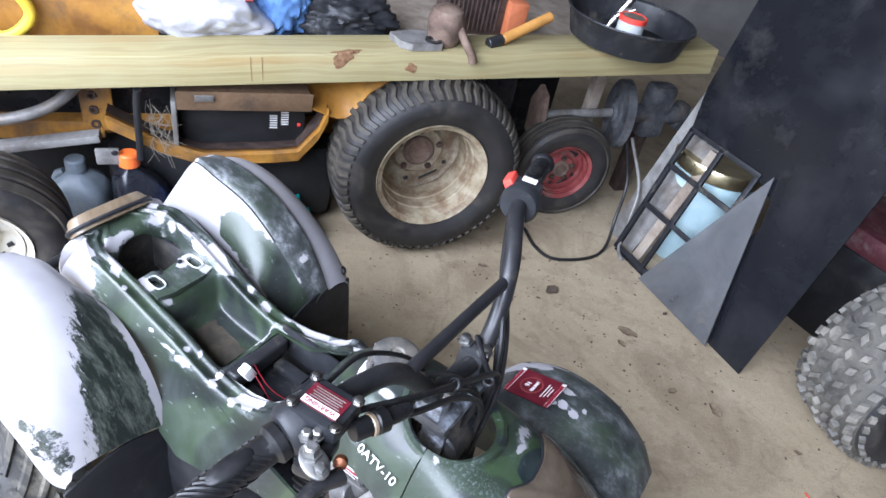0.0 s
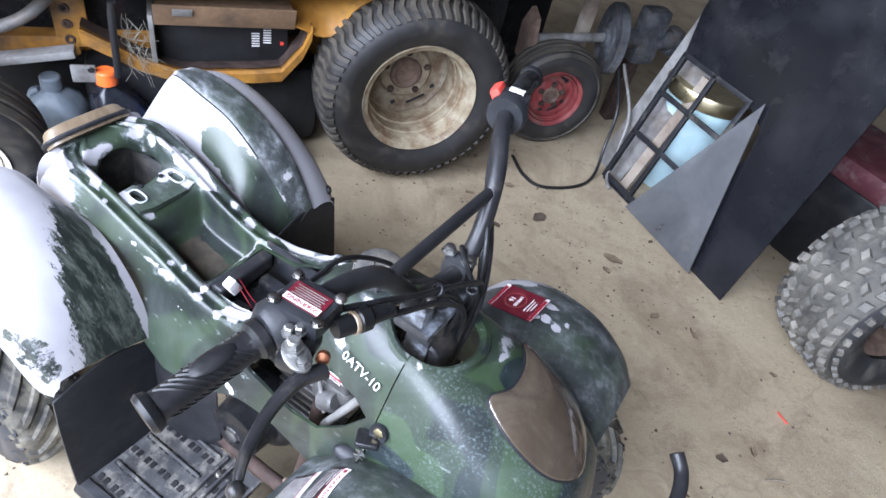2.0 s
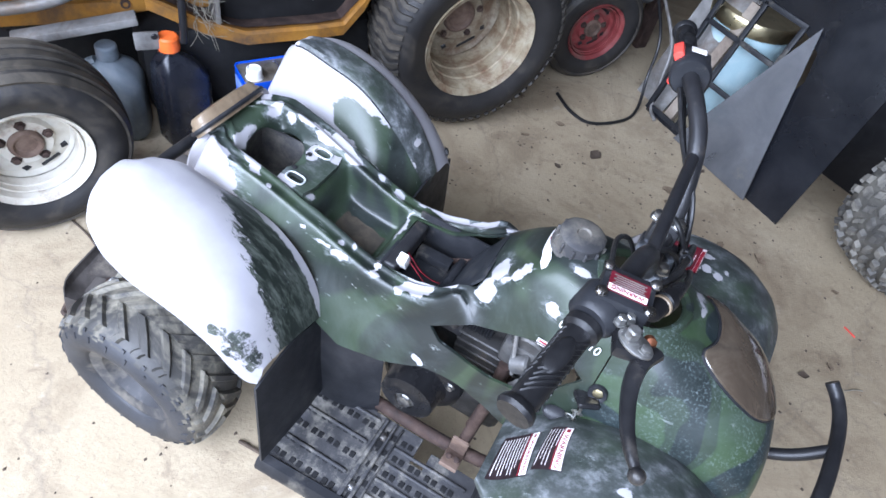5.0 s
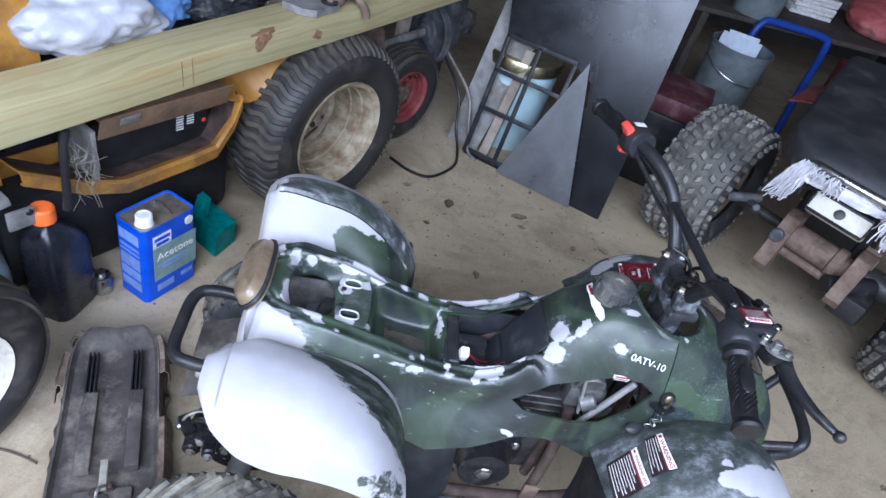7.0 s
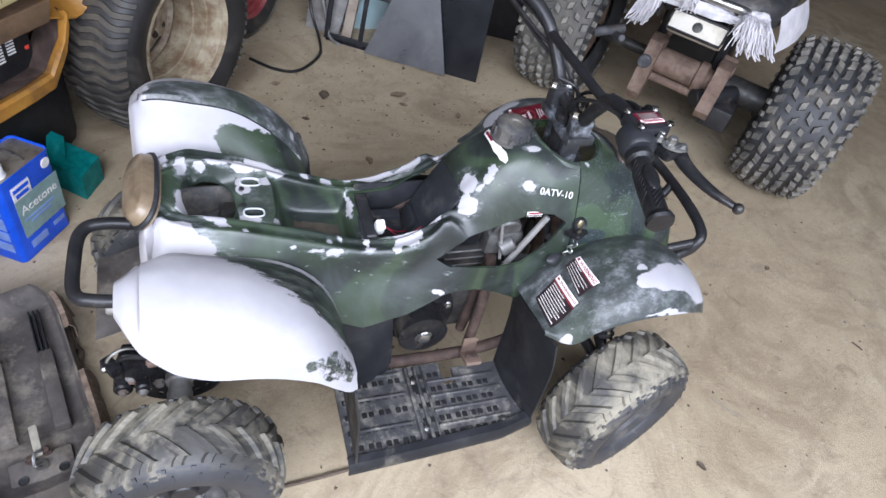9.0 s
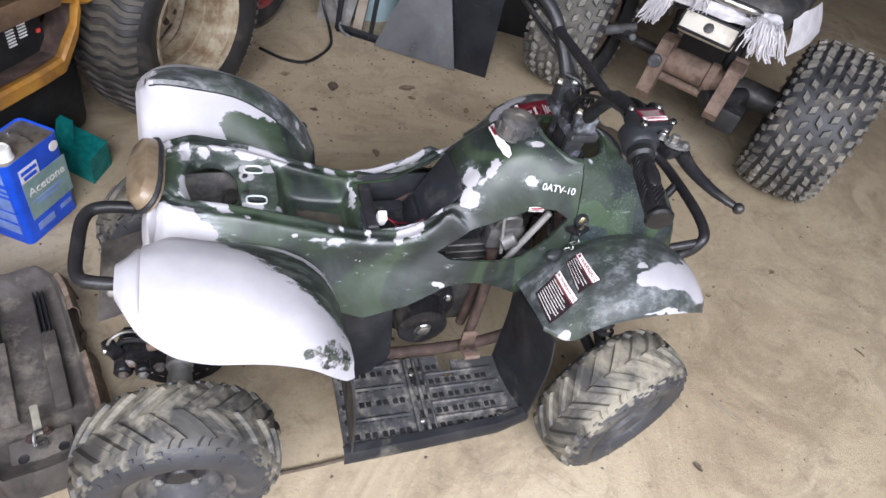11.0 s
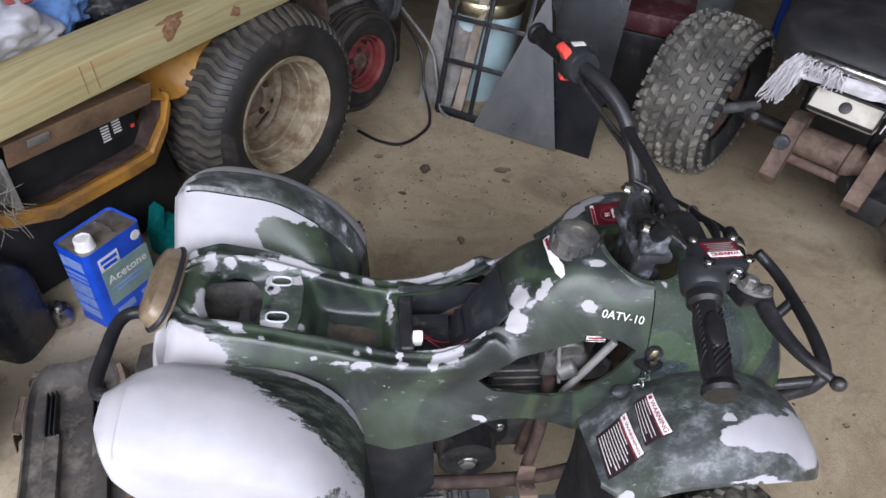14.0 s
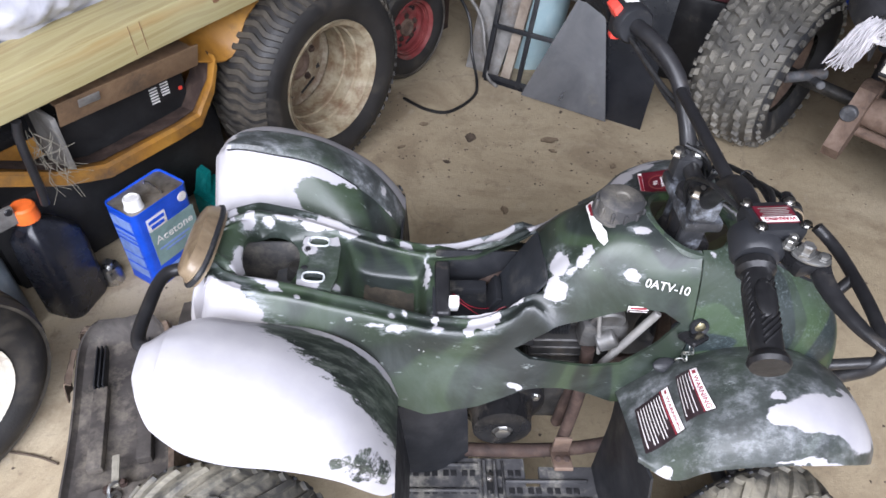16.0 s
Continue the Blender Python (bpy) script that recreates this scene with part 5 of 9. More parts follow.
thicken(bm, 0.004)
part("rear_splash_guard", bm, TRAY_PLASTIC, quad, "grey brown plastic splash guard")

# brown patch on the floor of the well under the seat
bm = bmesh.new()
rng = random.Random(8)
patch_rows = []
for i in range(9):
    x = -0.272 + 0.0095 * i
    w = 0.041 - 0.02 * abs(i - 5) / 5
    patch_rows.append([V(x, (w + rng.uniform(-0.004, 0.003)) * k / 4 - 0.004, along(x, FLOOR) + 0.0022 - 0.0003 * abs(k)) for k in range(-4, 5)])
loft(bm, patch_rows)
part("brown_patch", bm, worn("rough_brown_patch", (0.06, 0.05, 0.037), dark=(0.03, 0.028, 0.022), light=(0.1, 0.08, 0.058), scale=30, rough=(0.85, 0.95), bump=0.5), quad, "brown patch on the floor of the well")

# frame, engine, axles
bm = bmesh.new()
for s in (-1, 1):
    tube(bm, [(-0.47, s * 0.075, 0.4), (-0.3, s * 0.075, 0.42), (-0.15, s * 0.07, 0.4), (0.05, s * 0.05, 0.52), (0.15, s * 0.02, 0.6)], 0.011)
    tube(bm, [(-0.3, s * 0.06, 0.4), (-0.25, s * 0.08, 0.25), (-0.2, s * 0.1, 0.19), (0.1, s * 0.1, 0.185), (0.25, s * 0.06, 0.24), (0.2, s * 0.03, 0.5)], 0.012)
    rod(bm, (0.06, s * 0.06, 0.2), (0.08, s * 0.05, 0.44), 0.01)
part("frame", bm, RUST, quad, "rust brown tube frame")
bm = bmesh.new()
rod(bm, (0.088, -0.085, 0.41), (0.142, -0.085, 0.535), 0.006)
rod(bm, (0.062, -0.078, 0.53), (0.082, -0.078, 0.43), 0.003)
part("side_stay", bm, GREY_METAL, quad, "grey stay behind the side opening")
bm = bmesh.new()
box(bm, (0.0, 0.01, 0.27), (0.2, 0.13, 0.14), bevel=0.025, seg=3)
box(bm, (0.05, 0.0, 0.37), (0.09, 0.1, 0.12), bevel=0.015)
box(bm, (0.06, 0.0, 0.47), (0.08, 0.09, 0.05), bevel=0.015)
engine = part("engine", bm, DARK_ENGINE, quad, "oily dark cast metal engine")
for k in range(7):
    bm = bmesh.new()
    box(bm, (0.045, 0.0, 0.33 + 0.018 * k), (0.125, 0.125, 0.005), bevel=0.002, seg=1)
    part("cooling_fin", bm, DARK_ENGINE, engine)
bm = bmesh.new()
lathe(bm, [(0, 0.04), (0.014, 0.042), (0.018, 0.056), (0.036, 0.056), (0.047, 0.05), (0.05, 0.02), (0.054, 0.012), (0.066, 0.008), (0.074, 0.0), (0.076, -0.03), (0, -0.03)], axis_frame((-0.05, -0.072, 0.284), (0, -1, 0)), 40)
part("flywheel_cover", bm, GLOSS_BLACK, engine, "round black engine side cover")
bolts("cover_nut", [(-0.05, -0.122, 0.282)], (0, -1, 0), 0.013, 0.008, STEEL, engine, "steel cover nut")
bolts("cover_bolt", [(-0.05 + 0.062 * math.cos(2.1 * a + 0.5), -0.08, 0.285 + 0.062 * math.sin(2.1 * a + 0.5)) for a in range(3)], (0, -1, 0), 0.006, 0.006, STEEL, engine, "steel cover bolt")
bm = bmesh.new()
for k in range(14):
    lathe(bm, [(0.016, 0), (0.021, 0.002), (0.016, 0.004)], Matrix.Translation((-0.03 + 0.0045 * k, -0.052, 0.475)) @ Matrix.Rotation(radians(90), 4, "Y"), 14)
part("intake_hose", bm, BLACK_PLASTIC, engine, "ribbed black intake hose")
bm = bmesh.new()
box(bm, (0.085, -0.05, 0.46), (0.07, 0.045, 0.05), bevel=0.01)
rod(bm, (0.085, -0.07, 0.49), (0.085, -0.02, 0.5), 0.026)
rod(bm, (0.075, -0.076, 0.455), (0.1, -0.076, 0.47), 0.016)
rod(bm, (-0.045, -0.07, 0.462), (-0.015, -0.066, 0.466), 0.006)
rod(bm, (-0.025, -0.07, 0.455), (-0.025, -0.07, 0.478), 0.007)
part("carburettor", bm, ENGINE_METAL, engine, "grey carburettor")
bm = bmesh.new()
tube(bm, [(0.062, -0.1, 0.2), (0.066, -0.096, 0.27), (0.07, -0.085, 0.36), (0.068, -0.07, 0.43)], 0.0105)
part("upright_stay", bm, RUST, quad, "rusty brown upright stay")
bm = bmesh.new()
box(bm, (0.06, -0.128, 0.198), (0.032, 0.05, 0.008), Matrix.Rotation(radians(-20), 4, "X"), 0.002)
box(bm, (0.06, -0.112, 0.215), (0.03, 0.006, 0.045), bevel=0.002)
foot = part("rail_bracket", bm, RUSTY_BROWN, quad, "rusty bracket with bolt holes")
bolts("bracket_nut", [(0.053, -0.132, 0.203), (0.068, -0.132, 0.203)], (0, -0.3, 1), 0.005, 0.004, RUST, foot)
bm = bmesh.new()
tube(bm, [(0.1, 0.03, 0.34), (0.11, 0.05, 0.28), (0.06, 0.075, 0.235), (-0.06, 0.085, 0.23), (-0.16, 0.09, 0.235)], 0.016)
part("exhaust_pipe", bm, DARK_ENGINE, quad, "rusty exhaust pipe")
bm = bmesh.new()
rod(bm, (-0.48, -0.25, 0.163), (-0.48, 0.26, 0.163), 0.013)
lathe(bm, [(0.0, 0.0), (0.02, 0.0), (0.024, 0.006), (0.024, 0.02), (0.019, 0.024), (0.019, 0.04), (0.022, 0.044), (0.022, 0.066), (0.017, 0.07), (0.017, 0.084), (0.0, 0.084)], axis_frame((-0.48, -0.05, 0.163), (0, -1, 0)), 24)
rod(bm, (-0.48, -0.02, 0.163), (-0.48, 0.12, 0.163), 0.035)
tube(bm, [(-0.48, 0.03, 0.17), (-0.36, 0.04, 0.2), (-0.22, 0.05, 0.22)], 0.018, flat=1.6)
part("rear_axle", bm, GREY_METAL, quad, "greasy grey rear axle with stepped hub")
bm = bmesh.new()
sprocket = axis_frame((-0.48, -0.055, 0.163), (0, -1, 0))
for k in range(36):
    for r0, r1 in ((0.024, 0.06), (0.06, 0.069), (0.069, 0.082)):
        if r0 == 0.06 and k % 2:
            continue
        a, b = 2 * math.pi * k / 36, 2 * math.pi * (k + 1) / 36
        bm.faces.new([bm.verts.new(sprocket @ V(q * math.cos(c), q * math.sin(c), 0)) for q, c in ((r0, a), (r1, a), (r1, b), (r0, b))])
bmesh.ops.remove_doubles(bm, verts=bm.verts, dist=1e-5)
thicken(bm, 0.005)
brake = part("brake_disc", bm, BLACK_METAL, quad, "greasy black rear brake disc with a ring of holes")
bolts("disc_bolt", [sprocket @ V(0.036 * math.cos(a), 0.036 * math.sin(a), 0.003) for a in (0.3, 1.87, 3.44, 5.01)], (0, -1, 0), 0.008, 0.008, GREY_METAL, brake, "dirty grey disc bolt")
bm = bmesh.new()
box(bm, (-0.55, -0.07, 0.235), (0.045, 0.05, 0.06), Matrix.Rotation(radians(20), 4, "Y"), 0.01)
box(bm, (-0.53, -0.095, 0.26), (0.05, 0.03, 0.028), Matrix.Rotation(radians(-25), 4, "Y"), 0.008)
rod(bm, (-0.565, -0.06, 0.21), (-0.565, -0.105, 0.21), 0.016)
rod(bm, (-0.535, -0.08, 0.225), (-0.53, -0.125, 0.235), 0.012)
box(bm, (-0.575, -0.09, 0.265), (0.02, 0.035, 0.022), Matrix.Rotation(radians(35), 4, "Z"), 0.005)
caliper = part("brake_caliper", bm, GLOSS_BLACK, quad, "greasy black rear brake caliper")
bm = bmesh.new()
box(bm, (-0.54, -0.1, 0.235), (0.028, 0.012, 0.02), Matrix.Rotation(radians(15), 4, "Y"), 0.004)
rod(bm, (-0.52, -0.1, 0.275), (-0.5, -0.1, 0.28), 0.009)
part("caliper_bracket", bm, RUSTY_BROWN, caliper, "brown rusty caliper bracket")
bolts("caliper_bolt", [(-0.565, -0.106, 0.21), (-0.53, -0.127, 0.235), (-0.548, -0.106, 0.25)], (0, -1, 0), 0.006, 0.006, GREY_METAL, caliper, "worn bright caliper bolt")
bm = bmesh.new()
tube(bm, [(-0.585, -0.09, 0.262), (-0.575, -0.085, 0.285), (-0.555, -0.08, 0.296), (-0.53, -0.085, 0.3)], 0.0032, 6)
bmesh.ops.create_uvsphere(bm, u_segments=8, v_segments=6, radius=0.007, matrix=Matrix.Translation((-0.586, -0.09, 0.26)))
part("brake_line", bm, STEEL, caliper, "bright steel brake line with banjo end")
bm = bmesh.new()
tube(bm, [(-0.45, -0.1, 0.29), (-0.5, -0.11, 0.305), (-0.545, -0.1, 0.3), (-0.565, -0.085, 0.27), (-0.55, -0.07, 0.25)], 0.0045, 8)
part("brake_hose", bm, CABLE, quad, "black rear brake hose")
bm = bmesh.new()
box(bm, (-0.44, -0.05, 0.26), (0.07, 0.06, 0.05), bevel=0.012)
rod(bm, (-0.42, -0.07, 0.2), (-0.41, -0.07, 0.4), 0.018)
part("rear_shock", bm, DARK_ENGINE, quad, "oily dark rear shock absorber")
for s in (-1, 1):
    bm = bmesh.new()
    rod(bm, (0.31, s * 0.05, 0.22), (0.33, s * 0.2, 0.19), 0.012)
    rod(bm, (0.37, s * 0.05, 0.22), (0.34, s * 0.2, 0.19), 0.01)
    rod(bm, (0.33, s * 0.2, 0.13), (0.325, s * 0.2, 0.25), 0.016)
    part("front_arm", bm, BLACK_METAL, quad, "black front suspension arm")
    bm = bmesh.new()
    rod(bm, (0.335, s * 0.17, 0.22), (0.3, s * 0.11, 0.42), 0.009)
    for k in range(9):
        f = k / 9
        lathe(bm, [(0.014, 0), (0.02, 0.005), (0.014, 0.01)], axis_frame((0.335 - 0.03 * f, s * (0.165 - 0.05 * f), 0.24 + 0.16 * f), (-0.035, -s * 0.06, 0.2)), 14)
    part("front_shock", bm, BLACK_METAL, quad, "black front shock absorber")


def quad_wheel(at, steer, side):
    d = V(-math.sin(radians(steer)) * side, math.cos(radians(steer)) * side, 0)
    m = axis_frame(at, d)
    R, W, r = 0.157, 0.14, 0.084
    hub = bmesh.new()
    lathe(hub, [(0, 0.034), (0.02, 0.034), (0.022, 0.032), (0.024, 0.026), (0.04, 0.024), (0.04, -0.02), (0, -0.02)], m, 20)
    w = part("wheel", hub, BLACK_METAL, quad, "quad bike wheel with muddy chevron tyre")
    rim_b = bmesh.new()
    lathe(rim_b, [(0.03, 0.018), (0.05, 0.018), (0.058, 0.025), (0.066, 0.046), (0.08, 0.053), (0.089, 0.056), (0.09, 0.05), (0.078, 0.044), (0.072, 0.0), (0.078, -0.045), (0.088, -0.055)], m, 40)
    part("rim", rim_b, DUST_SHEEN_PLASTIC, w, "dusty black steel rim")
    bolts("wheel_nut", [m @ V(0.04 * math.cos(k * math.pi / 2 + 0.5), 0.04 * math.sin(k * math.pi / 2 + 0.5), 0.021) for k in range(4)], d, 0.007, 0.008, GREY_METAL, w)
    t = Tyre(m, R, W, r, True)
    tb = bmesh.new()
    t.carcass(tb, 72)
    n = 22
    rng = random.Random(5)
    back = m.inverted()
    for f in tb.faces:
        c = back @ f.calc_center_median()
        if math.hypot(c.x, c.y) > R - 0.23 * (R - r) + 0.006 * rng.uniform(-1, 1):
            f.material_index = 1
    for k in range(n):
        for s in (-1, 1):
            th = 2 * math.pi * (k + (0.3 if s > 0 else 0)) / n
            t.block(tb, th + side * 0.2, s * 0.58, 0.03, 0.09, 0.002)
            t.block(tb, th + side * 0.12, s * 0.47, 0.05, 0.05, 0.003)
    first = len(tb.faces)
    for k in range(n):
        for s in (-1, 1):
            th = 2 * math.pi * (k + (0.3 if s > 0 else 0)) / n + rng.uniform(-0.012, 0.012)
            path = [(th + side * (0.02 + 0.3 * u), s * (0.01 + 0.33 * u)) for u in (0, 0.25, 0.5, 0.75, 1)]
            t.lug(tb, path, 0.024 + rng.uniform(-0.003, 0.003), 0.007 + rng.uniform(-0.0015, 0.001), 0.5)
            t.lug(tb, [(th + side * 0.29, s * 0.33), (th + side * 0.26, s * 0.38), (th + side * 0.25, s * 0.43)], 0.022, 0.006, 0.5)
    two_tone("tyre", tb, first, TYRE_MUDDY, LUG_MUDDY, w, "black tyre with chevron lugs caked in dried mud")
    return w


quad_wheel((-0.478, -0.252, 0.163), 0, -1)
quad_wheel((-0.478, 0.268, 0.163), 0, 1)
quad_wheel((0.338, -0.258, 0.163), 16, -1)
quad_wheel((0.338, 0.272, 0.163), 16, 1)

# handlebar, controls, cap, stickers, bumper, headlight
bm = bmesh.new()
rod(bm, (0.185, 0, 0.5), (0.165, 0, 0.69), 0.02)
rod(bm, (0.178, -0.03, 0.6), (0.178, 0.03, 0.6), 0.03)
part("steering_column", bm, BLACK_METAL, quad, "black steering column")
bm = bmesh.new()
BAR = [(0.105, -0.335, 0.773), (0.117, -0.27, 0.783), (0.132, -0.2, 0.8), (0.146, -0.12, 0.79), (0.158, -0.07, 0.74), (0.163, -0.045, 0.705), (0.166, 0.0, 0.7), (0.17, 0.045, 0.7), (0.166, 0.082, 0.735), (0.15, 0.122, 0.782), (0.126, 0.163, 0.806), (0.107, 0.205, 0.81), (0.09, 0.27, 0.805), (0.072, 0.345, 0.795)]
tube(bm, BAR, 0.011, 14, 5)
handlebar = part("handlebar", bm, BLACK_METAL, quad, "black steel handlebar with crossbar")
bm = bmesh.new()
rod(bm, (0.152, -0.1, 0.774), (0.154, 0.11, 0.77), 0.0075)
part("crossbar", bm, BLACK_METAL, handlebar)
bm = bmesh.new()
for s in (-1, 1):
    box(bm, (0.166, s * 0.042, 0.693), (0.036, 0.026, 0.036), bevel=0.007)
box(bm, (0.17, 0, 0.668), (0.05, 0.112, 0.016), bevel=0.005)
for s in (-1, 1):
    box(bm, (0.172, s * 0.028, 0.63), (0.034, 0.012, 0.07), bevel=0.004)
clamp = part("bar_clamp", bm, CHIPPED_BLACK, quad, "black bar clamp with chipped paint")
bolts("clamp_bolt", [(0.164 + dx, s * 0.042, 0.712) for s in (-1, 1) for dx in (-0.014, 0.014)], (0, 0, 1), 0.007, 0.009, STEEL, clamp, "steel clamp bolt")


def grip(a, b):
    a, b = Vector(a), Vector(b)
    d = (b - a).normalized()
    L = (b - a).length
    m = axis_frame(a, d)
    bm = bmesh.new()
    lathe(bm, [(0, 0), (0.018, 0), (0.018, 0.008), (0.0138, 0.012), (0.0138, L - 0.012), (0.0165, L - 0.01), (0.018, L - 0.004), (0.016, L), (0, L)], m, 24)
    for k in range(9):
        for side_a in (0.4, 2.5, 4.6):
            pts = []
            for i in range(6):
                f = i / 5
                th = side_a + 1.7 * f
                h = 0.016 + (L - 0.058) * k / 8 + 0.026 * f
                pts.append(m @ V(0.0138 * math.cos(th), 0.0138 * math.sin(th), h))
            tube(bm, pts, 0.0014, 5, 0)
    b2 = bmesh.new()
    bmesh.ops.create_uvsphere(b2, u_segments=16, v_segments=10, radius=1, matrix=m @ Matrix.Translation((0.0, 0.0125, L * 0.42)) @ Matrix.Diagonal((0.01, 0.0045, 0.022, 1)))
    join(bm, b2)
    return part("grip", bm, RUBBER_GRIP, handlebar, "black rubber grip with diagonal ribs")


grip((0.122, -0.236, 0.788), (0.102, -0.342, 0.772))
grip((0.092, 0.255, 0.806), (0.068, 0.365, 0.793))

# left switch box
bm = bmesh.new()
ml = axis_frame((0.106, 0.205, 0.81), (-0.022, 0.11, -0.006))
lathe(bm, [(0, 0), (0.024, 0), (0.027, 0.004), (0.027, 0.018), (0.0, 0.018)], ml, 24)
box(bm, (0.1, 0.232, 0.808), (0.042, 0.034, 0.046), Matrix.Rotation(radians(12), 4, "Z"), 0.008)
switch = part("switch_box", bm, BLACK_PLASTIC, handlebar, "black handlebar switch box")
bm = bmesh.new()
box(bm, (0.082, 0.23, 0.82), (0.014, 0.028, 0.03), Matrix.Rotation(radians(12), 4, "Z") @ Matrix.Rotation(radians(-35), 4, "Y"), 0.004)
box(bm, (0.09, 0.236, 0.783), (0.02, 0.018, 0.01), bevel=0.004)
part("red_switch", bm, RED_PLASTIC, switch, "red stop switch")
bm = bmesh.new()
box(bm, (0.1, 0.238, 0.8335), (0.02, 0.012, 0.001), Matrix.Rotation(radians(12), 4, "Z"), 0.0)
part("switch_label", bm, LABEL_WHITE, switch, "small white label")

# right side: throttle, brake reservoir, lever
bm = bmesh.new()
mr = axis_frame((0.13, -0.2, 0.798), (-0.02, -0.09, -0.012))
lathe(bm, [(0, 0), (0.02, 0), (0.024, 0.004), (0.024, 0.03), (0.019, 0.036), (0, 0.036)], mr, 22)
box(bm, (0.14, -0.204, 0.812), (0.05, 0.042, 0.022), Matrix.Rotation(radians(5), 4, "Z"), 0.006)
reservoir = part("brake_reservoir", bm, BLACK_PLASTIC, handlebar, "black throttle housing with warning sticker")
RES = Matrix.Translation((0.14, -0.204, 0.8236)) @ Matrix.Rotation(radians(185), 4, "Z")
bm = bmesh.new()
box(bm, RES @ V(0, 0, 0), (0.037, 0.023, 0.0012), Matrix.Rotation(radians(185), 4, "Z"), 0.0)
sticker = part("warning_sticker", bm, LABEL_MAROON, reservoir, "dark red warning sticker")
bm = bmesh.new()
box(bm, RES @ V(0, 0.0075, 0.0008), (0.0355, 0.0065, 0.001), Matrix.Rotation(radians(185), 4, "Z"), 0.0)
part("sticker_band", bm, LABEL_WHITE, reservoir, "white band")
for k in range(5):
    bm = bmesh.new()
    box(bm, RES @ V(0, 0.0018 - 0.0025 * k, 0.0008), (0.03 - 0.004 * (k % 2), 0.0006, 0.001), Matrix.Rotation(radians(185), 4, "Z"), 0.0)
    part("print_line", bm, GREY_METAL, reservoir, "worn grey print")
letters("sticker_word", "WARNING", RES @ Matrix.Translation((0, 0.0075, 0.0015)), 0.0064, LABEL_RED, reservoir, align="CENTER")
bolts("housing_screw", [RES @ V(dx, dy, 0.0) for dx, dy in ((0.022, 0.0165), (-0.022, -0.0165), (0.022, -0.0165), (-0.022, 0.0165))], (0, 0, 1), 0.004, 0.004, STEEL, reservoir)
bm = bmesh.new()
box(bm, (0.158, -0.232, 0.797), (0.026, 0.042, 0.016), Matrix.Rotation(radians(15), 4, "Z"), 0.006)
tube(bm, [(0.185, -0.231, 0.793), (0.177, -0.25, 0.794), (0.176, -0.269, 0.793), (0.179, -0.29, 0.792), (0.186, -0.313, 0.791), (0.194, -0.33, 0.791), (0.203, -0.343, 0.79)], [0.0105, 0.0045], 10, 6, flat=0.7)
lever = part("brake_lever", bm, GLOSS_BLACK, handlebar, "glossy black brake lever with ball end")
bm = bmesh.new()
bmesh.ops.create_uvsphere(bm, u_segments=14, v_segments=10, radius=0.0072, matrix=Matrix.Translation((0.204, -0.345, 0.79)))
part("lever_ball", bm, GLOSS_BLACK, lever)
bm = bmesh.new()
lathe(bm, [(0, 0.003), (0.0095, 0.003), (0.011, 0.002), (0.011, 0.0), (0, 0)], Matrix.Translation((0.165, -0.243, 0.806)) @ Matrix.Rotation(radians(-22), 4, "Z") @ Matrix.Diagonal((1.6, 1, 1, 1)), 28)
pivot = part("pivot_plate", bm, ZINC, lever, "dull zinc plated oval pivot plate")
bolts("pivot_bolt", [(0.159, -0.2405, 0.809)], (0, 0, 1), 0.0065, 0.01, ZINC, pivot, "zinc pivot bolt")
bolts("pivot_screw", [(0.174, -0.2465, 0.809)], (0, 0, 1), 0.0045, 0.004, ZINC, pivot)
bolts("housing_bolt", [(0.146, -0.232, 0.809), (0.152, -0.226, 0.809)], (0, 0, 1), 0.0045, 0.008, ZINC, reservoir, "small dull bolt")

# cables
CABLES = [
    [(0.1, 0.2, 0.795), (0.138, 0.13, 0.762), (0.178, 0.075, 0.735), (0.2, 0.045, 0.67), (0.2, 0.03, 0.57)],
    [(0.105, 0.215, 0.79), (0.143, 0.14, 0.75), (0.186, 0.082, 0.71), (0.206, 0.05, 0.65), (0.205, 0.02, 0.56)],
    [(0.108, 0.21, 0.797), (0.148, 0.125, 0.772), (0.18, 0.07, 0.715), (0.197, 0.05, 0.66), (0.19, 0.035, 0.57)],
    [(0.15, -0.19, 0.802), (0.178, -0.13, 0.79), (0.19, -0.07, 0.758), (0.197, -0.02, 0.715), (0.202, 0.02, 0.65), (0.2, 0.03, 0.57)],
    [(0.172, -0.19, 0.8), (0.192, -0.13, 0.784), (0.2, -0.07, 0.752), (0.207, -0.015, 0.7), (0.205, 0.012, 0.64), (0.2, 0.02, 0.56)],
    [(0.12, -0.18, 0.808), (0.114, -0.12, 0.792), (0.125, -0.06, 0.75), (0.14, -0.03, 0.71), (0.16, -0.02, 0.66), (0.18, -0.02, 0.57)],
    [(0.165, -0.17, 0.797), (0.184, -0.1, 0.774), (0.196, -0.03, 0.742), (0.204, 0.035, 0.7), (0.2, 0.05, 0.64), (0.195, 0.04, 0.56)],
    [(0.15, -0.05, 0.73), (0.175, -0.02, 0.725), (0.198, 0.0, 0.69), (0.192, 0.0, 0.63), (0.175, -0.01, 0.57)],
    [(0.16, 0.05, 0.722), (0.182, 0.03, 0.717), (0.2, 0.03, 0.68), (0.19, 0.015, 0.62), (0.17, 0.0, 0.56)],
]
for k, c in enumerate(CABLES):
    bm = bmesh.new()
    tube(bm, c, 0.0034 if k != 5 else 0.0028, 8)
    part("control_cable", bm, CABLE, handlebar)
bm = bmesh.new()
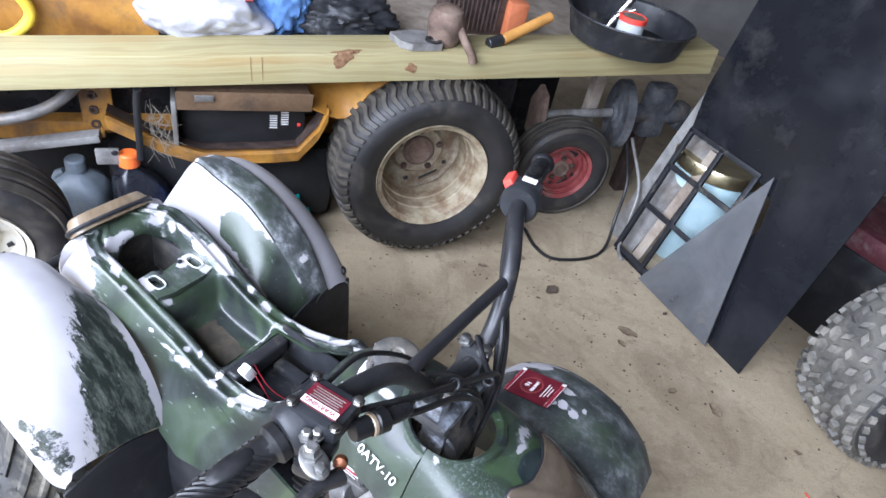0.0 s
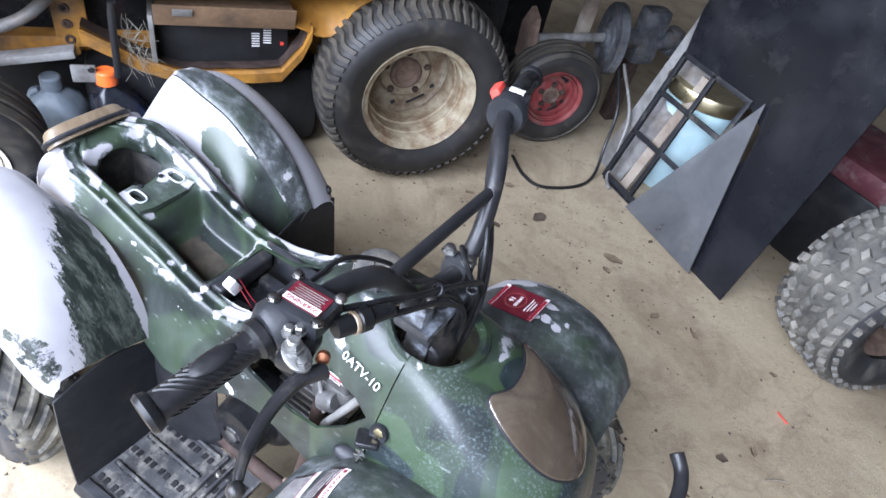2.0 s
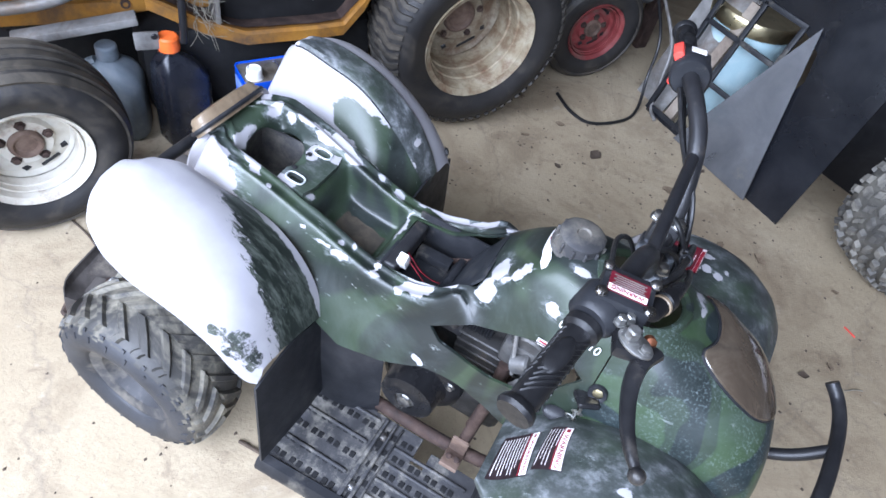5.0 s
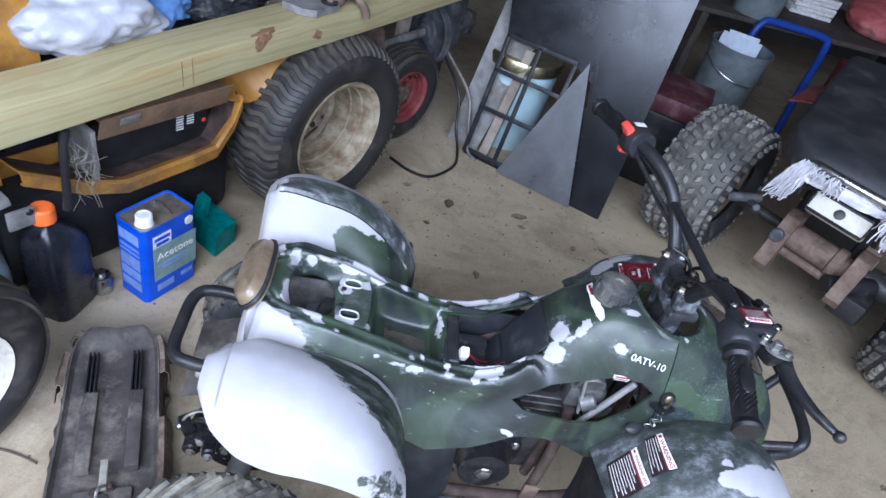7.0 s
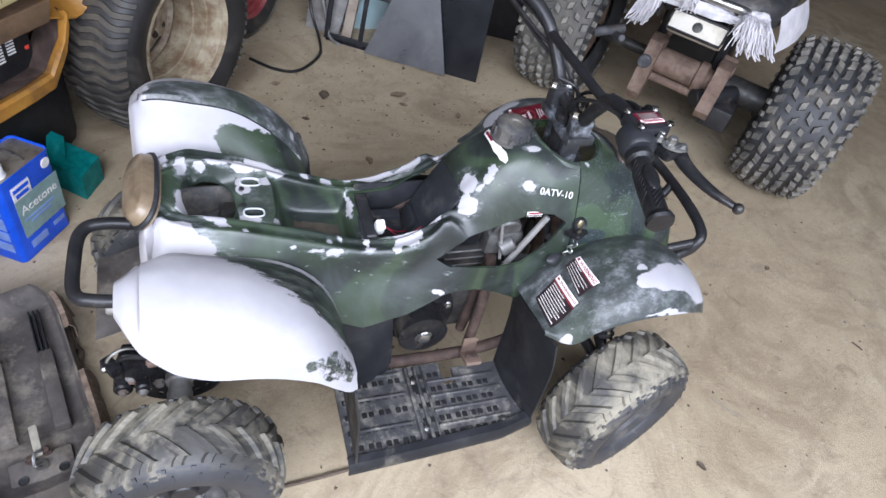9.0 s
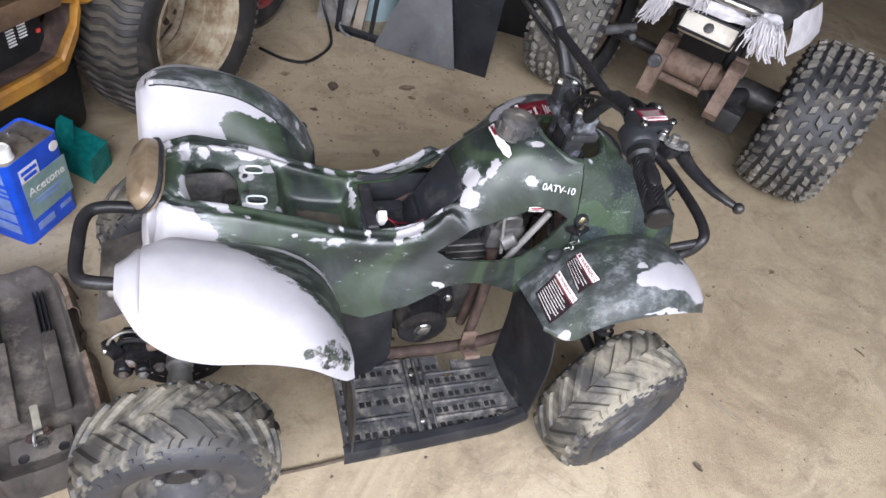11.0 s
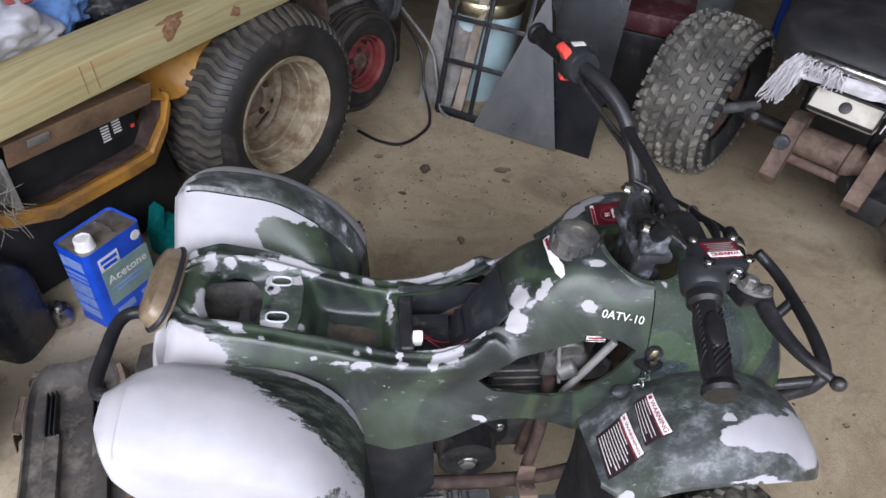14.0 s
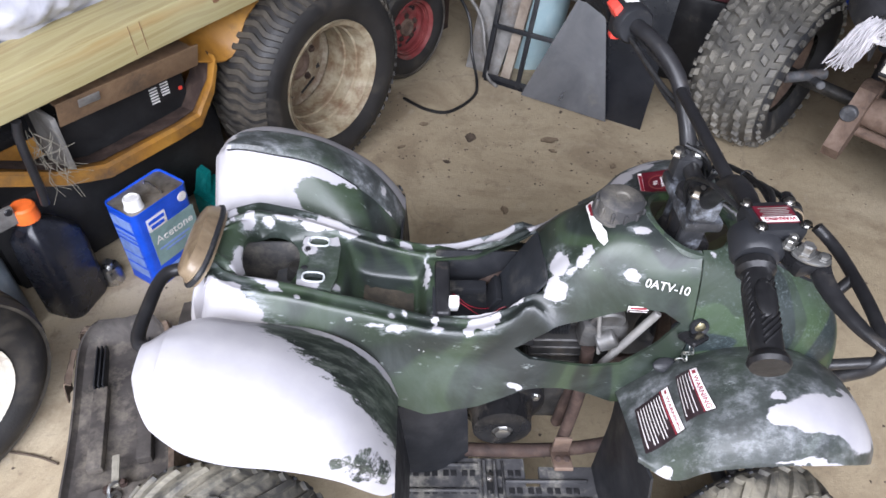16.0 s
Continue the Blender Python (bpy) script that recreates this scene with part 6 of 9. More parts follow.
lathe(bm, [(0, 0), (0.0085, 0.0), (0.0095, 0.003), (0.0095, 0.022), (0.0115, 0.024), (0.0115, 0.034), (0.008, 0.037), (0.008, 0.05), (0.006, 0.062), (0, 0.062)], axis_frame((0.168, -0.2, 0.803), (0.02, 0.06, -0.008)), 18)
adjuster = part("cable_adjuster", bm, GLOSS_BLACK, handlebar, "black throttle cable adjuster")
bm = bmesh.new()
lathe(bm, [(0.0098, 0), (0.0108, 0.001), (0.0108, 0.004), (0.0098, 0.005)], axis_frame((0.1735, -0.1845, 0.801), (0.02, 0.06, -0.008)), 18)
part("adjuster_ring", bm, LENS_BROWN, adjuster, "tan ring")
bm = bmesh.new()
lathe(bm, [(0, 0), (0.006, 0.0), (0.006, 0.006), (0.003, 0.008), (0, 0.008)], axis_frame((0.176, -0.222, 0.795), (0.02, -0.04, 0.02)), 14)
part("adjuster_nut", bm, worn("copper_nut", (0.2, 0.075, 0.035), rough=(0.35, 0.55), metal=0.6), adjuster, "copper coloured nut")
for at, d in (((0.19, -0.06, 0.757), (0.3, 0.6, -0.5)), ((0.2, 0.02, 0.7), (0.1, 0.3, -0.9))):
    bm = bmesh.new()
    lathe(bm, [(0.0055, 0), (0.0072, 0.001), (0.0072, 0.006), (0.0055, 0.007)], axis_frame(at, d), 16)
    part("cable_tie", bm, BLACK_PLASTIC, handlebar, "black tie round the cables")

# fuel cap: the greyer plastic paints in the sheen of its glossy top
bm = bmesh.new()
mc = axis_frame((0.08, 0.008, 0.635), (0.02, 0, 1))
lathe(bm, [(0, 0.028), (0.008, 0.028), (0.01, 0.03), (0.026, 0.03), (0.031, 0.026), (0.032, 0.006), (0.036, 0.004), (0.036, 0.0), (0, 0)], mc, 32)
cap = part("fuel_cap", bm, DUST_SHEEN_PLASTIC, quad, "black fuel cap, its grey sheen put into the colour")
for k in range(12):
    a = 2 * math.pi * k / 12
    bm = bmesh.new()
    box(bm, mc @ V(0.0315 * math.cos(a), 0.0315 * math.sin(a), 0.014), (0.004, 0.006, 0.018), Matrix.Rotation(a, 4, "Z"), 0.001, 1)
    part("cap_ridge", bm, DUST_SHEEN_PLASTIC, cap)


def plate(name, m, w, h, material, parent, label=""):
    bm = bmesh.new()
    box(bm, m @ V(0, 0, 0), (w, h, 0.0012), m.to_3x3(), 0.0)
    return part(name, bm, material, parent, label)


def surface_matrix(at, normal, along):
    z = Vector(normal).normalized()
    x = Vector(along)
    x = (x - z * x.dot(z)).normalized()
    return Matrix.Translation(at) @ Matrix((x, z.cross(x), z)).transposed().to_4x4()


letters("model_lettering", "0ATV-10", surface_matrix((0.106, -0.0873, 0.598), (-0.02, -0.88, 0.46), (1, -0.08, -0.17)), 0.0168, WHITE_PLASTIC, quad, label="white model lettering")
m = surface_matrix((0.105, -0.0975, 0.556), (0.0, -0.92, 0.38), (1, -0.1, 0.0))
s1 = plate("small_sticker", m, 0.028, 0.009, LABEL_WHITE, quad, "small red and white sticker")
plate("sticker_band", m @ Matrix.Translation((0, 0.0018, 0.0008)), 0.022, 0.0026, LABEL_RED, s1)
plate("sticker_print", m @ Matrix.Translation((0, -0.0026, 0.0008)), 0.0275, 0.0034, LABEL_BLACK, s1)
plate("print_line", m @ Matrix.Translation((0, -0.0026, 0.0014)), 0.024, 0.0007, LABEL_WHITE, s1)

# two warning stickers lying on the curved front mudguard
skin = bmesh.new()
skin.from_mesh(front_guard.data)
GUARD_TREE = BVHTree.FromBMesh(skin)
skin.free()


def draped(name, corners, flat, faces, lift, material, parent, label=""):
    """Flat shapes, given as (u, v) points of a patch with these four corners, laid on the mudguard."""
    c = [Vector(p) for p in corners]
    up = (c[3] - c[0]).cross(c[1] - c[0]).normalized()
    up = up if up.z > 0 else -up
    bm = bmesh.new()
    vs = []
    for u, v in flat:
        p = c[0].lerp(c[3], u).lerp(c[1].lerp(c[2], u), v)
        at = GUARD_TREE.ray_cast(p + up * 0.04, -up)[0] or p
        vs.append(bm.verts.new(at + up * lift))
    for f in faces:
        bm.faces.new([vs[k] for k in f])
    return part(name, bm, material, parent, label)


def patch(name, corners, u0, u1, v0, v1, lift, material, parent, label="", nu=12, nv=8):
    flat = [(u0 + (u1 - u0) * i / nu, v0 + (v1 - v0) * j / nv) for i in range(nu + 1) for j in range(nv + 1)]
    faces = [(i * (nv + 1) + j, (i + 1) * (nv + 1) + j, (i + 1) * (nv + 1) + j + 1, i * (nv + 1) + j + 1) for i in range(nu) for j in range(nv)]
    return draped(name, corners, flat, faces, lift, material, parent, label)


def draped_word(text, corners, u0, u1, v0, v1, lift, material, parent):
    ob = letters("word", text, Matrix.Identity(4), 1.0, material, parent, depth=0.0, bold=0.022)
    xs, ys = [v.co.x for v in ob.data.vertices], [v.co.y for v in ob.data.vertices]
    flat = [(u0 + (u1 - u0) * (v.co.x - min(xs)) / (max(xs) - min(xs)), v0 + (v1 - v0) * (v.co.y - min(ys)) / (max(ys) - min(ys))) for v in ob.data.vertices]
    faces = [tuple(p.vertices) for p in ob.data.polygons]
    bpy.data.objects.remove(ob)
    return draped("sticker_word", corners, flat, faces, lift, material, parent)


for corners, lines in ((((0.163, -0.155, 0.484), (0.181, -0.151, 0.507), (0.193, -0.219, 0.507), (0.159, -0.222, 0.48)), 5), (((0.121, -0.172, 0.423), (0.154, -0.162, 0.473), (0.157, -0.23, 0.477), (0.125, -0.239, 0.422)), 9)):
    st = patch("warning_sticker", corners, 0, 1, 0, 1, 0.0006, LABEL_BLACK, quad, "black sticker with a red and white warning band")
    w0 = 0.7 if lines == 5 else 0.8
    patch("sticker_band", corners, 0.02, 0.98, w0, 0.98, 0.001, LABEL_WHITE, st, "white warning band")
    patch("sticker_edge", corners, 0.02, 0.98, w0 - 0.05, w0 - 0.015, 0.001, LABEL_RED, st, "thin red line")
    draped_word("WARNING", corners, 0.2, 0.95, w0 + 0.06, 0.93, 0.0014, LABEL_RED, st)
    patch("sticker_symbol", corners, 0.06, 0.15, w0 + 0.07, 0.92, 0.0014, LABEL_RED, st, "red warning symbol", 2, 2)
    for k in range(lines):
        v = 0.07 + (w0 - 0.17) * k / (lines - 1)
        patch("print_line", corners, 0.08, 0.92 - 0.13 * (k % 3 == 1) - 0.3 * (k == lines - 1), v, v + (0.024 if lines == 5 else 0.02), 0.001, LABEL_WHITE, st, "", 10, 1)
# age sticker on the left mudguard
m = surface_matrix((0.219, 0.194, 0.5445), (-0.3, -0.01, 0.95), (-0.1, -1, 0.0))
st = plate("age_sticker", m, 0.058, 0.076, LABEL_MAROON, quad, "dark red age limit sticker")
for y in (-0.0345, 0.0345):
    plate("sticker_border", m @ Matrix.Translation((0, y, 0.0007)), 0.056, 0.006, LABEL_WHITE, st, "white edged end strip")
    plate("sticker_band", m @ Matrix.Translation((0.003, y, 0.0013)), 0.05, 0.005, LABEL_RED, st, "red end strip")
bm = bmesh.new()
lathe(bm, [(0.0155, 0), (0.0175, 0), (0.0175, 0.0004), (0.0155, 0.0004)], m @ Matrix.Translation((0, -0.006, 0.001)), 28, True)
part("sticker_ring", bm, RED_PAINT, st, "red ring")
letters("sticker_word", "UNDER", m @ Matrix.Translation((0, -0.001, 0.001)), 0.007, LABEL_WHITE, st, align="CENTER")
letters("sticker_number", "16", m @ Matrix.Translation((0, -0.012, 0.001)), 0.0115, LABEL_WHITE, st, align="CENTER")
for k in range(3):
    plate("print_line", m @ Matrix.Translation((0, 0.017 + 0.0045 * k, 0.001)), 0.03 - 0.006 * k, 0.0012, LABEL_WHITE, st)
# torn sticker by the cap
skin = bmesh.new()
skin.from_mesh(body.data)
BODY_TREE = BVHTree.FromBMesh(skin)
skin.free()


def torn_patch(name, rows, lift, material, parent, label=""):
    """A scrap of film lying on the body cover: rows of (x, y, half width)."""
    bm = bmesh.new()
    grid = []
    for x, y, w in rows:
        row = []
        for k in range(-2, 3):
            hit = BODY_TREE.ray_cast(V(x + 0.45 * w * k / 2 - 0.06, y + 0.15 * w * k / 2, 0.72), V(0.5, 0, -0.6))
            row.append(hit[0] + hit[1] * lift if hit[0] is not None else V(x, y, 0.62))
        grid.append(row)
    loft(bm, grid)
    return part(name, bm, material, parent, label)


st = torn_patch("torn_sticker", [(0.03, 0.036, 0.016), (0.031, 0.024, 0.017), (0.032, 0.012, 0.016), (0.033, 0.0, 0.018), (0.034, -0.01, 0.024), (0.034, -0.02, 0.017), (0.036, -0.03, 0.021), (0.037, -0.042, 0.01)], 0.0012, LABEL_WHITE, quad, "torn white warning sticker")
torn_patch("sticker_band", [(0.03 + 0.0003 * k, 0.032 - 0.0045 * k, 0.005 + 0.003 * (k % 2)) for k in range(7)], 0.002, LABEL_RED, st, "torn red print")

# bolts of the side panel, ignition key
bm = bmesh.new()
lathe(bm, [(0.006, -0.006), (0.007, 0.0), (0.012, 0.002), (0.013, 0.0), (0.013, -0.004)], axis_frame((0.19, -0.1145, 0.54), (0, -0.92, 0.3)), 20)
washer = part("panel_washer", bm, BLACK_PLASTIC, quad, "black plastic panel washer")
bm = bmesh.new()
bolt(bm, (0.19, -0.111, 0.541), (0, -0.92, 0.3), 0.007, 0.005)
part("panel_bolt", bm, BRASS, washer, "yellowish panel bolt")
bm = bmesh.new()
rod(bm, (0.172, -0.092, 0.515), (0.176, -0.112, 0.522), 0.0105)
lock = part("ignition_lock", bm, BLACK_PLASTIC, quad, "black ignition lock in the side opening")
bm = bmesh.new()
KEY = Matrix.Rotation(radians(28), 3, "Z") @ Matrix.Rotation(radians(-20), 3, "X")
box(bm, (0.182, -0.122, 0.529), (0.03, 0.03, 0.009), KEY, 0.0042, 3)
part("key_head", bm, GLOSS_BLACK, lock, "black plastic key head")
chain = [V(0.182, -0.132, 0.52), V(0.181, -0.131, 0.509), V(0.18, -0.129, 0.499), V(0.178, -0.128, 0.49), V(0.175, -0.127, 0.481)]
for k, (a, b) in enumerate(zip(chain, chain[1:])):
    bm = bmesh.new()
    m = axis_frame((a + b) / 2, (b - a).cross(V(1, 0, 0)) if k % 2 else (b - a).cross(V(0, 1, 0.3)))
    tube(bm, [m @ V(0.0075 * math.cos(2 * math.pi * q / 14), 0.0045 * math.sin(2 * math.pi * q / 14), 0) for q in range(14)], 0.0011, 5, 0, True)
    part("key_chain_link", bm, STEEL, lock, "bright steel chain link")
bm = bmesh.new()
bmesh.ops.create_uvsphere(bm, u_segments=18, v_segments=10, radius=1, matrix=Matrix.Translation((0.16, -0.127, 0.472)) @ Matrix.Rotation(radians(8), 4, "Z") @ Matrix.Rotation(radians(35), 4, "X") @ Matrix.Diagonal((0.02, 0.011, 0.005, 1)))
part("key_fob", bm, BLACK_PLASTIC, lock, "black oval key fob resting on the mudguard")

# headlight lens bulging out of the cowl
skin = bmesh.new()
skin.from_mesh(cowl.data)
COWL_TREE = BVHTree.FromBMesh(skin)
skin.free()
LENS = spline([V(0.3, -0.034, 0), V(0.312, 0.006, 0), V(0.306, 0.05, 0), V(0.278, 0.096, 0), V(0.3, 0.108, 0), V(0.34, 0.103, 0), V(0.376, 0.082, 0), V(0.4, 0.044, 0), V(0.408, 0.008, 0), V(0.396, -0.024, 0), V(0.372, -0.042, 0), V(0.335, -0.046, 0)], 4, True)
mid = V(0.352, 0.034, 0)
rows = []
for k in (1.0, 0.985, 0.96, 0.9, 0.8, 0.65, 0.45, 0.2):
    row = []
    for p in LENS:
        q = mid.lerp(p, k)
        hit, normal = COWL_TREE.ray_cast(V(q.x - 0.05, q.y, 0.7), V(0.3, 0, -0.95))[:2]
        hit = hit if hit is not None else V(q.x, q.y, 0.5)
        normal = normal if normal is not None else V(0, 0, 1)
        row.append(hit + normal * (0.001 if k > 0.99 else 0.004 + 0.012 * (1 - k * k)))
    rows.append(row)
bm = bmesh.new()
vs = loft(bm, rows, True)
bm.faces.new(vs[-1])
lamp_ob = part("headlight", bm, HEAD_LENS, quad, "brown tinted headlight lens", 60)
bm = bmesh.new()
tube(bm, rows[0], 0.0022, 6, 0, True)
part("lens_seal", bm, BLACK_PLASTIC, lamp_ob, "dark seal round the lens")
bm = bmesh.new()
tube(bm, [(0.52, 0.182, 0.462), (0.538, 0.166, 0.45), (0.546, 0.135, 0.446), (0.544, 0.09, 0.448), (0.53, 0.01, 0.458), (0.512, -0.06, 0.466), (0.5, -0.096, 0.462), (0.488, -0.104, 0.445), (0.474, -0.1, 0.42), (0.4, -0.085, 0.36)], 0.0105, 12)
tube(bm, [(0.541, 0.07, 0.45), (0.49, 0.05, 0.41), (0.41, 0.045, 0.36)], 0.0095, 12)
rod(bm, (0.49, -0.1, 0.448), (0.4, -0.092, 0.425), 0.0085)
part("front_bumper", bm, BLACK_METAL, quad, "worn black tube front bumper")
bm = bmesh.new()
for k in range(3):
    box(bm, (0.43 - 0.004 * k, 0, 0.375 + 0.022 * k), (0.012, 0.13, 0.008), bevel=0.003)
part("front_grille", bm, BLACK_PLASTIC, quad, "black front grille bars")

# ---- the orange garden tractor: a runs forward along it, b outward to the quad, z up ----
def T(a, b, z):
    return V(-0.42 - 0.616 * a + 0.788 * b, 0.915 - 0.788 * a - 0.616 * b, z)


T_ROT = Matrix(((-0.616, 0.788, 0), (-0.788, -0.616, 0), (0, 0, 1)))
tractor = thing("garden_tractor", T(0.5, -0.2, 0), "old orange garden tractor with rusty cream wheels", "tractor")


def tbox(bm, a, b, z, sa, sb, sz, bevel=0.004, turn=None):
    box(bm, T(a, b, z), (sa, sb, sz), T_ROT @ turn if turn else T_ROT, bevel)


def tractor_wheel(a, b, z, R, W, r, turn, deep, rim_mat, lugs, parent, label):
    d = (Matrix.Rotation(radians(turn), 3, "Z") @ V(0.788, -0.616, 0)).normalized()
    m = axis_frame(T(a, b, z), d)
    hub = bmesh.new()
    lathe(hub, [(0, -deep + 0.004), (0.03 * r / 0.16, -deep + 0.004), (0.038 * r / 0.16, -deep + 0.012), (0.044 * r / 0.16, -deep + 0.012), (0.05 * r / 0.16, -deep + 0.005), (0.05 * r / 0.16, -deep - 0.12), (0, -deep - 0.12)], m, 24)
    w = part("wheel", hub, RUSTY_BROWN, parent, label)
    disc, b2 = bmesh.new(), bmesh.new()
    lathe(disc, [(0.03, -deep), (0.075 * r / 0.16, -deep), (0.085 * r / 0.16, -deep - 0.012), (0.8 * r, -deep - 0.018), (0.845 * r, -deep - 0.004)], m, 40)
    part("wheel_disc", disc, DISC if rim_mat is CREAM else rim_mat, w, "rusty wheel disc")
    lathe(b2, [(0.84 * r, -deep), (0.84 * r, -0.6 * deep), (0.87 * r, -0.58 * deep), (0.87 * r, -0.32 * deep), (0.9 * r, -0.3 * deep), (0.9 * r, -0.03), (0.94 * r, -0.018), (0.95 * r, -0.006), (1.02 * r, -0.002), (1.05 * r, 0.004), (1.05 * r, -0.01), (0.97 * r, -0.03), (0.93 * r, -W)], m, 48)
    part("rim", b2, rim_mat, w, "chipped rusty painted rim")
    for k in range(3):
        a2 = 2 * math.pi * k / 3 + 1.0
        sb = bmesh.new()
        box(sb, m @ V(0.69 * r * math.cos(a2), 0.69 * r * math.sin(a2), -deep - 0.014), (0.008, 0.4 * r, 0.003), m.to_3x3() @ Matrix.Rotation(a2, 3, "Z"), 0.001, 1)
        part("rim_slot", sb, BLACK_METAL, w, "dark slot in the wheel disc")
    for k in range(5):
        a2 = 2 * math.pi * k / 5 + 0.75
        hb = bmesh.new()
        lathe(hb, [(0, 0.0015), (0.008, 0.0015), (0.0105, 0.0)], m @ Matrix.Translation((0.7 * r * math.cos(a2), 0.7 * r * math.sin(a2), -deep - 0.0155)) @ Matrix.Rotation(a2, 4, "Z"), 4)
        part("bolt_hole", hb, BLACK_METAL, w, "dark bolt hole")
    for k in range(5):
        a2 = 2 * math.pi * k / 5 + 0.3
        nb = bmesh.new()
        bolt(nb, m @ V(0.42 * r * math.cos(a2), 0.42 * r * math.sin(a2), -deep + 0.0), d, 0.008, 0.008)
        part("wheel_bolt", nb, RUST, w)
    t = Tyre(m @ Matrix.Translation((0, 0, -W * 0.42)), R, W, r)
    b3 = bmesh.new()
    t.carcass(b3, 80)
    part("tyre", b3, TYRE_TURF, w, "dusty black tyre with worn tread bars", 35)
    b3 = bmesh.new()
    lugs(t, b3)
    islands("tread_bar", b3, TURF_LUG, w)
    return w


def turf_lugs(t, bm):
    n = 58
    for k in range(n):
        th = 2 * math.pi * k / n
        t.lug(bm, [(th + 0.05 * abs((v * 5.5 + k % 2 * 0.1) % 2 - 1) + 0.05 * abs(v), v) for v in [-0.52 + 0.065 * i for i in range(17)]], 0.0185, 0.0065, 0.7)


def rib_lugs(t, bm):
    for v in (-0.42, -0.22, 0, 0.22, 0.42):
        n = 60
        rows = []
        for k in range(n + 1):
            th = 2 * math.pi * k / n
            rows.append([t.at(th, v - 0.07, -0.001), t.at(th, v - 0.055, 0.006), t.at(th, v + 0.055, 0.006), t.at(th, v + 0.07, -0.001)])
        loft(bm, rows)


tractor_wheel(0, 0.0, 0.288, 0.278, 0.21, 0.158, 0, 0.15, CREAM, turf_lugs, tractor, "large rear tractor wheel with a rusty cream rim")
tractor_wheel(1.105, 0.15, 0.204, 0.203, 0.18, 0.112, 12, 0.06, CREAM_PALE, rib_lugs, tractor, "small front tractor wheel with a cream rim")

# running board with its raised orange edge
bm = bmesh.new()
EDGE = [(0.295, 0.437), (0.318, 0.38), (0.37, 0.315), (0.43, 0.31), (0.615, 0.305), (0.71, 0.34), (0.83, 0.412)]
rows = []
for a, z in EDGE:
    rows.append([T(a, -0.17, z + 0.0), T(a, -0.1, z + 0.012), T(a, -0.088, z + 0.016), T(a, -0.08, z + 0.01), T(a, -0.082, z - 0.018), T(a, -0.095, z - 0.022)])
loft(bm, rows)
thicken(bm, 0.004)
board_edge = part("running_board", bm, ORANGE, tractor, "orange running board edge, scuffed", angle=35)
bm = bmesh.new()
loft(bm, [[T(a, -0.168, z + 0.0045), T(a, -0.13, z + 0.012), T(a, -0.104 + 0.006 * (k % 2), z + 0.0165)] for k, (a, z) in enumerate(EDGE)])
part("grime_strip", bm, RUST, board_edge, "dark grime lying along the running board")
bm = bmesh.new()
tbox(bm, 0.51, -0.2, 0.375, 0.33, 0.1, 0.125, 0.008)
tool = part("side_box", bm, BOX_BLACK, tractor, "black battery box with white print")
bm = bmesh.new()
for a, z, n in ((0.43, 0.385, 6), (0.4, 0.395, 7)):
    for k in range(n):
        tbox(bm, a, -0.148, z - 0.022 + 0.007 * k, 0.02, 0.002, 0.003, 0.0)
part("printed_lines", bm, LABEL_WHITE, tool, "unreadable white print")
bm = bmesh.new()
tbox(bm, 0.362, -0.147, 0.372, 0.01, 0.004, 0.009, 0.002)
part("red_mark", bm, RED_PLASTIC, tool)
bm = bmesh.new()
tbox(bm, 0.677, -0.14, 0.39, 0.012, 0.1, 0.15, 0.003)
part("side_plate", bm, GREY_METAL, tractor, "grey sheet side plate")
bm = bmesh.new()
tbox(bm, 0.86, -0.2, 0.385, 0.075, 0.008, 0.125, 0.003)
plate_ob = part("hole_plate", bm, ORANGE, tractor, "orange plate with three holes")
for z in (0.345, 0.385, 0.425):
    b2 = bmesh.new()
    lathe(b2, [(0.006, 0.006), (0.011, 0.006), (0.011, 0.0), (0, 0.0)], axis_frame(T(0.868, -0.196, z), (0.788, -0.616, 0)), 16)
    part("hole_bush", b2, RUST, plate_ob)
bm = bmesh.new()
tbox(bm, 1.1, -0.22, 0.325, 0.5, 0.05, 0.05, 0.006)
tbox(bm, 0.55, -0.3, 0.3, 0.9, 0.05, 0.06, 0.006)
part("chassis_rail", bm, ORANGE, tractor, "orange chassis rail")
bm = bmesh.new()
tbox(bm, 0.98, -0.12, 0.335, 0.26, 0.04, 0.02, 0.005, Matrix.Rotation(radians(8), 3, "Y"))
tbox(bm, 0.84, -0.1, 0.305, 0.055, 0.01, 0.045, 0.004)
part("pedal_arm", bm, GREY_METAL, tractor, "grey pedal arm")
bm = bmesh.new()
tube(bm, [T(0.75, -0.05, 0.515), T(0.756, -0.058, 0.47), T(0.76, -0.062, 0.36), T(0.763, -0.066, 0.318)], 0.0088)
part("lever", bm, BLACK_METAL, tractor, "black control lever")
bm = bmesh.new()
tube(bm, [T(1.3, -0.1, 0.42), T(1.1, -0.1, 0.4), T(0.95, -0.12, 0.43), T(0.85, -0.2, 0.5)], 0.014)
part("hydraulic_pipe", bm, GREY_METAL, tractor, "grey hydraulic pipe")
# dark body behind, hood, fender
bm = bmesh.new()
tbox(bm, 0.5, -0.36, 0.38, 1.3, 0.16, 0.3, 0.02)
tbox(bm, -0.1, -0.42, 0.33, 0.5, 0.3, 0.3, 0.03)
part("gear_housing", bm, GLOSS_BLACK, tractor, "dark greasy gear housing")
bm = bmesh.new()
tbox(bm, 0.3, -0.46, 0.55, 0.95, 0.54, 0.012, 0.004)
part("deck_plate", bm, BLACK_METAL, tractor, "dark steel deck plate")
bm = bmesh.new()
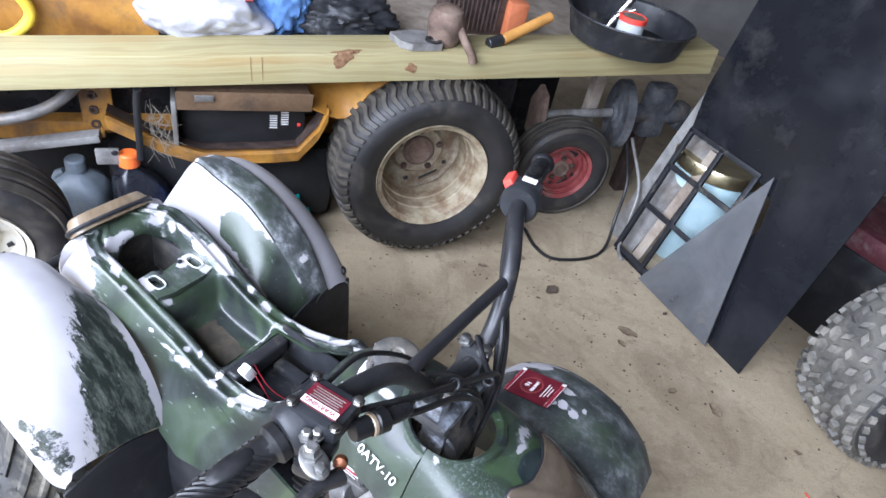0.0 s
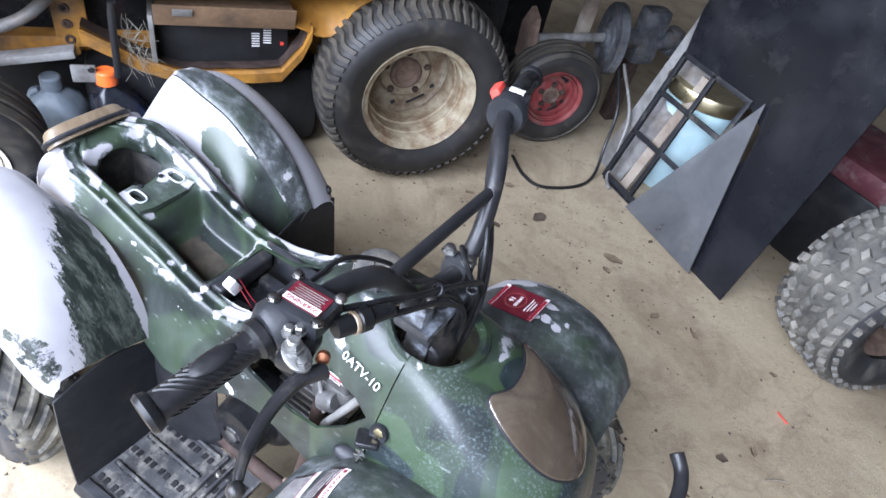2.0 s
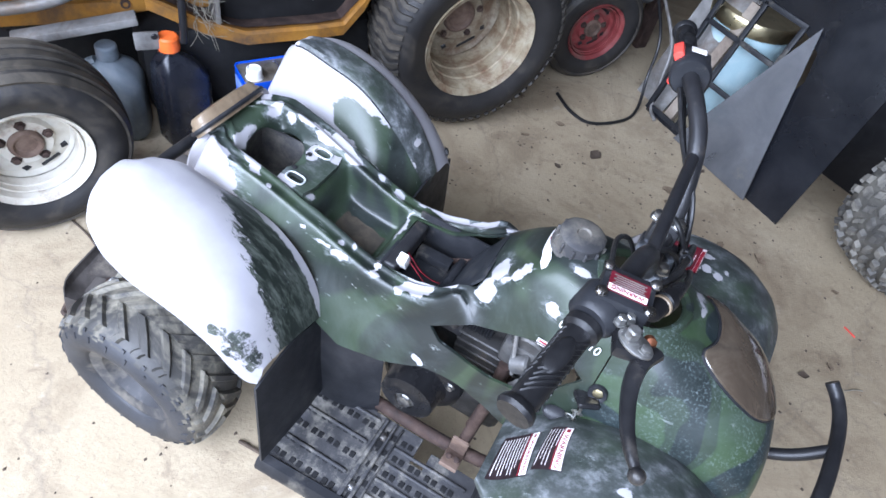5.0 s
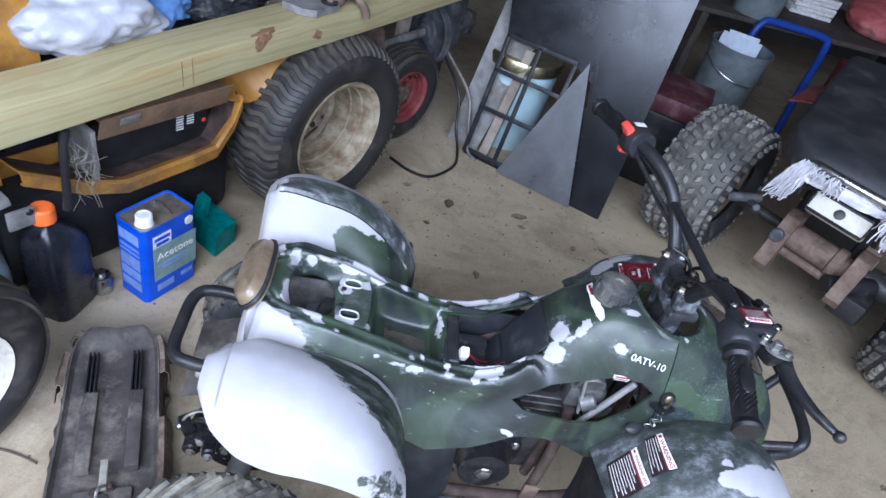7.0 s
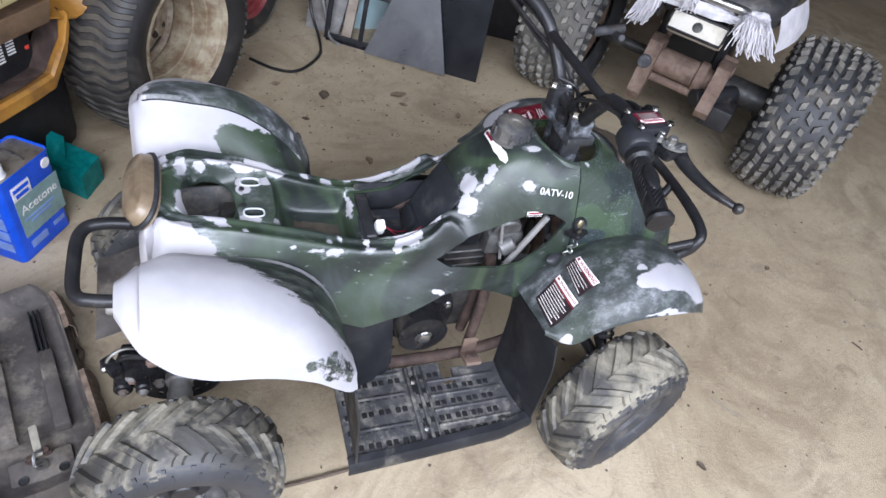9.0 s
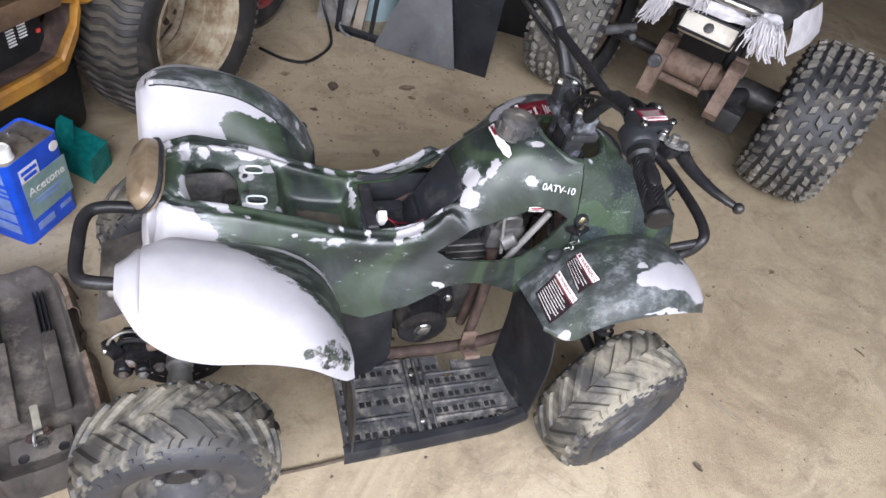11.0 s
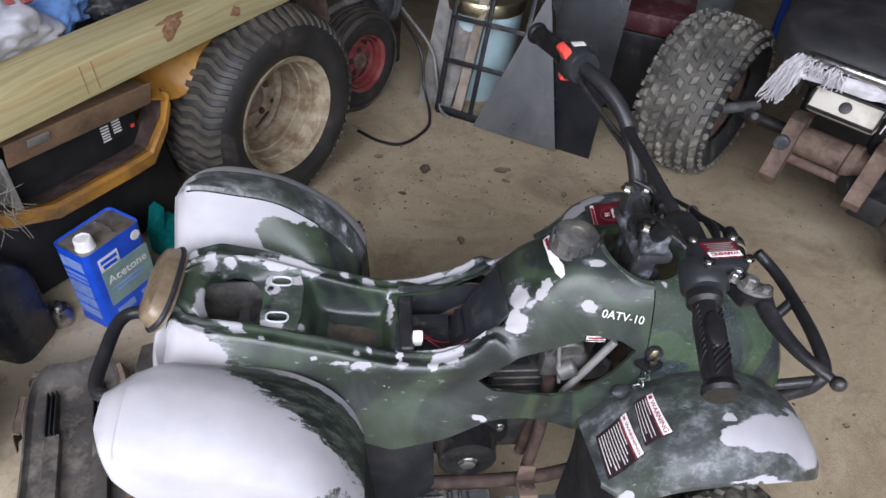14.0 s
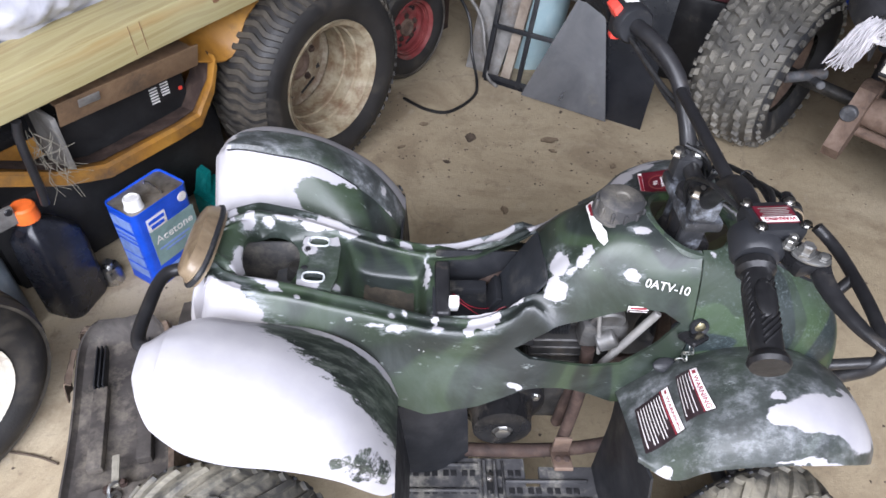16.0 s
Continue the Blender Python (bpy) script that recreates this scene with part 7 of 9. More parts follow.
rows = [[T(0.36, -0.26, 0.5), T(0.355, -0.17, 0.49), T(0.34, -0.085, 0.456)], [T(0.285, -0.26, 0.495), T(0.285, -0.17, 0.48), T(0.248, -0.085, 0.428)], [T(0.225, -0.26, 0.53), T(0.225, -0.17, 0.52), T(0.19, -0.085, 0.503)],
        [T(0.15, -0.26, 0.56), T(0.15, -0.17, 0.555), T(0.135, -0.085, 0.545)], [T(0.05, -0.26, 0.56), T(0.05, -0.2, 0.56), T(0.05, -0.165, 0.56)]]
loft(bm, fine(rows, 4, 3))
thicken(bm, 0.005)
part("wheel_fender", bm, ORANGE, tractor, "orange sheet steel rear fender")
bm = bmesh.new()
rows = [[T(a, b, z) for b, z in ((-0.22, 0.5), (-0.21, 0.62), (-0.24, 0.74), (-0.32, 0.82), (-0.5, 0.85), (-0.7, 0.82))] for a in (0.7, 0.9, 1.1, 1.35)]
loft(bm, fine(rows, 3, 4))
thicken(bm, 0.006)
part("hood", bm, ORANGE, tractor, "orange engine hood")
bm = bmesh.new()
tube(bm, [T(1.12, -0.2, 0.65), T(1.02, -0.185, 0.7), T(0.96, -0.185, 0.63), T(1.02, -0.185, 0.57), T(1.12, -0.2, 0.6)], 0.013)
tbox(bm, 1.16, -0.19, 0.64, 0.16, 0.05, 0.12, 0.03)
part("hood_bracket", bm, YELLOW, tractor, "yellow painted bracket")

# black block added under the tractor to stand in for the deep shade
bm = bmesh.new()
tbox(bm, 0.55, -0.43, 0.15, 0.62, 0.5, 0.26, 0.05)
part("under_shade_block", bm, BOX_BLACK, tractor, "black block added for the dark under the tractor")
# second black block, added to hide lit floor where it should be dark
bm = bmesh.new()
tbox(bm, 1.04, -0.5, 0.18, 0.5, 0.28, 0.3, 0.05)
part("front_shade_block", bm, BOX_BLACK, tractor, "black block added for the dark behind the jug")
bm = bmesh.new()
lathe(bm, [(0, 0.003), (0.006, 0.003), (0.0085, 0.0)], axis_frame(T(0.823, -0.0955, 0.317), (0.788, -0.616, 0)), 14)
part("pedal_hole", bm, BLACK_METAL, tractor, "dark hole in the pedal arm")

# cardboard on the box
bm = bmesh.new()
tbox(bm, 0.505, -0.2, 0.461, 0.3, 0.01, 0.055, 0.001)
cb = single("cardboard_box", bm, CARDBOARD, "flattened brown cardboard box lying on the black box", "box")
bm = bmesh.new()
tbox(bm, 0.505, -0.14, 0.49, 0.32, 0.13, 0.004, 0.001)
part("top_panel", bm, CARDBOARD, cb)
bm = bmesh.new()
tbox(bm, 0.505, -0.078, 0.474, 0.33, 0.004, 0.06, 0.001, Matrix.Rotation(radians(-18), 3, "X"))
part("front_flap", bm, CARDBOARD, cb)
bm = bmesh.new()
tbox(bm, 0.605, -0.069, 0.485, 0.045, 0.003, 0.02, 0.001, Matrix.Rotation(radians(-18), 3, "X"))
part("grey_tape", bm, GREY_METAL, cb, "grey strip of tape")

# straw hanging on the tractor
bm = bmesh.new()
rng = random.Random(5)
for k in range(30):
    a0, z0 = 0.685 + 0.05 * rng.random(), 0.36 + 0.12 * rng.random()
    tube(bm, [T(a0, -0.075, z0), T(a0 - 0.02 + 0.04 * rng.random(), -0.07, z0 - 0.03), T(a0 - 0.04 + 0.06 * rng.random(), -0.072, z0 - 0.03 - 0.05 * rng.random())], 0.00055, 4, 3)
part("dry_straw", bm, STRAW, tractor, "dry straw caught on the frame")

# ---- the beam and what lies on it ----
B0, B1 = T(1.65, -0.038, 0.472), T(-0.858, -0.046, 0.615)
beam_dir = (B1 - B0).normalized()
beam_in = V(-beam_dir.y, beam_dir.x, 0).normalized()
BEAM = Matrix.Translation(B0) @ Matrix((beam_dir, beam_in, beam_dir.cross(beam_in))).transposed().to_4x4()
beam_len = (B1 - B0).length
bm = bmesh.new()
box(bm, (beam_len / 2, 0.06, 0.038), (beam_len, 0.12, 0.076), None, 0.004)
beam = single("timber_beam", bm, LUMBER, "yellow pine timber beam with brown knots laid over the tractor", "beam")
beam.matrix_world = BEAM


def beam_at(p):
    return (Vector(p) - B0).dot(beam_dir)


ka, kb, st = beam_at(T(0.27, -0.02, 0.6)), beam_at(T(0.1, -0.02, 0.6)), beam_at(T(0.485, -0.02, 0.6))
def knot(m, rx, rz, seed):
    """A knot with an uneven outline in the face of the beam."""
    rng = random.Random(seed)
    bm = bmesh.new()
    wave = [(rng.uniform(0.05, 0.2), rng.uniform(0, 6.28)) for _ in range(4)]
    rings = []
    for q, h in ((0.25, 0.0013), (0.7, 0.0011), (0.94, 0.0006), (1.0, -0.002)):
        ring_v = []
        for k in range(36):
            a = 2 * math.pi * k / 36
            w = q * (1 + sum(c * math.sin((i + 2) * a + f) for i, (c, f) in enumerate(wave)))
            ring_v.append(bm.verts.new(m @ V(rx * w * math.cos(a), rz * w * math.sin(a), h)))
        rings.append(ring_v)
    bm.faces.new(rings[0])
    for a, b in zip(rings, rings[1:]):
        for k in range(36):
            bm.faces.new((a[k], b[k], b[(k + 1) % 36], a[(k + 1) % 36]))
    part("knot", bm, KNOT, beam, "brown knot")


FACE = Matrix.Rotation(radians(90), 4, "X")
knot(BEAM @ Matrix.Translation((kb, 0, 0.036)) @ FACE, 0.017, 0.013, 3)
knot(BEAM @ Matrix.Translation((ka - 0.008, 0, 0.062)) @ FACE @ Matrix.Rotation(radians(25), 4, "Z"), 0.034, 0.015, 6)
knot(BEAM @ Matrix.Translation((ka + 0.006, 0.012, 0.076)) @ Matrix.Rotation(radians(12), 4, "Z"), 0.036, 0.014, 9)
bm = bmesh.new()
for dx in (-0.013, 0.013):
    box(bm, BEAM @ V(st + dx, -0.0005, 0.04), (0.0012, 0.001, 0.06), BEAM.to_3x3(), 0.0)
part("tag_outline", bm, KNOT, beam, "faint stamped rectangle")


def crumple(bm, at, size, seed, amount=0.25, seg=5, freq=1.7):
    """A crumpled soft heap."""
    b = bmesh.new()
    bmesh.ops.create_icosphere(b, subdivisions=seg, radius=1)
    off = Vector((seed * 3.1, seed * 1.7, seed * 0.9))
    for v in b.verts:
        n = noise.noise(v.co * freq + off) * amount + abs(noise.noise(v.co * freq * 2.7 + off)) * amount * 0.7 + noise.noise(v.co * freq * 6 + off) * amount * 0.25
        v.co = v.co * (1 + n)
        v.co.z = max(v.co.z, -0.55)
    bmesh.ops.transform(b, matrix=Matrix.Translation(at) @ Matrix.Rotation(radians(52), 4, "Z") @ Matrix.Diagonal((*size, 1)), verts=b.verts)
    join(bm, b)


bm = bmesh.new()
crumple(bm, T(0.58, -0.27, 0.64), (0.16, 0.12, 0.1), 1.3, 0.3, 5, 1.2)
bag = single("plastic_bag", bm, BAG, "crumpled white plastic bag with red print", "bag", angle=60)
bm = bmesh.new()
for k in range(5):
    tbox(bm, 0.49 + 0.03 * (k % 3), -0.165 - 0.01 * k, 0.7 + 0.018 * (k // 2), 0.018, 0.012, 0.012, 0.002, Matrix.Rotation(radians(35), 3, "X"))
part("red_print", bm, RED_PAINT, bag, "red printed marks")
bm = bmesh.new()
crumple(bm, T(0.4, -0.3, 0.66), (0.09, 0.1, 0.12), 4.2, 0.3)
single("blue_rag", bm, BLUE_CLOTH, "crumpled blue cloth rag", "rag", angle=60)
bm = bmesh.new()
crumple(bm, T(0.24, -0.26, 0.64), (0.14, 0.09, 0.07), 7.7, 0.3)
single("black_bag", bm, BLACK_PLASTIC, "heap of dark plastic scrap", "scrap", angle=60)

# engine parts on the beam
bx = beam_at(T(0.08, -0.06, 0.6))
bm = bmesh.new()
prism(bm, [BEAM @ V(bx + x, 0.02 + y, 0.078) for x, y in ((-0.06, 0.07), (-0.045, 0.01), (-0.02, -0.012), (0.06, -0.012), (0.075, 0.02), (0.06, 0.07), (0.0, 0.085))], (0, 0, 0), (0, 0, 0.018))
cover = single("engine_cover", bm, GREY_METAL, "grey cast metal engine cover on the beam", "engine part")
b2 = bmesh.new()
lathe(b2, [(0.014, 0), (0.022, 0.002), (0.022, 0.006), (0.013, 0.006), (0.012, 0.0)], Matrix.Translation(BEAM @ V(bx + 0.04, 0.025, 0.096)), 24)
part("bore_ring", b2, BLACK_METAL, cover)
bx = beam_at(T(-0.03, -0.06, 0.6))
bm = bmesh.new()
lathe(bm, [(0, 0), (0.035, 0), (0.045, 0.02), (0.05, 0.06), (0.04, 0.09), (0.02, 0.1), (0, 0.1)], Matrix.Translation(BEAM @ V(bx - 0.03, 0.06, 0.077)), 24)
tube(bm, [BEAM @ V(bx, 0.03, 0.13), BEAM @ V(bx + 0.01, -0.006, 0.1), BEAM @ V(bx + 0.025, -0.016, 0.075), BEAM @ V(bx + 0.03, -0.018, 0.055)], 0.011)
single("carburettor_part", bm, RUSTY_BROWN, "rusty pear-shaped cast part with a pipe", "engine part")
bm = bmesh.new()
rod(bm, BEAM @ V(beam_at(T(-0.2, 0, 0)), 0.05, 0.09), BEAM @ V(beam_at(T(-0.36, 0, 0)), 0.1, 0.135), 0.014)
handle = single("hammer_handle", bm, worn("orange_wood_handle", (0.55, 0.27, 0.07), scale=20, rough=(0.4, 0.6)), "orange brown wooden tool handle", "tool handle")
b2 = bmesh.new()
rod(b2, BEAM @ V(beam_at(T(-0.155, 0, 0)), 0.04, 0.082), BEAM @ V(beam_at(T(-0.2, 0, 0)), 0.05, 0.09), 0.016)
part("collar", b2, BLACK_METAL, handle)
bm = bmesh.new()
tbox(bm, -0.15, -0.32, 0.66, 0.2, 0.06, 0.13, 0.01)
for k in range(12):
    tbox(bm, -0.07 - 0.014 * k, -0.288, 0.67, 0.005, 0.008, 0.11, 0.001)
radiator = single("radiator", bm, RUST, "rust red finned radiator block", "radiator")
bm = bmesh.new()
tbox(bm, -0.28, -0.3, 0.65, 0.06, 0.08, 0.12, 0.008)
single("red_box", bm, worn("terracotta_paint", (0.45, 0.14, 0.06), scale=18), "small terracotta red painted box", "box")
bm = bmesh.new()
tbox(bm, -0.3, -0.5, 0.59, 0.9, 0.5, 0.02, 0.004)
for a in (-0.7, 0.1):
    tbox(bm, a, -0.68, 0.29, 0.05, 0.05, 0.58, 0.004)
    tbox(bm, a, -0.36, 0.29, 0.04, 0.04, 0.58, 0.004)
bench = single("work_bench", bm, OLD_WOOD, "dark wooden bench behind the beam", "bench")
# black sheet added as a backdrop for the darkness beyond the axle
bm = bmesh.new()
tbox(bm, -0.3, -0.66, 0.3, 0.86, 0.02, 0.56, 0.004)
part("dark_backdrop", bm, BLACK_PLASTIC, bench, "black backdrop added for the darkness behind the bench")

# drain pan with jars
pan_at = BEAM @ V(beam_at(T(-0.555, -0.06, 0.6)), 0.06, 0.078)
bm = bmesh.new()
lathe(bm, [(0, 0), (0.145, 0), (0.16, 0.006), (0.178, 0.07), (0.186, 0.078), (0.184, 0.082), (0.174, 0.076), (0.155, 0.01), (0, 0.006)], Matrix.Translation(pan_at), 48)
pan = single("drain_pan", bm, BLACK_PLASTIC, "round black plastic oil drain pan holding jars", "pan")
bm = bmesh.new()
lathe(bm, [(0, 0), (0.036, 0), (0.038, 0.01), (0.038, 0.07), (0.0, 0.07)], Matrix.Translation(pan_at + V(0.02, -0.05, 0.012)), 28)
jar = single("jar", bm, PALE_PLASTIC, "small jar with a red lid in the pan", "jar")
bm = bmesh.new()
lathe(bm, [(0.032, 0.078), (0.036, 0.08), (0.04, 0.078), (0.04, 0.066), (0.038, 0.066)], Matrix.Translation(pan_at + V(0.02, -0.05, 0.012)), 28)
part("lid_rim", bm, RED_PLASTIC, jar, "red lid rim")
bm = bmesh.new()
lathe(bm, [(0, 0.0785), (0.032, 0.078)], Matrix.Translation(pan_at + V(0.02, -0.05, 0.012)), 28)
part("lid_top", bm, CAN_TOP, jar, "worn metal lid")
bm = bmesh.new()
rod(bm, pan_at + V(-0.06, 0.0, 0.02), pan_at + V(-0.02, 0.03, 0.12), 0.012)
rod(bm, pan_at + V(-0.045, 0.0, 0.06), pan_at + V(0.0, 0.02, 0.09), 0.009)
single("steel_fitting", bm, STEEL, "bright steel fitting in the pan", "fitting")

# ---- red wheel on its axle, with brake drum ----
axle = thing("wheel_axle", T(-0.55, -0.25, 0), "dusty grey axle with drum flanges and a red wheel", "axle")
tractor_wheel(-0.55, -0.17, 0.18, 0.178, 0.11, 0.098, -4, 0.03, RED_PAINT, rib_lugs, axle, "small wheel with a faded red rim")
bm = bmesh.new()
rod(bm, T(-0.46, -0.3, 0.335), T(-0.76, -0.3, 0.345), 0.016)
part("shaft", bm, GREY_METAL, axle, "grey shaft")
bm = bmesh.new()
prism(bm, [T(-0.455, -0.3 + y, 0.335 + z) for y, z in ((-0.05, -0.08), (0.03, -0.09), (0.055, -0.02), (0.03, 0.08), (-0.02, 0.1), (-0.06, 0.03))], (0, 0, 0), T(-0.47, 0, 0) - T(-0.455, 0, 0))
part("flange_plate", bm, RUSTY_BROWN, axle, "rusty flange plate")
bm = bmesh.new()
lathe(bm, [(0, 0.012), (0.03, 0.012), (0.035, 0.0), (0.05, -0.002), (0.056, -0.008), (0.1, -0.01), (0.112, -0.004), (0.12, -0.008), (0.122, -0.03), (0.0, -0.03)], axis_frame(T(-0.765, -0.3, 0.345), (-0.79, -0.612, 0)), 40)
part("brake_drum", bm, DRUM, axle, "dusty blue grey brake drum")
bm = bmesh.new()
tbox(bm, -0.93, -0.3, 0.36, 0.1, 0.07, 0.2, 0.02)
rod(bm, T(-0.83, -0.3, 0.345), T(-1.07, -0.3, 0.345), 0.035)
tbox(bm, -1.05, -0.3, 0.34, 0.04, 0.06, 0.1, 0.012)
part("hub_block", bm, DRUM, axle, "dusty grey hub casting")
for a, b, z, h in ((-0.93, -0.33, 0.13, 0.26), (-0.55, -0.3, 0.16, 0.32)):
    bm = bmesh.new()
    tbox(bm, a, b, z, 0.05, 0.05, h, 0.006)
    part("stand_leg", bm, RUST, axle, "rusty stand leg")

# ---- hanging cable with its loop on the floor ----
bm = bmesh.new()
tube(bm, [T(-0.79, -0.22, 0.3), V(-0.02, 1.55, 0.2), V(0.0, 1.5, 0.08), V(0.02, 1.42, 0.01), V(0.0, 1.32, 0.006), V(-0.085, 1.225, 0.006), V(-0.163, 1.235, 0.006), V(-0.24, 1.3, 0.006)], 0.0055, 8)
single("power_cable", bm, CABLE, "black rubber cable looping on the floor", "cable")
bm = bmesh.new()
tube(bm, [T(-0.8, -0.2, 0.3), V(0.02, 1.56, 0.2), V(0.045, 1.5, 0.1), V(0.06, 1.44, 0.02), V(0.09, 1.4, 0.006)], 0.006, 8)
single("grey_rope", bm, GREY_METAL, "frayed grey rope end hanging to the floor", "rope")

# ---- leaning panels, grille, bucket ----
P0, E1 = V(0.046, 1.451, 0.0), V(0.87, -0.494, 0)
LEAN_UP = (V(0.494, 0.87, 0) * 0.25 + V(0, 0, 0.97)).normalized()
P_N = E1.cross(LEAN_UP).normalized()


def P(u, v, w=0.0):
    """A point of the leaning panel: u along its foot, v up it, w out to the front."""
    return P0 + E1 * u + LEAN_UP * v + P_N * w


bm = bmesh.new()
prism(bm, [P(0, 0.0), P(0.587, 0.0), P(0.57, 0.47), P(0.545, 1.0), P(-0.065, 1.0), P(-0.04, 0.6), P(-0.004, 0.47)], P_N * 0.0, P_N * -0.004)
sheet = single("sheet_panel", bm, DARK_SHEET, "large dark sheet metal panel leaning, with a barred opening", "panel")
hole = bmesh.new()
prism(hole, [P(0.012, 0.025), P(0.27, 0.025), P(0.33, 0.2), P(0.37, 0.36), P(0.345, 0.44), P(0.27, 0.47), P(0.012, 0.47)], P_N * 0.1, P_N * -0.1)
cut(sheet, [hole])


def pbar(u0, v0, u1, v1, w=0.016):
    bm = bmesh.new()
    a, b = P(u0, v0), P(u1, v1)
    d = (b - a).normalized()
    m = Matrix((d, P_N.cross(d), P_N)).transposed()
    box(bm, (a + b) / 2 + P_N * 0.004, ((b - a).length, w, 0.012), m, 0.002)
    return part("grille_bar", bm, BLACK_PLASTIC, sheet)


for u in (0.003, 0.133, 0.272):
    pbar(u, 0.01, u, 0.48)
for v in (0.022, 0.197, 0.345, 0.475):
    pbar(-0.004, v, 0.28, v + 0.003)
bm = bmesh.new()
prism(bm, [P(0.16, 0.0, 0.03), P(0.472, 0.0, 0.03), P(0.318, 0.5, 0.016)], P_N * 0.0, P_N * -0.004)
single("grey_plate", bm, GREY_SHEET, "triangular smoky grey acrylic sheet leaning on the dark panel", "sheet")
bm = bmesh.new()
prism(bm, [P(-0.1, -0.0, -0.05), P(0.03, 0.0, -0.05), P(0.12, 0.64, -0.05), P(-0.07, 0.62, -0.05)], P_N * 0, P_N * -0.01)
single("grey_board", bm, GREY_METAL, "grey weathered board leaning behind the panel", "board")
bm = bmesh.new()
prism(bm, [P(0.05, 0.0, -0.03), P(0.085, 0.0, -0.03), P(0.11, 0.45, -0.03), P(0.075, 0.45, -0.03)], P_N * 0, P_N * -0.018)
single("wood_board", bm, OLD_WOOD, "weathered wooden board behind the grille", "board")
bm = bmesh.new()
bc = Matrix.Translation((0.215, 1.66, 0.0))
lathe(bm, [(0, 0.0), (0.125, 0.0), (0.13, 0.01), (0.145, 0.33), (0.15, 0.335), (0.15, 0.345), (0.142, 0.35)], bc, 40)
bucket = single("white_bucket", bm, worn("pale_cyan_plastic", (0.45, 0.62, 0.66), dark=(0.35, 0.5, 0.56), light=(0.62, 0.72, 0.74), scale=6, rough=(0.35, 0.5)), "pale blue white plastic bucket with a gold lid", "bucket")
bm = bmesh.new()
lathe(bm, [(0.152, 0.335), (0.154, 0.37), (0.148, 0.38), (0, 0.378)], bc, 40)
part("lid", bm, BRASS, bucket, "gold coloured lid")

# ---- the large quad with knobbly tyres, seen from behind ----
A2, FWD, RGT = V(1.17, 0.87, 0), V(0.743, 0.67, 0), V(0.67, -0.743, 0)
big = thing("large_quad_bike", (1.17, 0.87, 0), "large dusty quad bike with knobbly tyres and black seat", "quad bike")


def Q(x, y, z):
    """x forward, y to the right, z up."""
    return A2 + FWD * x + RGT * y + V(0, 0, z)


Q_ROT = Matrix((FWD, -RGT, V(0, 0, 1))).transposed()


def qbox(bm, x, y, z, sx, sy, sz, bevel=0.006, turn=None):
    box(bm, Q(x, y, z), (sx, sy, sz), Q_ROT @ turn if turn else Q_ROT, bevel)


def knobbly(side, y):
    m = axis_frame(Q(0, y, 0.252), RGT * side)
    hub = bmesh.new()
    lathe(hub, [(0, 0.03), (0.03, 0.03), (0.035, 0.02), (0.06, 0.01), (0.06, -0.05), (0, -0.05)], m, 24)
    w = part("wheel", hub, RUST, big, "wheel with a wide knobbly tyre")
    rb = bmesh.new()
    lathe(rb, [(0.05, -0.02), (0.09, -0.02), (0.1, 0.02), (0.118, 0.07), (0.13, 0.085), (0.13, 0.075), (0.112, 0.05), (0.11, -0.05), (0.13, -0.08)], m, 36)
    part("rim", rb, RUSTY_BROWN, w, "dull brown steel rim")
    rng = random.Random(11 + side)
    t = Tyre(m, 0.245, 0.25, 0.125)
    kb2 = bmesh.new()
    t.carcass(kb2, 72)
    back = m.inverted()
    for f in kb2.faces:
        c = back @ f.calc_center_median()
        if side < 0 and math.hypot(c.x, c.y) > 0.222:
            f.material_index = 1
    ty = part("tyre", kb2, TYRE_CLEAN, w, "wide black tyre with dusty square knobs")
    ty.data.materials.append(MUD_TREAD)
    kb2 = bmesh.new()
    n = 34
    for k in range(n):
        for r in range(7):
            th = 2 * math.pi * (k + (0.5 if r % 2 else 0)) / n
            j = [rng.uniform(-1, 1) for _ in range(4)]
            t.block(kb2, th + 0.012 * j[0], -0.45 + 0.15 * r + 0.012 * j[1], 0.104 + 0.016 * j[2], 0.094 + 0.012 * j[3], 0.014 + 0.002 * j[0], 0.02 * (1 if r % 2 else -1) + 0.008 * j[2], 0.74)
        for s in (-1, 1):
            t.block(kb2, 2 * math.pi * (k + 0.5) / n, s * 0.58, 0.09, 0.06, 0.01)
    tagged(part("tread", kb2, MUD_KNOB if side < 0 else KNOB, w, "dusty square rubber knobs", 35), kind="stuff")


knobbly(-1, -0.42)
knobbly(1, 0.42)
bm = bmesh.new()
rod(bm, Q(0, -0.36, 0.252), Q(0, 0.36, 0.252), 0.02)
rod(bm, Q(0, 0.12, 0.252), Q(0, 0.3, 0.252), 0.045)
part("axle", bm, DARK_ENGINE, big, "oily dark axle tube")
bm = bmesh.new()
for y, k in ((-0.115, 1.0), (0.115, 0.85)):
    prism(bm, [Q(-0.06, y, 0.36), Q(-0.11, y, 0.375), Q(-0.145, y, 0.36), Q(-0.19, y, 0.4 - 0.16 * k), Q(-0.205, y, 0.4 - 0.2 * k), Q(-0.185, y, 0.4 - 0.235 * k), Q(-0.15, y, 0.4 - 0.23 * k), Q(-0.1, y, 0.3), Q(-0.05, y, 0.37)], (0, 0, 0), RGT * 0.045)
    rod(bm, Q(-0.105, y - 0.004, 0.35), Q(-0.105, y + 0.05, 0.35), 0.02)
lathe(bm, [(0, 0), (0.034, 0), (0.043, 0.01), (0.043, 0.16), (0.05, 0.165), (0.05, 0.19), (0.036, 0.2), (0.036, 0.235), (0, 0.235)], axis_frame(Q(-0.1, -0.1, 0.29), RGT), 24)
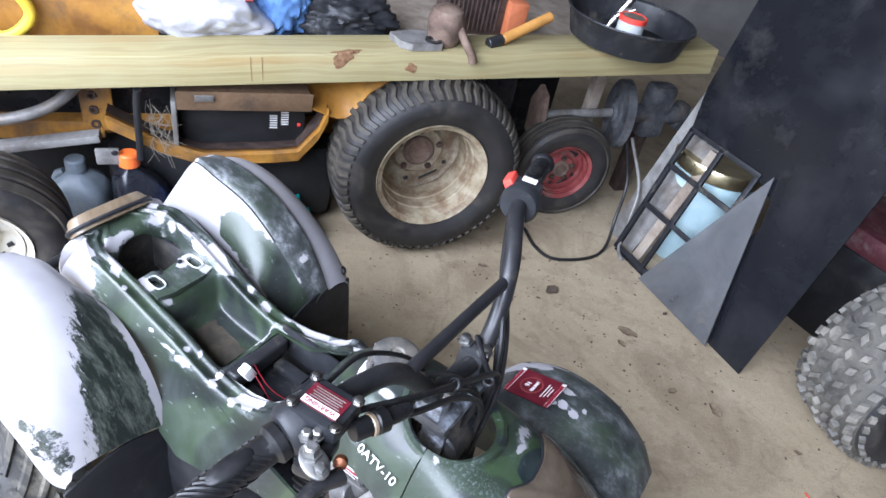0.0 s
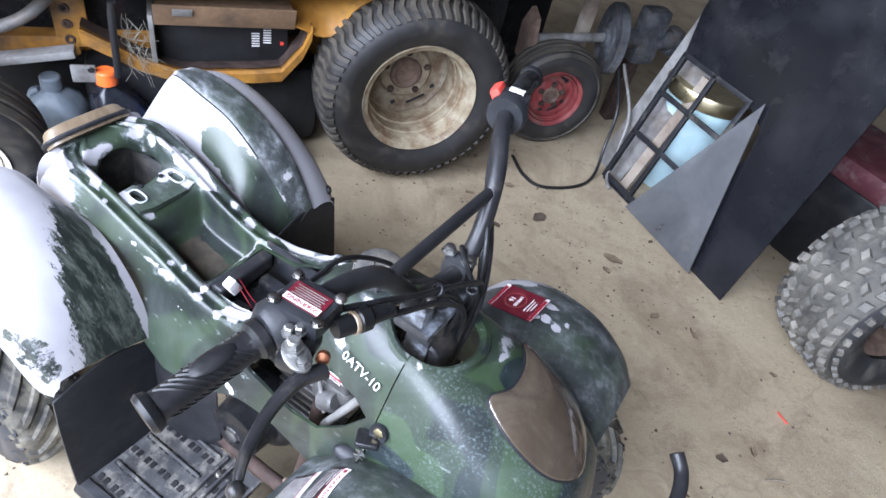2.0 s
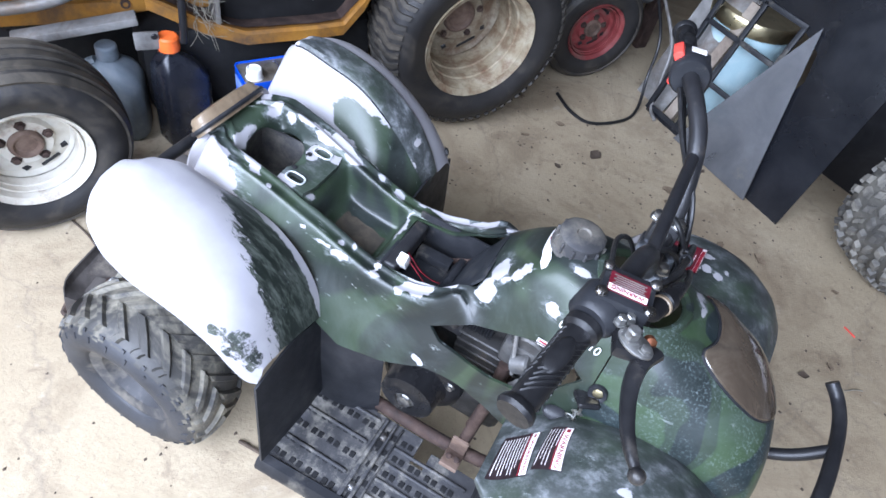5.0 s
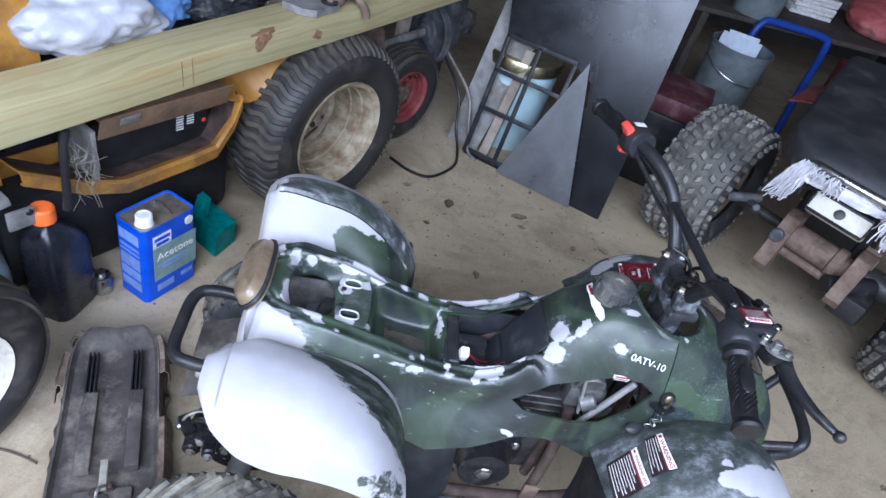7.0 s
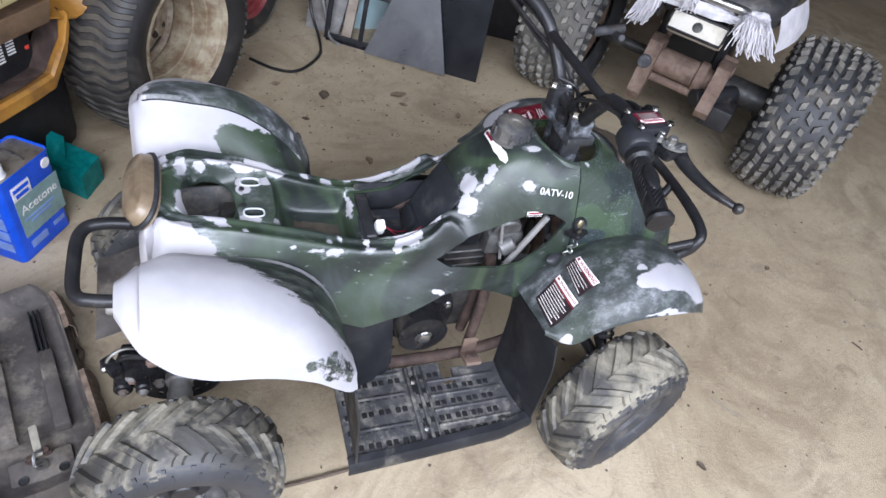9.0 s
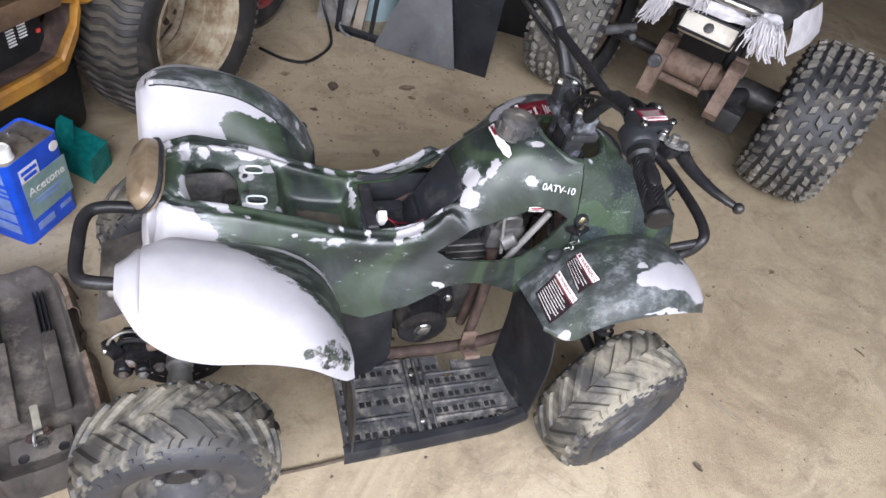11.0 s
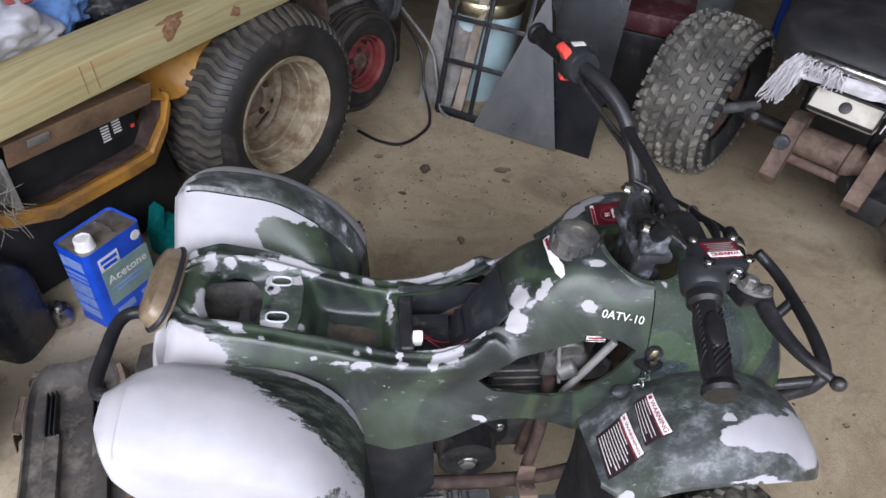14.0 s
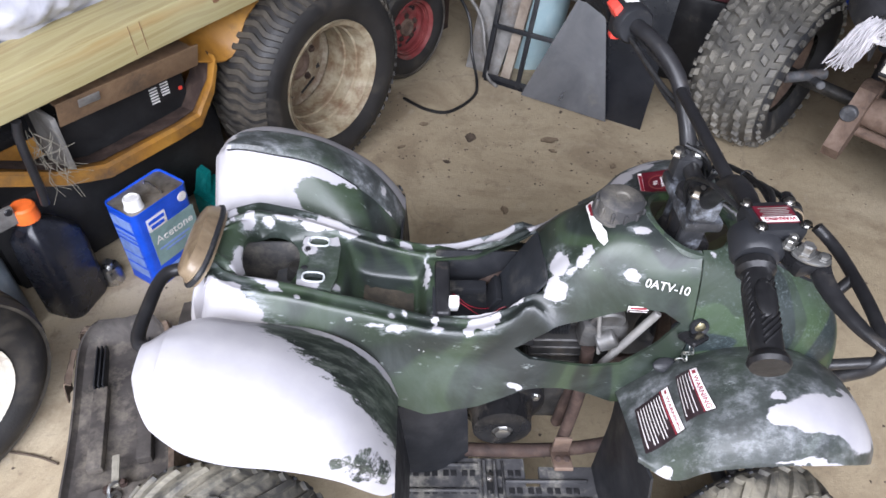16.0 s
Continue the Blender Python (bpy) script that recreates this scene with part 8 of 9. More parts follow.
rod(bm, Q(-0.12, -0.1, 0.235), Q(-0.12, 0.13, 0.235), 0.014)
qbox(bm, -0.04, -0.02, 0.4, 0.1, 0.2, 0.012)
part("swing_arm", bm, RUSTY_BROWN, big, "rusty brown hitch and swing arm")
bm = bmesh.new()
rod(bm, Q(-0.17, -0.1, 0.3), Q(-0.19, -0.1, 0.3), 0.022)
rod(bm, Q(-0.08, -0.22, 0.33), Q(-0.16, -0.3, 0.31), 0.016)
rod(bm, Q(-0.02, -0.3, 0.28), Q(-0.16, -0.2, 0.33), 0.012)
part("shock_mount", bm, DRUM, big, "dark grey shock mount and stay")
bm = bmesh.new()
rod(bm, Q(-0.16, 0.09, 0.24), Q(-0.05, 0.2, 0.26), 0.03)
qbox(bm, -0.1, 0.18, 0.2, 0.1, 0.1, 0.08, 0.015)
part("brake_caliper", bm, BLACK_METAL, big, "black rear brake caliper")
bm = bmesh.new()
for y in (-0.1, 0.1):
    tube(bm, [Q(-0.2, y, 0.5), Q(-0.05, y, 0.48), Q(0.2, y, 0.42), Q(0.5, y, 0.4)], 0.016)
    rod(bm, Q(-0.06, y, 0.3), Q(-0.1, y, 0.5), 0.016)
qbox(bm, 0.4, 0, 0.32, 0.4, 0.25, 0.3, 0.03)
part("frame", bm, BLACK_METAL, big, "dark steel frame")
bm = bmesh.new()
rows = [[Q(x, (k if y > 0 else kl) * y, z) for y, z in ((-1, z0 - 0.08), (-1.02, z0 - 0.02), (-0.9, z0), (-0.45, z0 + 0.01), (0, z0 + 0.012), (0.45, z0 + 0.01), (0.9, z0), (1.02, z0 - 0.02), (1, z0 - 0.08))] for x, z0, k, kl in ((-0.255, 0.555, 0.11, 0.11), (-0.245, 0.592, 0.13, 0.135), (-0.2, 0.612, 0.185, 0.2), (-0.1, 0.618, 0.215, 0.25), (0.1, 0.622, 0.23, 0.28), (0.4, 0.645, 0.235, 0.33), (0.7, 0.675, 0.235, 0.37))]
loft(bm, fine(rows, 3, 3))
thicken(bm, 0.01)
part("seat", bm, VINYL, big, "dusty black vinyl seat")
bm = bmesh.new()
qbox(bm, -0.27, 0.015, 0.49, 0.045, 0.17, 0.064, 0.012, Matrix.Rotation(radians(32), 3, "Y"))
tl = part("tail_lamp", bm, CREAM_PALE, big, "dirty cream rectangular tail lamp")
bm = bmesh.new()
pts = [Q(-0.289 + 0.62 * z, y + 0.015, 0.502 + 0.9 * z) for y, z in ((-0.08, -0.026), (0.08, -0.026), (0.084, 0.0), (0.08, 0.026), (-0.08, 0.026), (-0.084, 0.0))]
tube(bm, pts, 0.005, 6, 0, True)
part("lamp_bezel", bm, BLACK_METAL, tl, "black bezel")
bm = bmesh.new()
face = (Q_ROT @ Matrix.Rotation(radians(32), 3, "Y")) @ V(-1, 0, 0)
lathe(bm, [(0, 0.0015), (0.012, 0.0015), (0.015, 0.0)], axis_frame(Q(-0.27, 0.015, 0.49) + face * 0.0226, face), 20)
part("lamp_hole", bm, DARK_ENGINE, tl, "round dark hole in the lamp plate")
bm = bmesh.new()
tube(bm, [Q(-0.2, -0.13, 0.555), Q(-0.27, -0.11, 0.585), Q(-0.288, -0.05, 0.59), Q(-0.288, 0.05, 0.59), Q(-0.27, 0.11, 0.585), Q(-0.2, 0.13, 0.555)], 0.012)
part("chrome_bar", bm, STEEL, big, "chrome rear bar")
for s in (-1,):
    bm = bmesh.new()
    rows = [[Q(x, s * y, z) for y, z in ((0.18, z0), (0.25, z0 + 0.01), (0.34, z0 + 0.005), (0.4, z0 - 0.02))] for x, z0 in ((0.3, 0.55), (0.42, 0.57), (0.6, 0.56))]
    loft(bm, fine(rows, 3, 3))
    thicken(bm, 0.005)
    part("mudguard", bm, RED_PAINT, big, "red plastic mudguard")

# cotton rag over its tail
bm = bmesh.new()
crumple(bm, Q(-0.28, 0.0, 0.55), (0.014, 0.11, 0.02), 2.2, 0.5, 4)
crumple(bm, Q(-0.255, 0.15, 0.555), (0.03, 0.04, 0.03), 3.2, 0.5, 4)
rag = single("cotton_rag", bm, WHITE_CLOTH, "white cotton rag with fringed ends over the tail bar", "rag", angle=60)
bm = bmesh.new()
rows = [[Q(-0.16, 0.2, 0.585), Q(-0.05, 0.235, 0.585), Q(0.06, 0.25, 0.58)], [Q(-0.17, 0.225, 0.53), Q(-0.06, 0.262, 0.535), Q(0.05, 0.275, 0.54)], [Q(-0.16, 0.24, 0.47), Q(-0.06, 0.275, 0.485), Q(0.05, 0.29, 0.5)]]
loft(bm, fine(rows, 4, 4))
thicken(bm, 0.002)
part("hanging_end", bm, WHITE_CLOTH, rag)
rng = random.Random(11)
TASSELS = ((-0.125, 0.02, (-0.035, -0.035, -0.125), 0.016, 110), (0.15, 0.035, (-0.04, 0.035, -0.08), 0.035, 150), (-0.06, 0.045, (-0.025, -0.005, -0.03), 0.014, 70))
for y0, wide, fall, spread, count in TASSELS:
    bm = bmesh.new()
    for k in range(count):
        y = y0 + rng.uniform(-wide, wide)
        start = V(-0.282 + rng.uniform(-0.012, 0.012), y, 0.575 + rng.uniform(-0.012, 0.01))
        f = Vector(fall) * rng.uniform(0.4, 0.95) + V(rng.uniform(-spread, spread) * 0.5, rng.uniform(-spread, spread), rng.uniform(-spread, spread) * 0.5)
        pts = [start, start + f * 0.4 + V(-0.016, rng.uniform(-0.006, 0.006), 0.012), start + f * 0.75 + V(-0.01, rng.uniform(-0.008, 0.008), 0.0), start + f]
        tube(bm, [Q(*p) for p in pts], rng.uniform(0.0012, 0.0024), 4, 3)
    part("fringe", bm, WHITE_CLOTH, rag)

# ---- clutter behind ----
bm = bmesh.new()
box(bm, (0.78, 1.62, 0.16), (0.36, 0.26, 0.32), -25, 0.02)
pump = single("small_generator", bm, BLACK_METAL, "small dark generator with a maroon cover", "generator")
bm = bmesh.new()
box(bm, (0.78, 1.62, 0.36), (0.4, 0.3, 0.075), -25, 0.02)
part("cover", bm, worn("maroon_paint", (0.075, 0.018, 0.024), light=(0.15, 0.06, 0.065), scale=10, rough=(0.45, 0.7), dirt=(0.2, 0.16, 0.15), amount=0.35), pump, "dusty maroon cover")

def pail(name, at, r, h, material, label, category):
    bm = bmesh.new()
    lathe(bm, [(0, 0.0), (r * 0.86, 0.0), (r * 0.88, 0.01), (r * 0.98, h - 0.03), (r * 1.02, h - 0.03), (r * 1.02, h - 0.02), (r, h - 0.02), (r * 1.03, h), (r * 0.98, h), (r * 0.86, 0.012), (0, 0.012)], Matrix.Translation(at), 40)
    return single(name, bm, material, label, category)


GREY_PAIL = worn("dull_grey_plastic", (0.17, 0.2, 0.21), dark=(0.1, 0.12, 0.125), scale=12, rough=(0.45, 0.65), dirt=(0.12, 0.11, 0.09), amount=0.35)
pl = pail("pail", (1.37, 2.25, 0), 0.15, 0.42, GREY_PAIL, "grey plastic pail with papers standing in it", "bucket")
bm = bmesh.new()
tube(bm, [V(1.37 + 0.16 * math.cos(a), 2.25 + 0.16 * math.sin(a), 0.34 - 0.06 * math.sin(a - 3.4)) for a in [math.pi * (0.9 + k / 8) for k in range(9)]], 0.003, 6)
part("bail_handle", bm, STEEL, pl, "wire handle")
bm = bmesh.new()
box(bm, (1.33, 2.22, 0.36), (0.19, 0.003, 0.2), Matrix.Rotation(radians(-30), 4, "Z") @ Matrix.Rotation(radians(-15), 4, "X"), 0.0)
box(bm, (1.37, 2.28, 0.36), (0.15, 0.003, 0.2), Matrix.Rotation(radians(-20), 4, "Z") @ Matrix.Rotation(radians(-10), 4, "X"), 0.0)
single("folded_card", bm, worn("pale_blue_card", (0.55, 0.62, 0.7), scale=10, rough=(0.5, 0.7)), "folded pale blue card standing in the pail", "card")
pail("small_pail", (1.5, 2.55, 0.5), 0.13, 0.25, GREY_PAIL, "dull green grey bucket on the shelf", "bucket")
bm = bmesh.new()
box(bm, (2.0, 2.8, 0.488), (1.7, 0.72, 0.024), 0, 0.004)
DARK_WOOD = worn("dark_stained_board", (0.06, 0.05, 0.042), dark=(0.03, 0.026, 0.022), light=(0.1, 0.085, 0.07), scale=12, rough=(0.7, 0.9))
shelf = thing("low_shelf", (2.0, 2.8, 0), "low dark wooden shelf full of clutter", "shelf")
part("shelf_board", bm, DARK_WOOD, shelf)
for x in (1.22, 2.78):
    bm = bmesh.new()
    box(bm, (x, 2.8, 0.238), (0.04, 0.68, 0.476), 0, 0.004)
    part("side_board", bm, DARK_WOOD, shelf)
bm = bmesh.new()
tube(bm, [(1.45, 2.4, 0.02), (1.47, 2.41, 0.4), (1.5, 2.42, 0.5), (1.56, 2.42, 0.515), (1.7, 2.42, 0.51), (1.84, 2.42, 0.5), (1.87, 2.4, 0.46), (1.74, 2.2, 0.24), (1.62, 2.0, 0.02)], 0.019)
single("tube_trolley", bm, BLUE_FRAME, "trolley of bent blue steel tube", "trolley")
bm = bmesh.new()
for k in range(5):
    box(bm, (1.95, 2.85, 0.51 + 0.022 * k), (0.24, 0.17, 0.02), 12 * k % 20 - 8, 0.002)
single("magazine_stack", bm, LABEL_WHITE, "stack of white and dark magazines", "magazines")
bm = bmesh.new()
crumple(bm, (2.4, 2.8, 0.57), (0.3, 0.22, 0.12), 9.1, 0.12, 5, 0.9)
single("red_cushion", bm, worn("faded_red_cloth", (0.5, 0.12, 0.12), dark=(0.36, 0.08, 0.08), light=(0.6, 0.25, 0.24), scale=8, rough=(0.8, 0.95)), "faded red cloth cushion on the shelf", "cushion", angle=60)
bm = bmesh.new()
box(bm, (2.25, 2.2, 0.21), (0.6, 0.35, 0.42), -20, 0.02)
single("red_tool_chest", bm, RED_PAINT, "red metal tool chest beside the shelf", "tool chest")

# ---- acetone can ----
CAN_C = V(-0.812, 0.5, 0)
CAN_X = V(0.53, 0.848, 0)
CAN_ROT = Matrix((CAN_X, V(-CAN_X.y, CAN_X.x, 0), V(0, 0, 1))).transposed()


def K(x, y, z):
    return CAN_C + CAN_ROT @ V(x, y, z)


def rounded(w, d, r, n=5):
    pts = []
    for cx, cy, a0 in ((w / 2 - r, d / 2 - r, 0), (-w / 2 + r, d / 2 - r, 90), (-w / 2 + r, -d / 2 + r, 180), (w / 2 - r, -d / 2 + r, 270)):
        for k in range(n + 1):
            a = radians(a0 + 90 * k / n)
            pts.append((cx + r * math.cos(a), cy + r * math.sin(a)))
    return pts


CW, CD, CH = 0.155, 0.096, 0.232
bm = bmesh.new()
rows = [[K(x * s, y * s, z) for x, y in rounded(CW, CD, 0.014)] for s, z in ((0.98, 0.0), (1.01, 0.002), (1.01, 0.006), (1, 0.009), (1, CH - 0.009), (1.01, CH - 0.006), (1.01, CH), (0.98, CH), (0.97, CH - 0.006))]
vs = loft(bm, rows, True)
bm.faces.new(vs[0])
can = single("acetone_can", bm, CAN_BLUE, "blue rectangular metal acetone can with a white cap", "can", angle=50)
bm = bmesh.new()
bm.faces.new([bm.verts.new(K(x * 0.975, y * 0.975, CH - 0.005)) for x, y in rounded(CW, CD, 0.014)])
thicken(bm, 0.001)
part("lid_plate", bm, CAN_TOP, can, "dull metal top")
bm = bmesh.new()
lathe(bm, [(0.0, 0.024), (0.014, 0.024), (0.015, 0.026), (0.017, 0.026), (0.0195, 0.023), (0.0195, 0.003), (0.022, 0.0), (0, 0)], Matrix.Translation(K(-0.045, -0.015, CH - 0.004)), 28)
neck = part("neck", bm, WHITE_PLASTIC, can, "white plastic pouring neck")
bm = bmesh.new()
tube(bm, [K(0.02, -0.03, CH - 0.003), K(0.022, -0.02, CH + 0.006), K(0.022, 0.02, CH + 0.006), K(0.02, 0.03, CH - 0.003)], 0.002, 6)
part("wire_handle", bm, STEEL, can, "thin wire handle")


def can_label(name, face, x, z, w, h, material, lift=0.001, label=""):
    bm = bmesh.new()
    if face == "front":
        box(bm, K(x, -CD / 2 - lift, z), (w, 0.001, h), CAN_ROT, 0.0)
    else:
        box(bm, K(-CW / 2 - lift, x, z), (0.001, w, h), CAN_ROT, 0.0)
    return part(name, bm, material, can, label)


can_label("label_panel", "front", 0.012, 0.115, 0.128, 0.105, CAN_GREEN, label="grey green label panel")
can_label("brand_patch", "front", -0.025, 0.186, 0.052, 0.036, LABEL_WHITE, label="white brand patch")
can_label("brand_mark", "front", -0.025, 0.193, 0.044, 0.009, CAN_BLUE, 0.002)
can_label("brand_mark", "front", -0.025, 0.178, 0.036, 0.009, CAN_BLUE, 0.002)
CANF = Matrix.Translation(K(0.012, -CD / 2 - 0.002, 0.135)) @ (CAN_ROT @ Matrix.Rotation(radians(90), 3, "X")).to_4x4()
letters("product_word", "Acetone", CANF, 0.032, LABEL_WHITE, can, align="CENTER")
for k, w in enumerate((0.09, 0.06)):
    can_label("print_line", "front", 0.005, 0.108 - 0.012 * k, w, 0.005, CAN_PALE, 0.002)
can_label("print_block", "front", -0.02, 0.035, 0.05, 0.02, CAN_PALE)
can_label("print_block", "front", 0.045, 0.04, 0.035, 0.012, CAN_PALE)
bm = bmesh.new()
lathe(bm, [(0, 0.001), (0.012, 0.001), (0.013, 0)], Matrix.Translation(K(0.055, -CD / 2 - 0.001, 0.205)) @ (CAN_ROT @ Matrix.Rotation(radians(90), 3, "X")).to_4x4(), 20)
part("round_mark", bm, LABEL_WHITE, can)
for z, h in ((0.195, 0.03), (0.163, 0.008), (0.148, 0.006), (0.118, 0.036), (0.08, 0.026), (0.045, 0.026)):
    can_label("print_block", "side", 0.0, z, 0.065, h, CAN_PALE)

# teal carton lying by the can
bm = bmesh.new()
prism(bm, [V(-0.785, 0.69, 0.0), V(-0.7, 0.62, 0.0), V(-0.665, 0.7, 0.0), V(-0.75, 0.77, 0.0)], (0, 0, 0.0), (0, 0, 0.075))
prism(bm, [V(-0.785, 0.7, 0.07), V(-0.75, 0.68, 0.07), V(-0.745, 0.7, 0.125), V(-0.775, 0.725, 0.125)], (0, 0, 0), (0.01, 0.015, 0.004))
single("teal_carton", bm, TEAL, "torn teal cardboard carton", "carton")
# small dark tin with a bright lid
bm = bmesh.new()
lathe(bm, [(0, 0), (0.026, 0), (0.026, 0.035), (0.022, 0.04), (0.022, 0.048), (0.012, 0.05), (0.012, 0.06), (0, 0.06)], Matrix.Translation((-0.93, 0.44, 0)), 24)
single("small_tin", bm, STEEL, "small shiny metal tin", "tin")


def bottle(at, w, d, h, turn, material, cap_mat, name, label, spout=(0, 0)):
    m = Matrix.Translation(at) @ Matrix.Rotation(radians(turn), 4, "Z")
    bm = bmesh.new()
    rows = []
    for s, sy, z, ox in ((0.9, 0.9, 0, 0), (1, 1, 0.012, 0), (1, 1, h * 0.62, 0), (0.97, 0.97, h * 0.7, 0), (0.8, 0.85, h * 0.8, spout[0] * 0.5), (0.42, 0.5, h * 0.9, spout[0]), (0.22, 0.32, h * 0.94, spout[0]), (0.22, 0.32, h, spout[0])):
        rows.append([m @ V(ox + x * s, y * sy, z) for x, y in rounded(w, d, 0.3 * d, 6)])
    vs = loft(bm, rows, True)
    bm.faces.new(vs[0])
    bm.faces.new(vs[-1])
    b = single(name, bm, material, label, "bottle", angle=50)
    c = bmesh.new()
    lathe(c, [(0, 0.034), (0.021, 0.034), (0.025, 0.03), (0.026, 0), (0, 0)], m @ Matrix.Translation((spout[0], 0, h - 0.012)), 24)
    part("cap", c, cap_mat, b, "screw cap")
    hb = bmesh.new()
    tube(hb, [m @ V(spout[0] - 0.03, 0, h * 0.9), m @ V(-w * 0.36, 0, h * 0.84), m @ V(-w * 0.42, 0, h * 0.66), m @ V(-w * 0.36, 0, h * 0.5)], 0.012, 8)
    part("handle", hb, material, b)
    return b


DARK_BOTTLE = worn("glossy_black_plastic", (0.012, 0.013, 0.018), light=(0.03, 0.032, 0.04), scale=8, rough=(0.18, 0.35))
bottle((-0.99, 0.376, 0), 0.13, 0.1, 0.288, 75, DARK_BOTTLE, ORANGE_CAP, "oil_bottle", "black plastic oil bottle with an orange cap", (-0.02, 0))
bottle((-1.135, 0.293, 0), 0.14, 0.13, 0.23, 40, MILKY, MILKY, "milk_jug", "milky translucent plastic jug", (0.0, 0))
bottle((-1.18, 0.62, 0), 0.2, 0.12, 0.27, 60, DARK_BOTTLE, BLACK_PLASTIC, "oil_bottle", "black plastic oil bottle in the shade", (0.0, 0))

# ---- the quad's upturned plastic seat pan on the floor ----
TR = Matrix.Translation((-0.757, 0.025, 0.0)) @ Matrix.Rotation(radians(105), 4, "Z")
bm = bmesh.new()
rows = []
N = 12
for i in range(N + 1):
    f = i / N
    x = 0.228 - 0.455 * f
    hw = 0.099 - 0.012 * (1 - f) - 0.035 * abs(2 * f - 1) ** 8
    z = 0.085 + 0.014 * math.cos(f * 5)
    e = abs(2 * f - 1) ** 9
    lift = 0.28 * e
    rows.append([TR @ V(x, y * hw, zz) for y, zz in ((-1.06, 0.012), (-1.0, z * 0.9), (-0.93, z), (-0.86, z * (0.8 + 0.2 * e)), (-0.4, z * (0.7 + lift)), (0, z * (0.66 + lift)), (0.4, z * (0.7 + lift)), (0.86, z * (0.8 + 0.2 * e)), (0.93, z), (1.0, z * 0.9), (1.06, 0.012))])
ends = [[TR @ V(x, y * 0.062, 0.012) for y in (-1.06, -1.0, -0.93, -0.86, -0.4, 0, 0.4, 0.86, 0.93, 1.0, 1.06)] for x in (0.238, -0.238)]
loft(bm, fine([ends[0]] + rows + [ends[1]], 2, 2))
thicken(bm, 0.004)
pan2 = single("seat_pan", bm, TRAY_PLASTIC, "upturned grey brown plastic seat pan with ribs lying on the floor", "seat pan")
bm = bmesh.new()
edge = [TR @ V(0.232 - 0.463 * f, s * (0.1045 - 0.012 * (1 - f) - 0.037 * abs(2 * f - 1) ** 8), 0.016) for s, fs in ((1, range(0, 21)), (-1, range(20, -1, -1))) for f in [k / 20 for k in fs]]
rng = random.Random(2)
for f0, f1, s in ((0.08, 0.3, -1), (0.55, 0.9, -1), (0.15, 0.34, 1), (0.02, 0.06, 1)):
    strip = bmesh.new()
    rows = []
    for k in range(9):
        f = f0 + (f1 - f0) * k / 8
        y = s * (0.103 - 0.012 * (1 - f) - 0.035 * abs(2 * f - 1) ** 8)
        j = [rng.uniform(-1, 1) for _ in range(4)]
        rows.append([TR @ V(0.228 - 0.455 * f, y + s * a, z) for a, z in ((-0.006, 0.097 + 0.003 * j[0]), (0.004, 0.1 + 0.004 * j[1]), (0.012 + 0.003 * j[2], 0.084 + 0.006 * j[1]), (0.015 + 0.005 * j[3], 0.05 + 0.014 * j[0]))])
    loft(strip, rows)
    thicken(strip, 0.002)
    part("torn_strip", strip, worn("torn_cover_strip", (0.16, 0.115, 0.085), dark=(0.06, 0.045, 0.036), light=(0.3, 0.235, 0.18), scale=40, rough=(0.6, 0.85)), pan2, "torn brown strip of the seat cover")
edge = [p + V(rng.uniform(-0.006, 0.006), rng.uniform(-0.006, 0.006), rng.uniform(-0.004, 0.014)) for p in edge]
tube(bm, edge, 0.006, 6, 3, True)
part("torn_edge", bm, worn("torn_brown_vinyl", (0.09, 0.06, 0.045), dark=(0.03, 0.024, 0.02), light=(0.2, 0.15, 0.12), scale=40, rough=(0.6, 0.85)), pan2, "torn brown remains of the seat cover")
for y in (-0.045, 0.04):
    for dy in (-0.006, 0.002, 0.01):
        bm = bmesh.new()
        box(bm, TR @ V(0.115, y + dy, 0.074), (0.1, 0.003, 0.03), TR.to_3x3(), 0.001)
        part("rib", bm, BLACK_PLASTIC, pan2)
    bm = bmesh.new()
    box(bm, TR @ V(-0.02, y, 0.066), (0.18, 0.028, 0.024), TR.to_3x3(), 0.006)
    part("raised_channel", bm, TRAY_PLASTIC, pan2)
bm = bmesh.new()
box(bm, TR @ V(-0.18, 0.0, 0.06), (0.07, 0.1, 0.012), TR.to_3x3(), 0.006)
latch_plate = part("latch_plate", bm, TRAY_PLASTIC, pan2)
for y in (-0.032, 0.03):
    bm = bmesh.new()
    lathe(bm, [(0, 0.0), (0.006, 0.0), (0.007, 0.001), (0.0085, 0.0012), (0.009, 0.0)], Matrix.Translation(TR @ V(-0.186, y, 0.0662)), 14)
    part("plate_hole", bm, BOX_BLACK, latch_plate, "dark black disc drawn as a shaded round hole")
bm = bmesh.new()
box(bm, TR @ V(-0.125, 0.0, 0.079), (0.06, 0.014, 0.007), TR.to_3x3() @ Matrix.Rotation(radians(-6), 3, "Y"), 0.003)
latch = part("latch", bm, STRAW, pan2, "pale worn latch tongue")
bm = bmesh.new()
lathe(bm, [(0.005, 0), (0.0105, 0), (0.0105, 0.004), (0.005, 0.004)], Matrix.Translation(TR @ V(-0.172, 0.0, 0.072)), 20, True)
tube(bm, [TR @ V(-0.15, -0.006, 0.083), TR @ V(-0.155, 0.004, 0.088), TR @ V(-0.165, 0.008, 0.084), TR @ V(-0.172, 0.009, 0.076)], 0.003, 8)
part("latch_ring", bm, STEEL, latch, "steel latch ring and hook")
for x, y in ((-0.148, -0.012), (-0.155, 0.014)):
    bm = bmesh.new()
    bolt(bm, TR @ V(x, y, 0.07), (0, 0, 1), 0.006, 0.01)
    part("latch_bolt", bm, RUST, latch, "rusty latch bolt")

# red fuel can at the edge of the tractor
bm = bmesh.new()
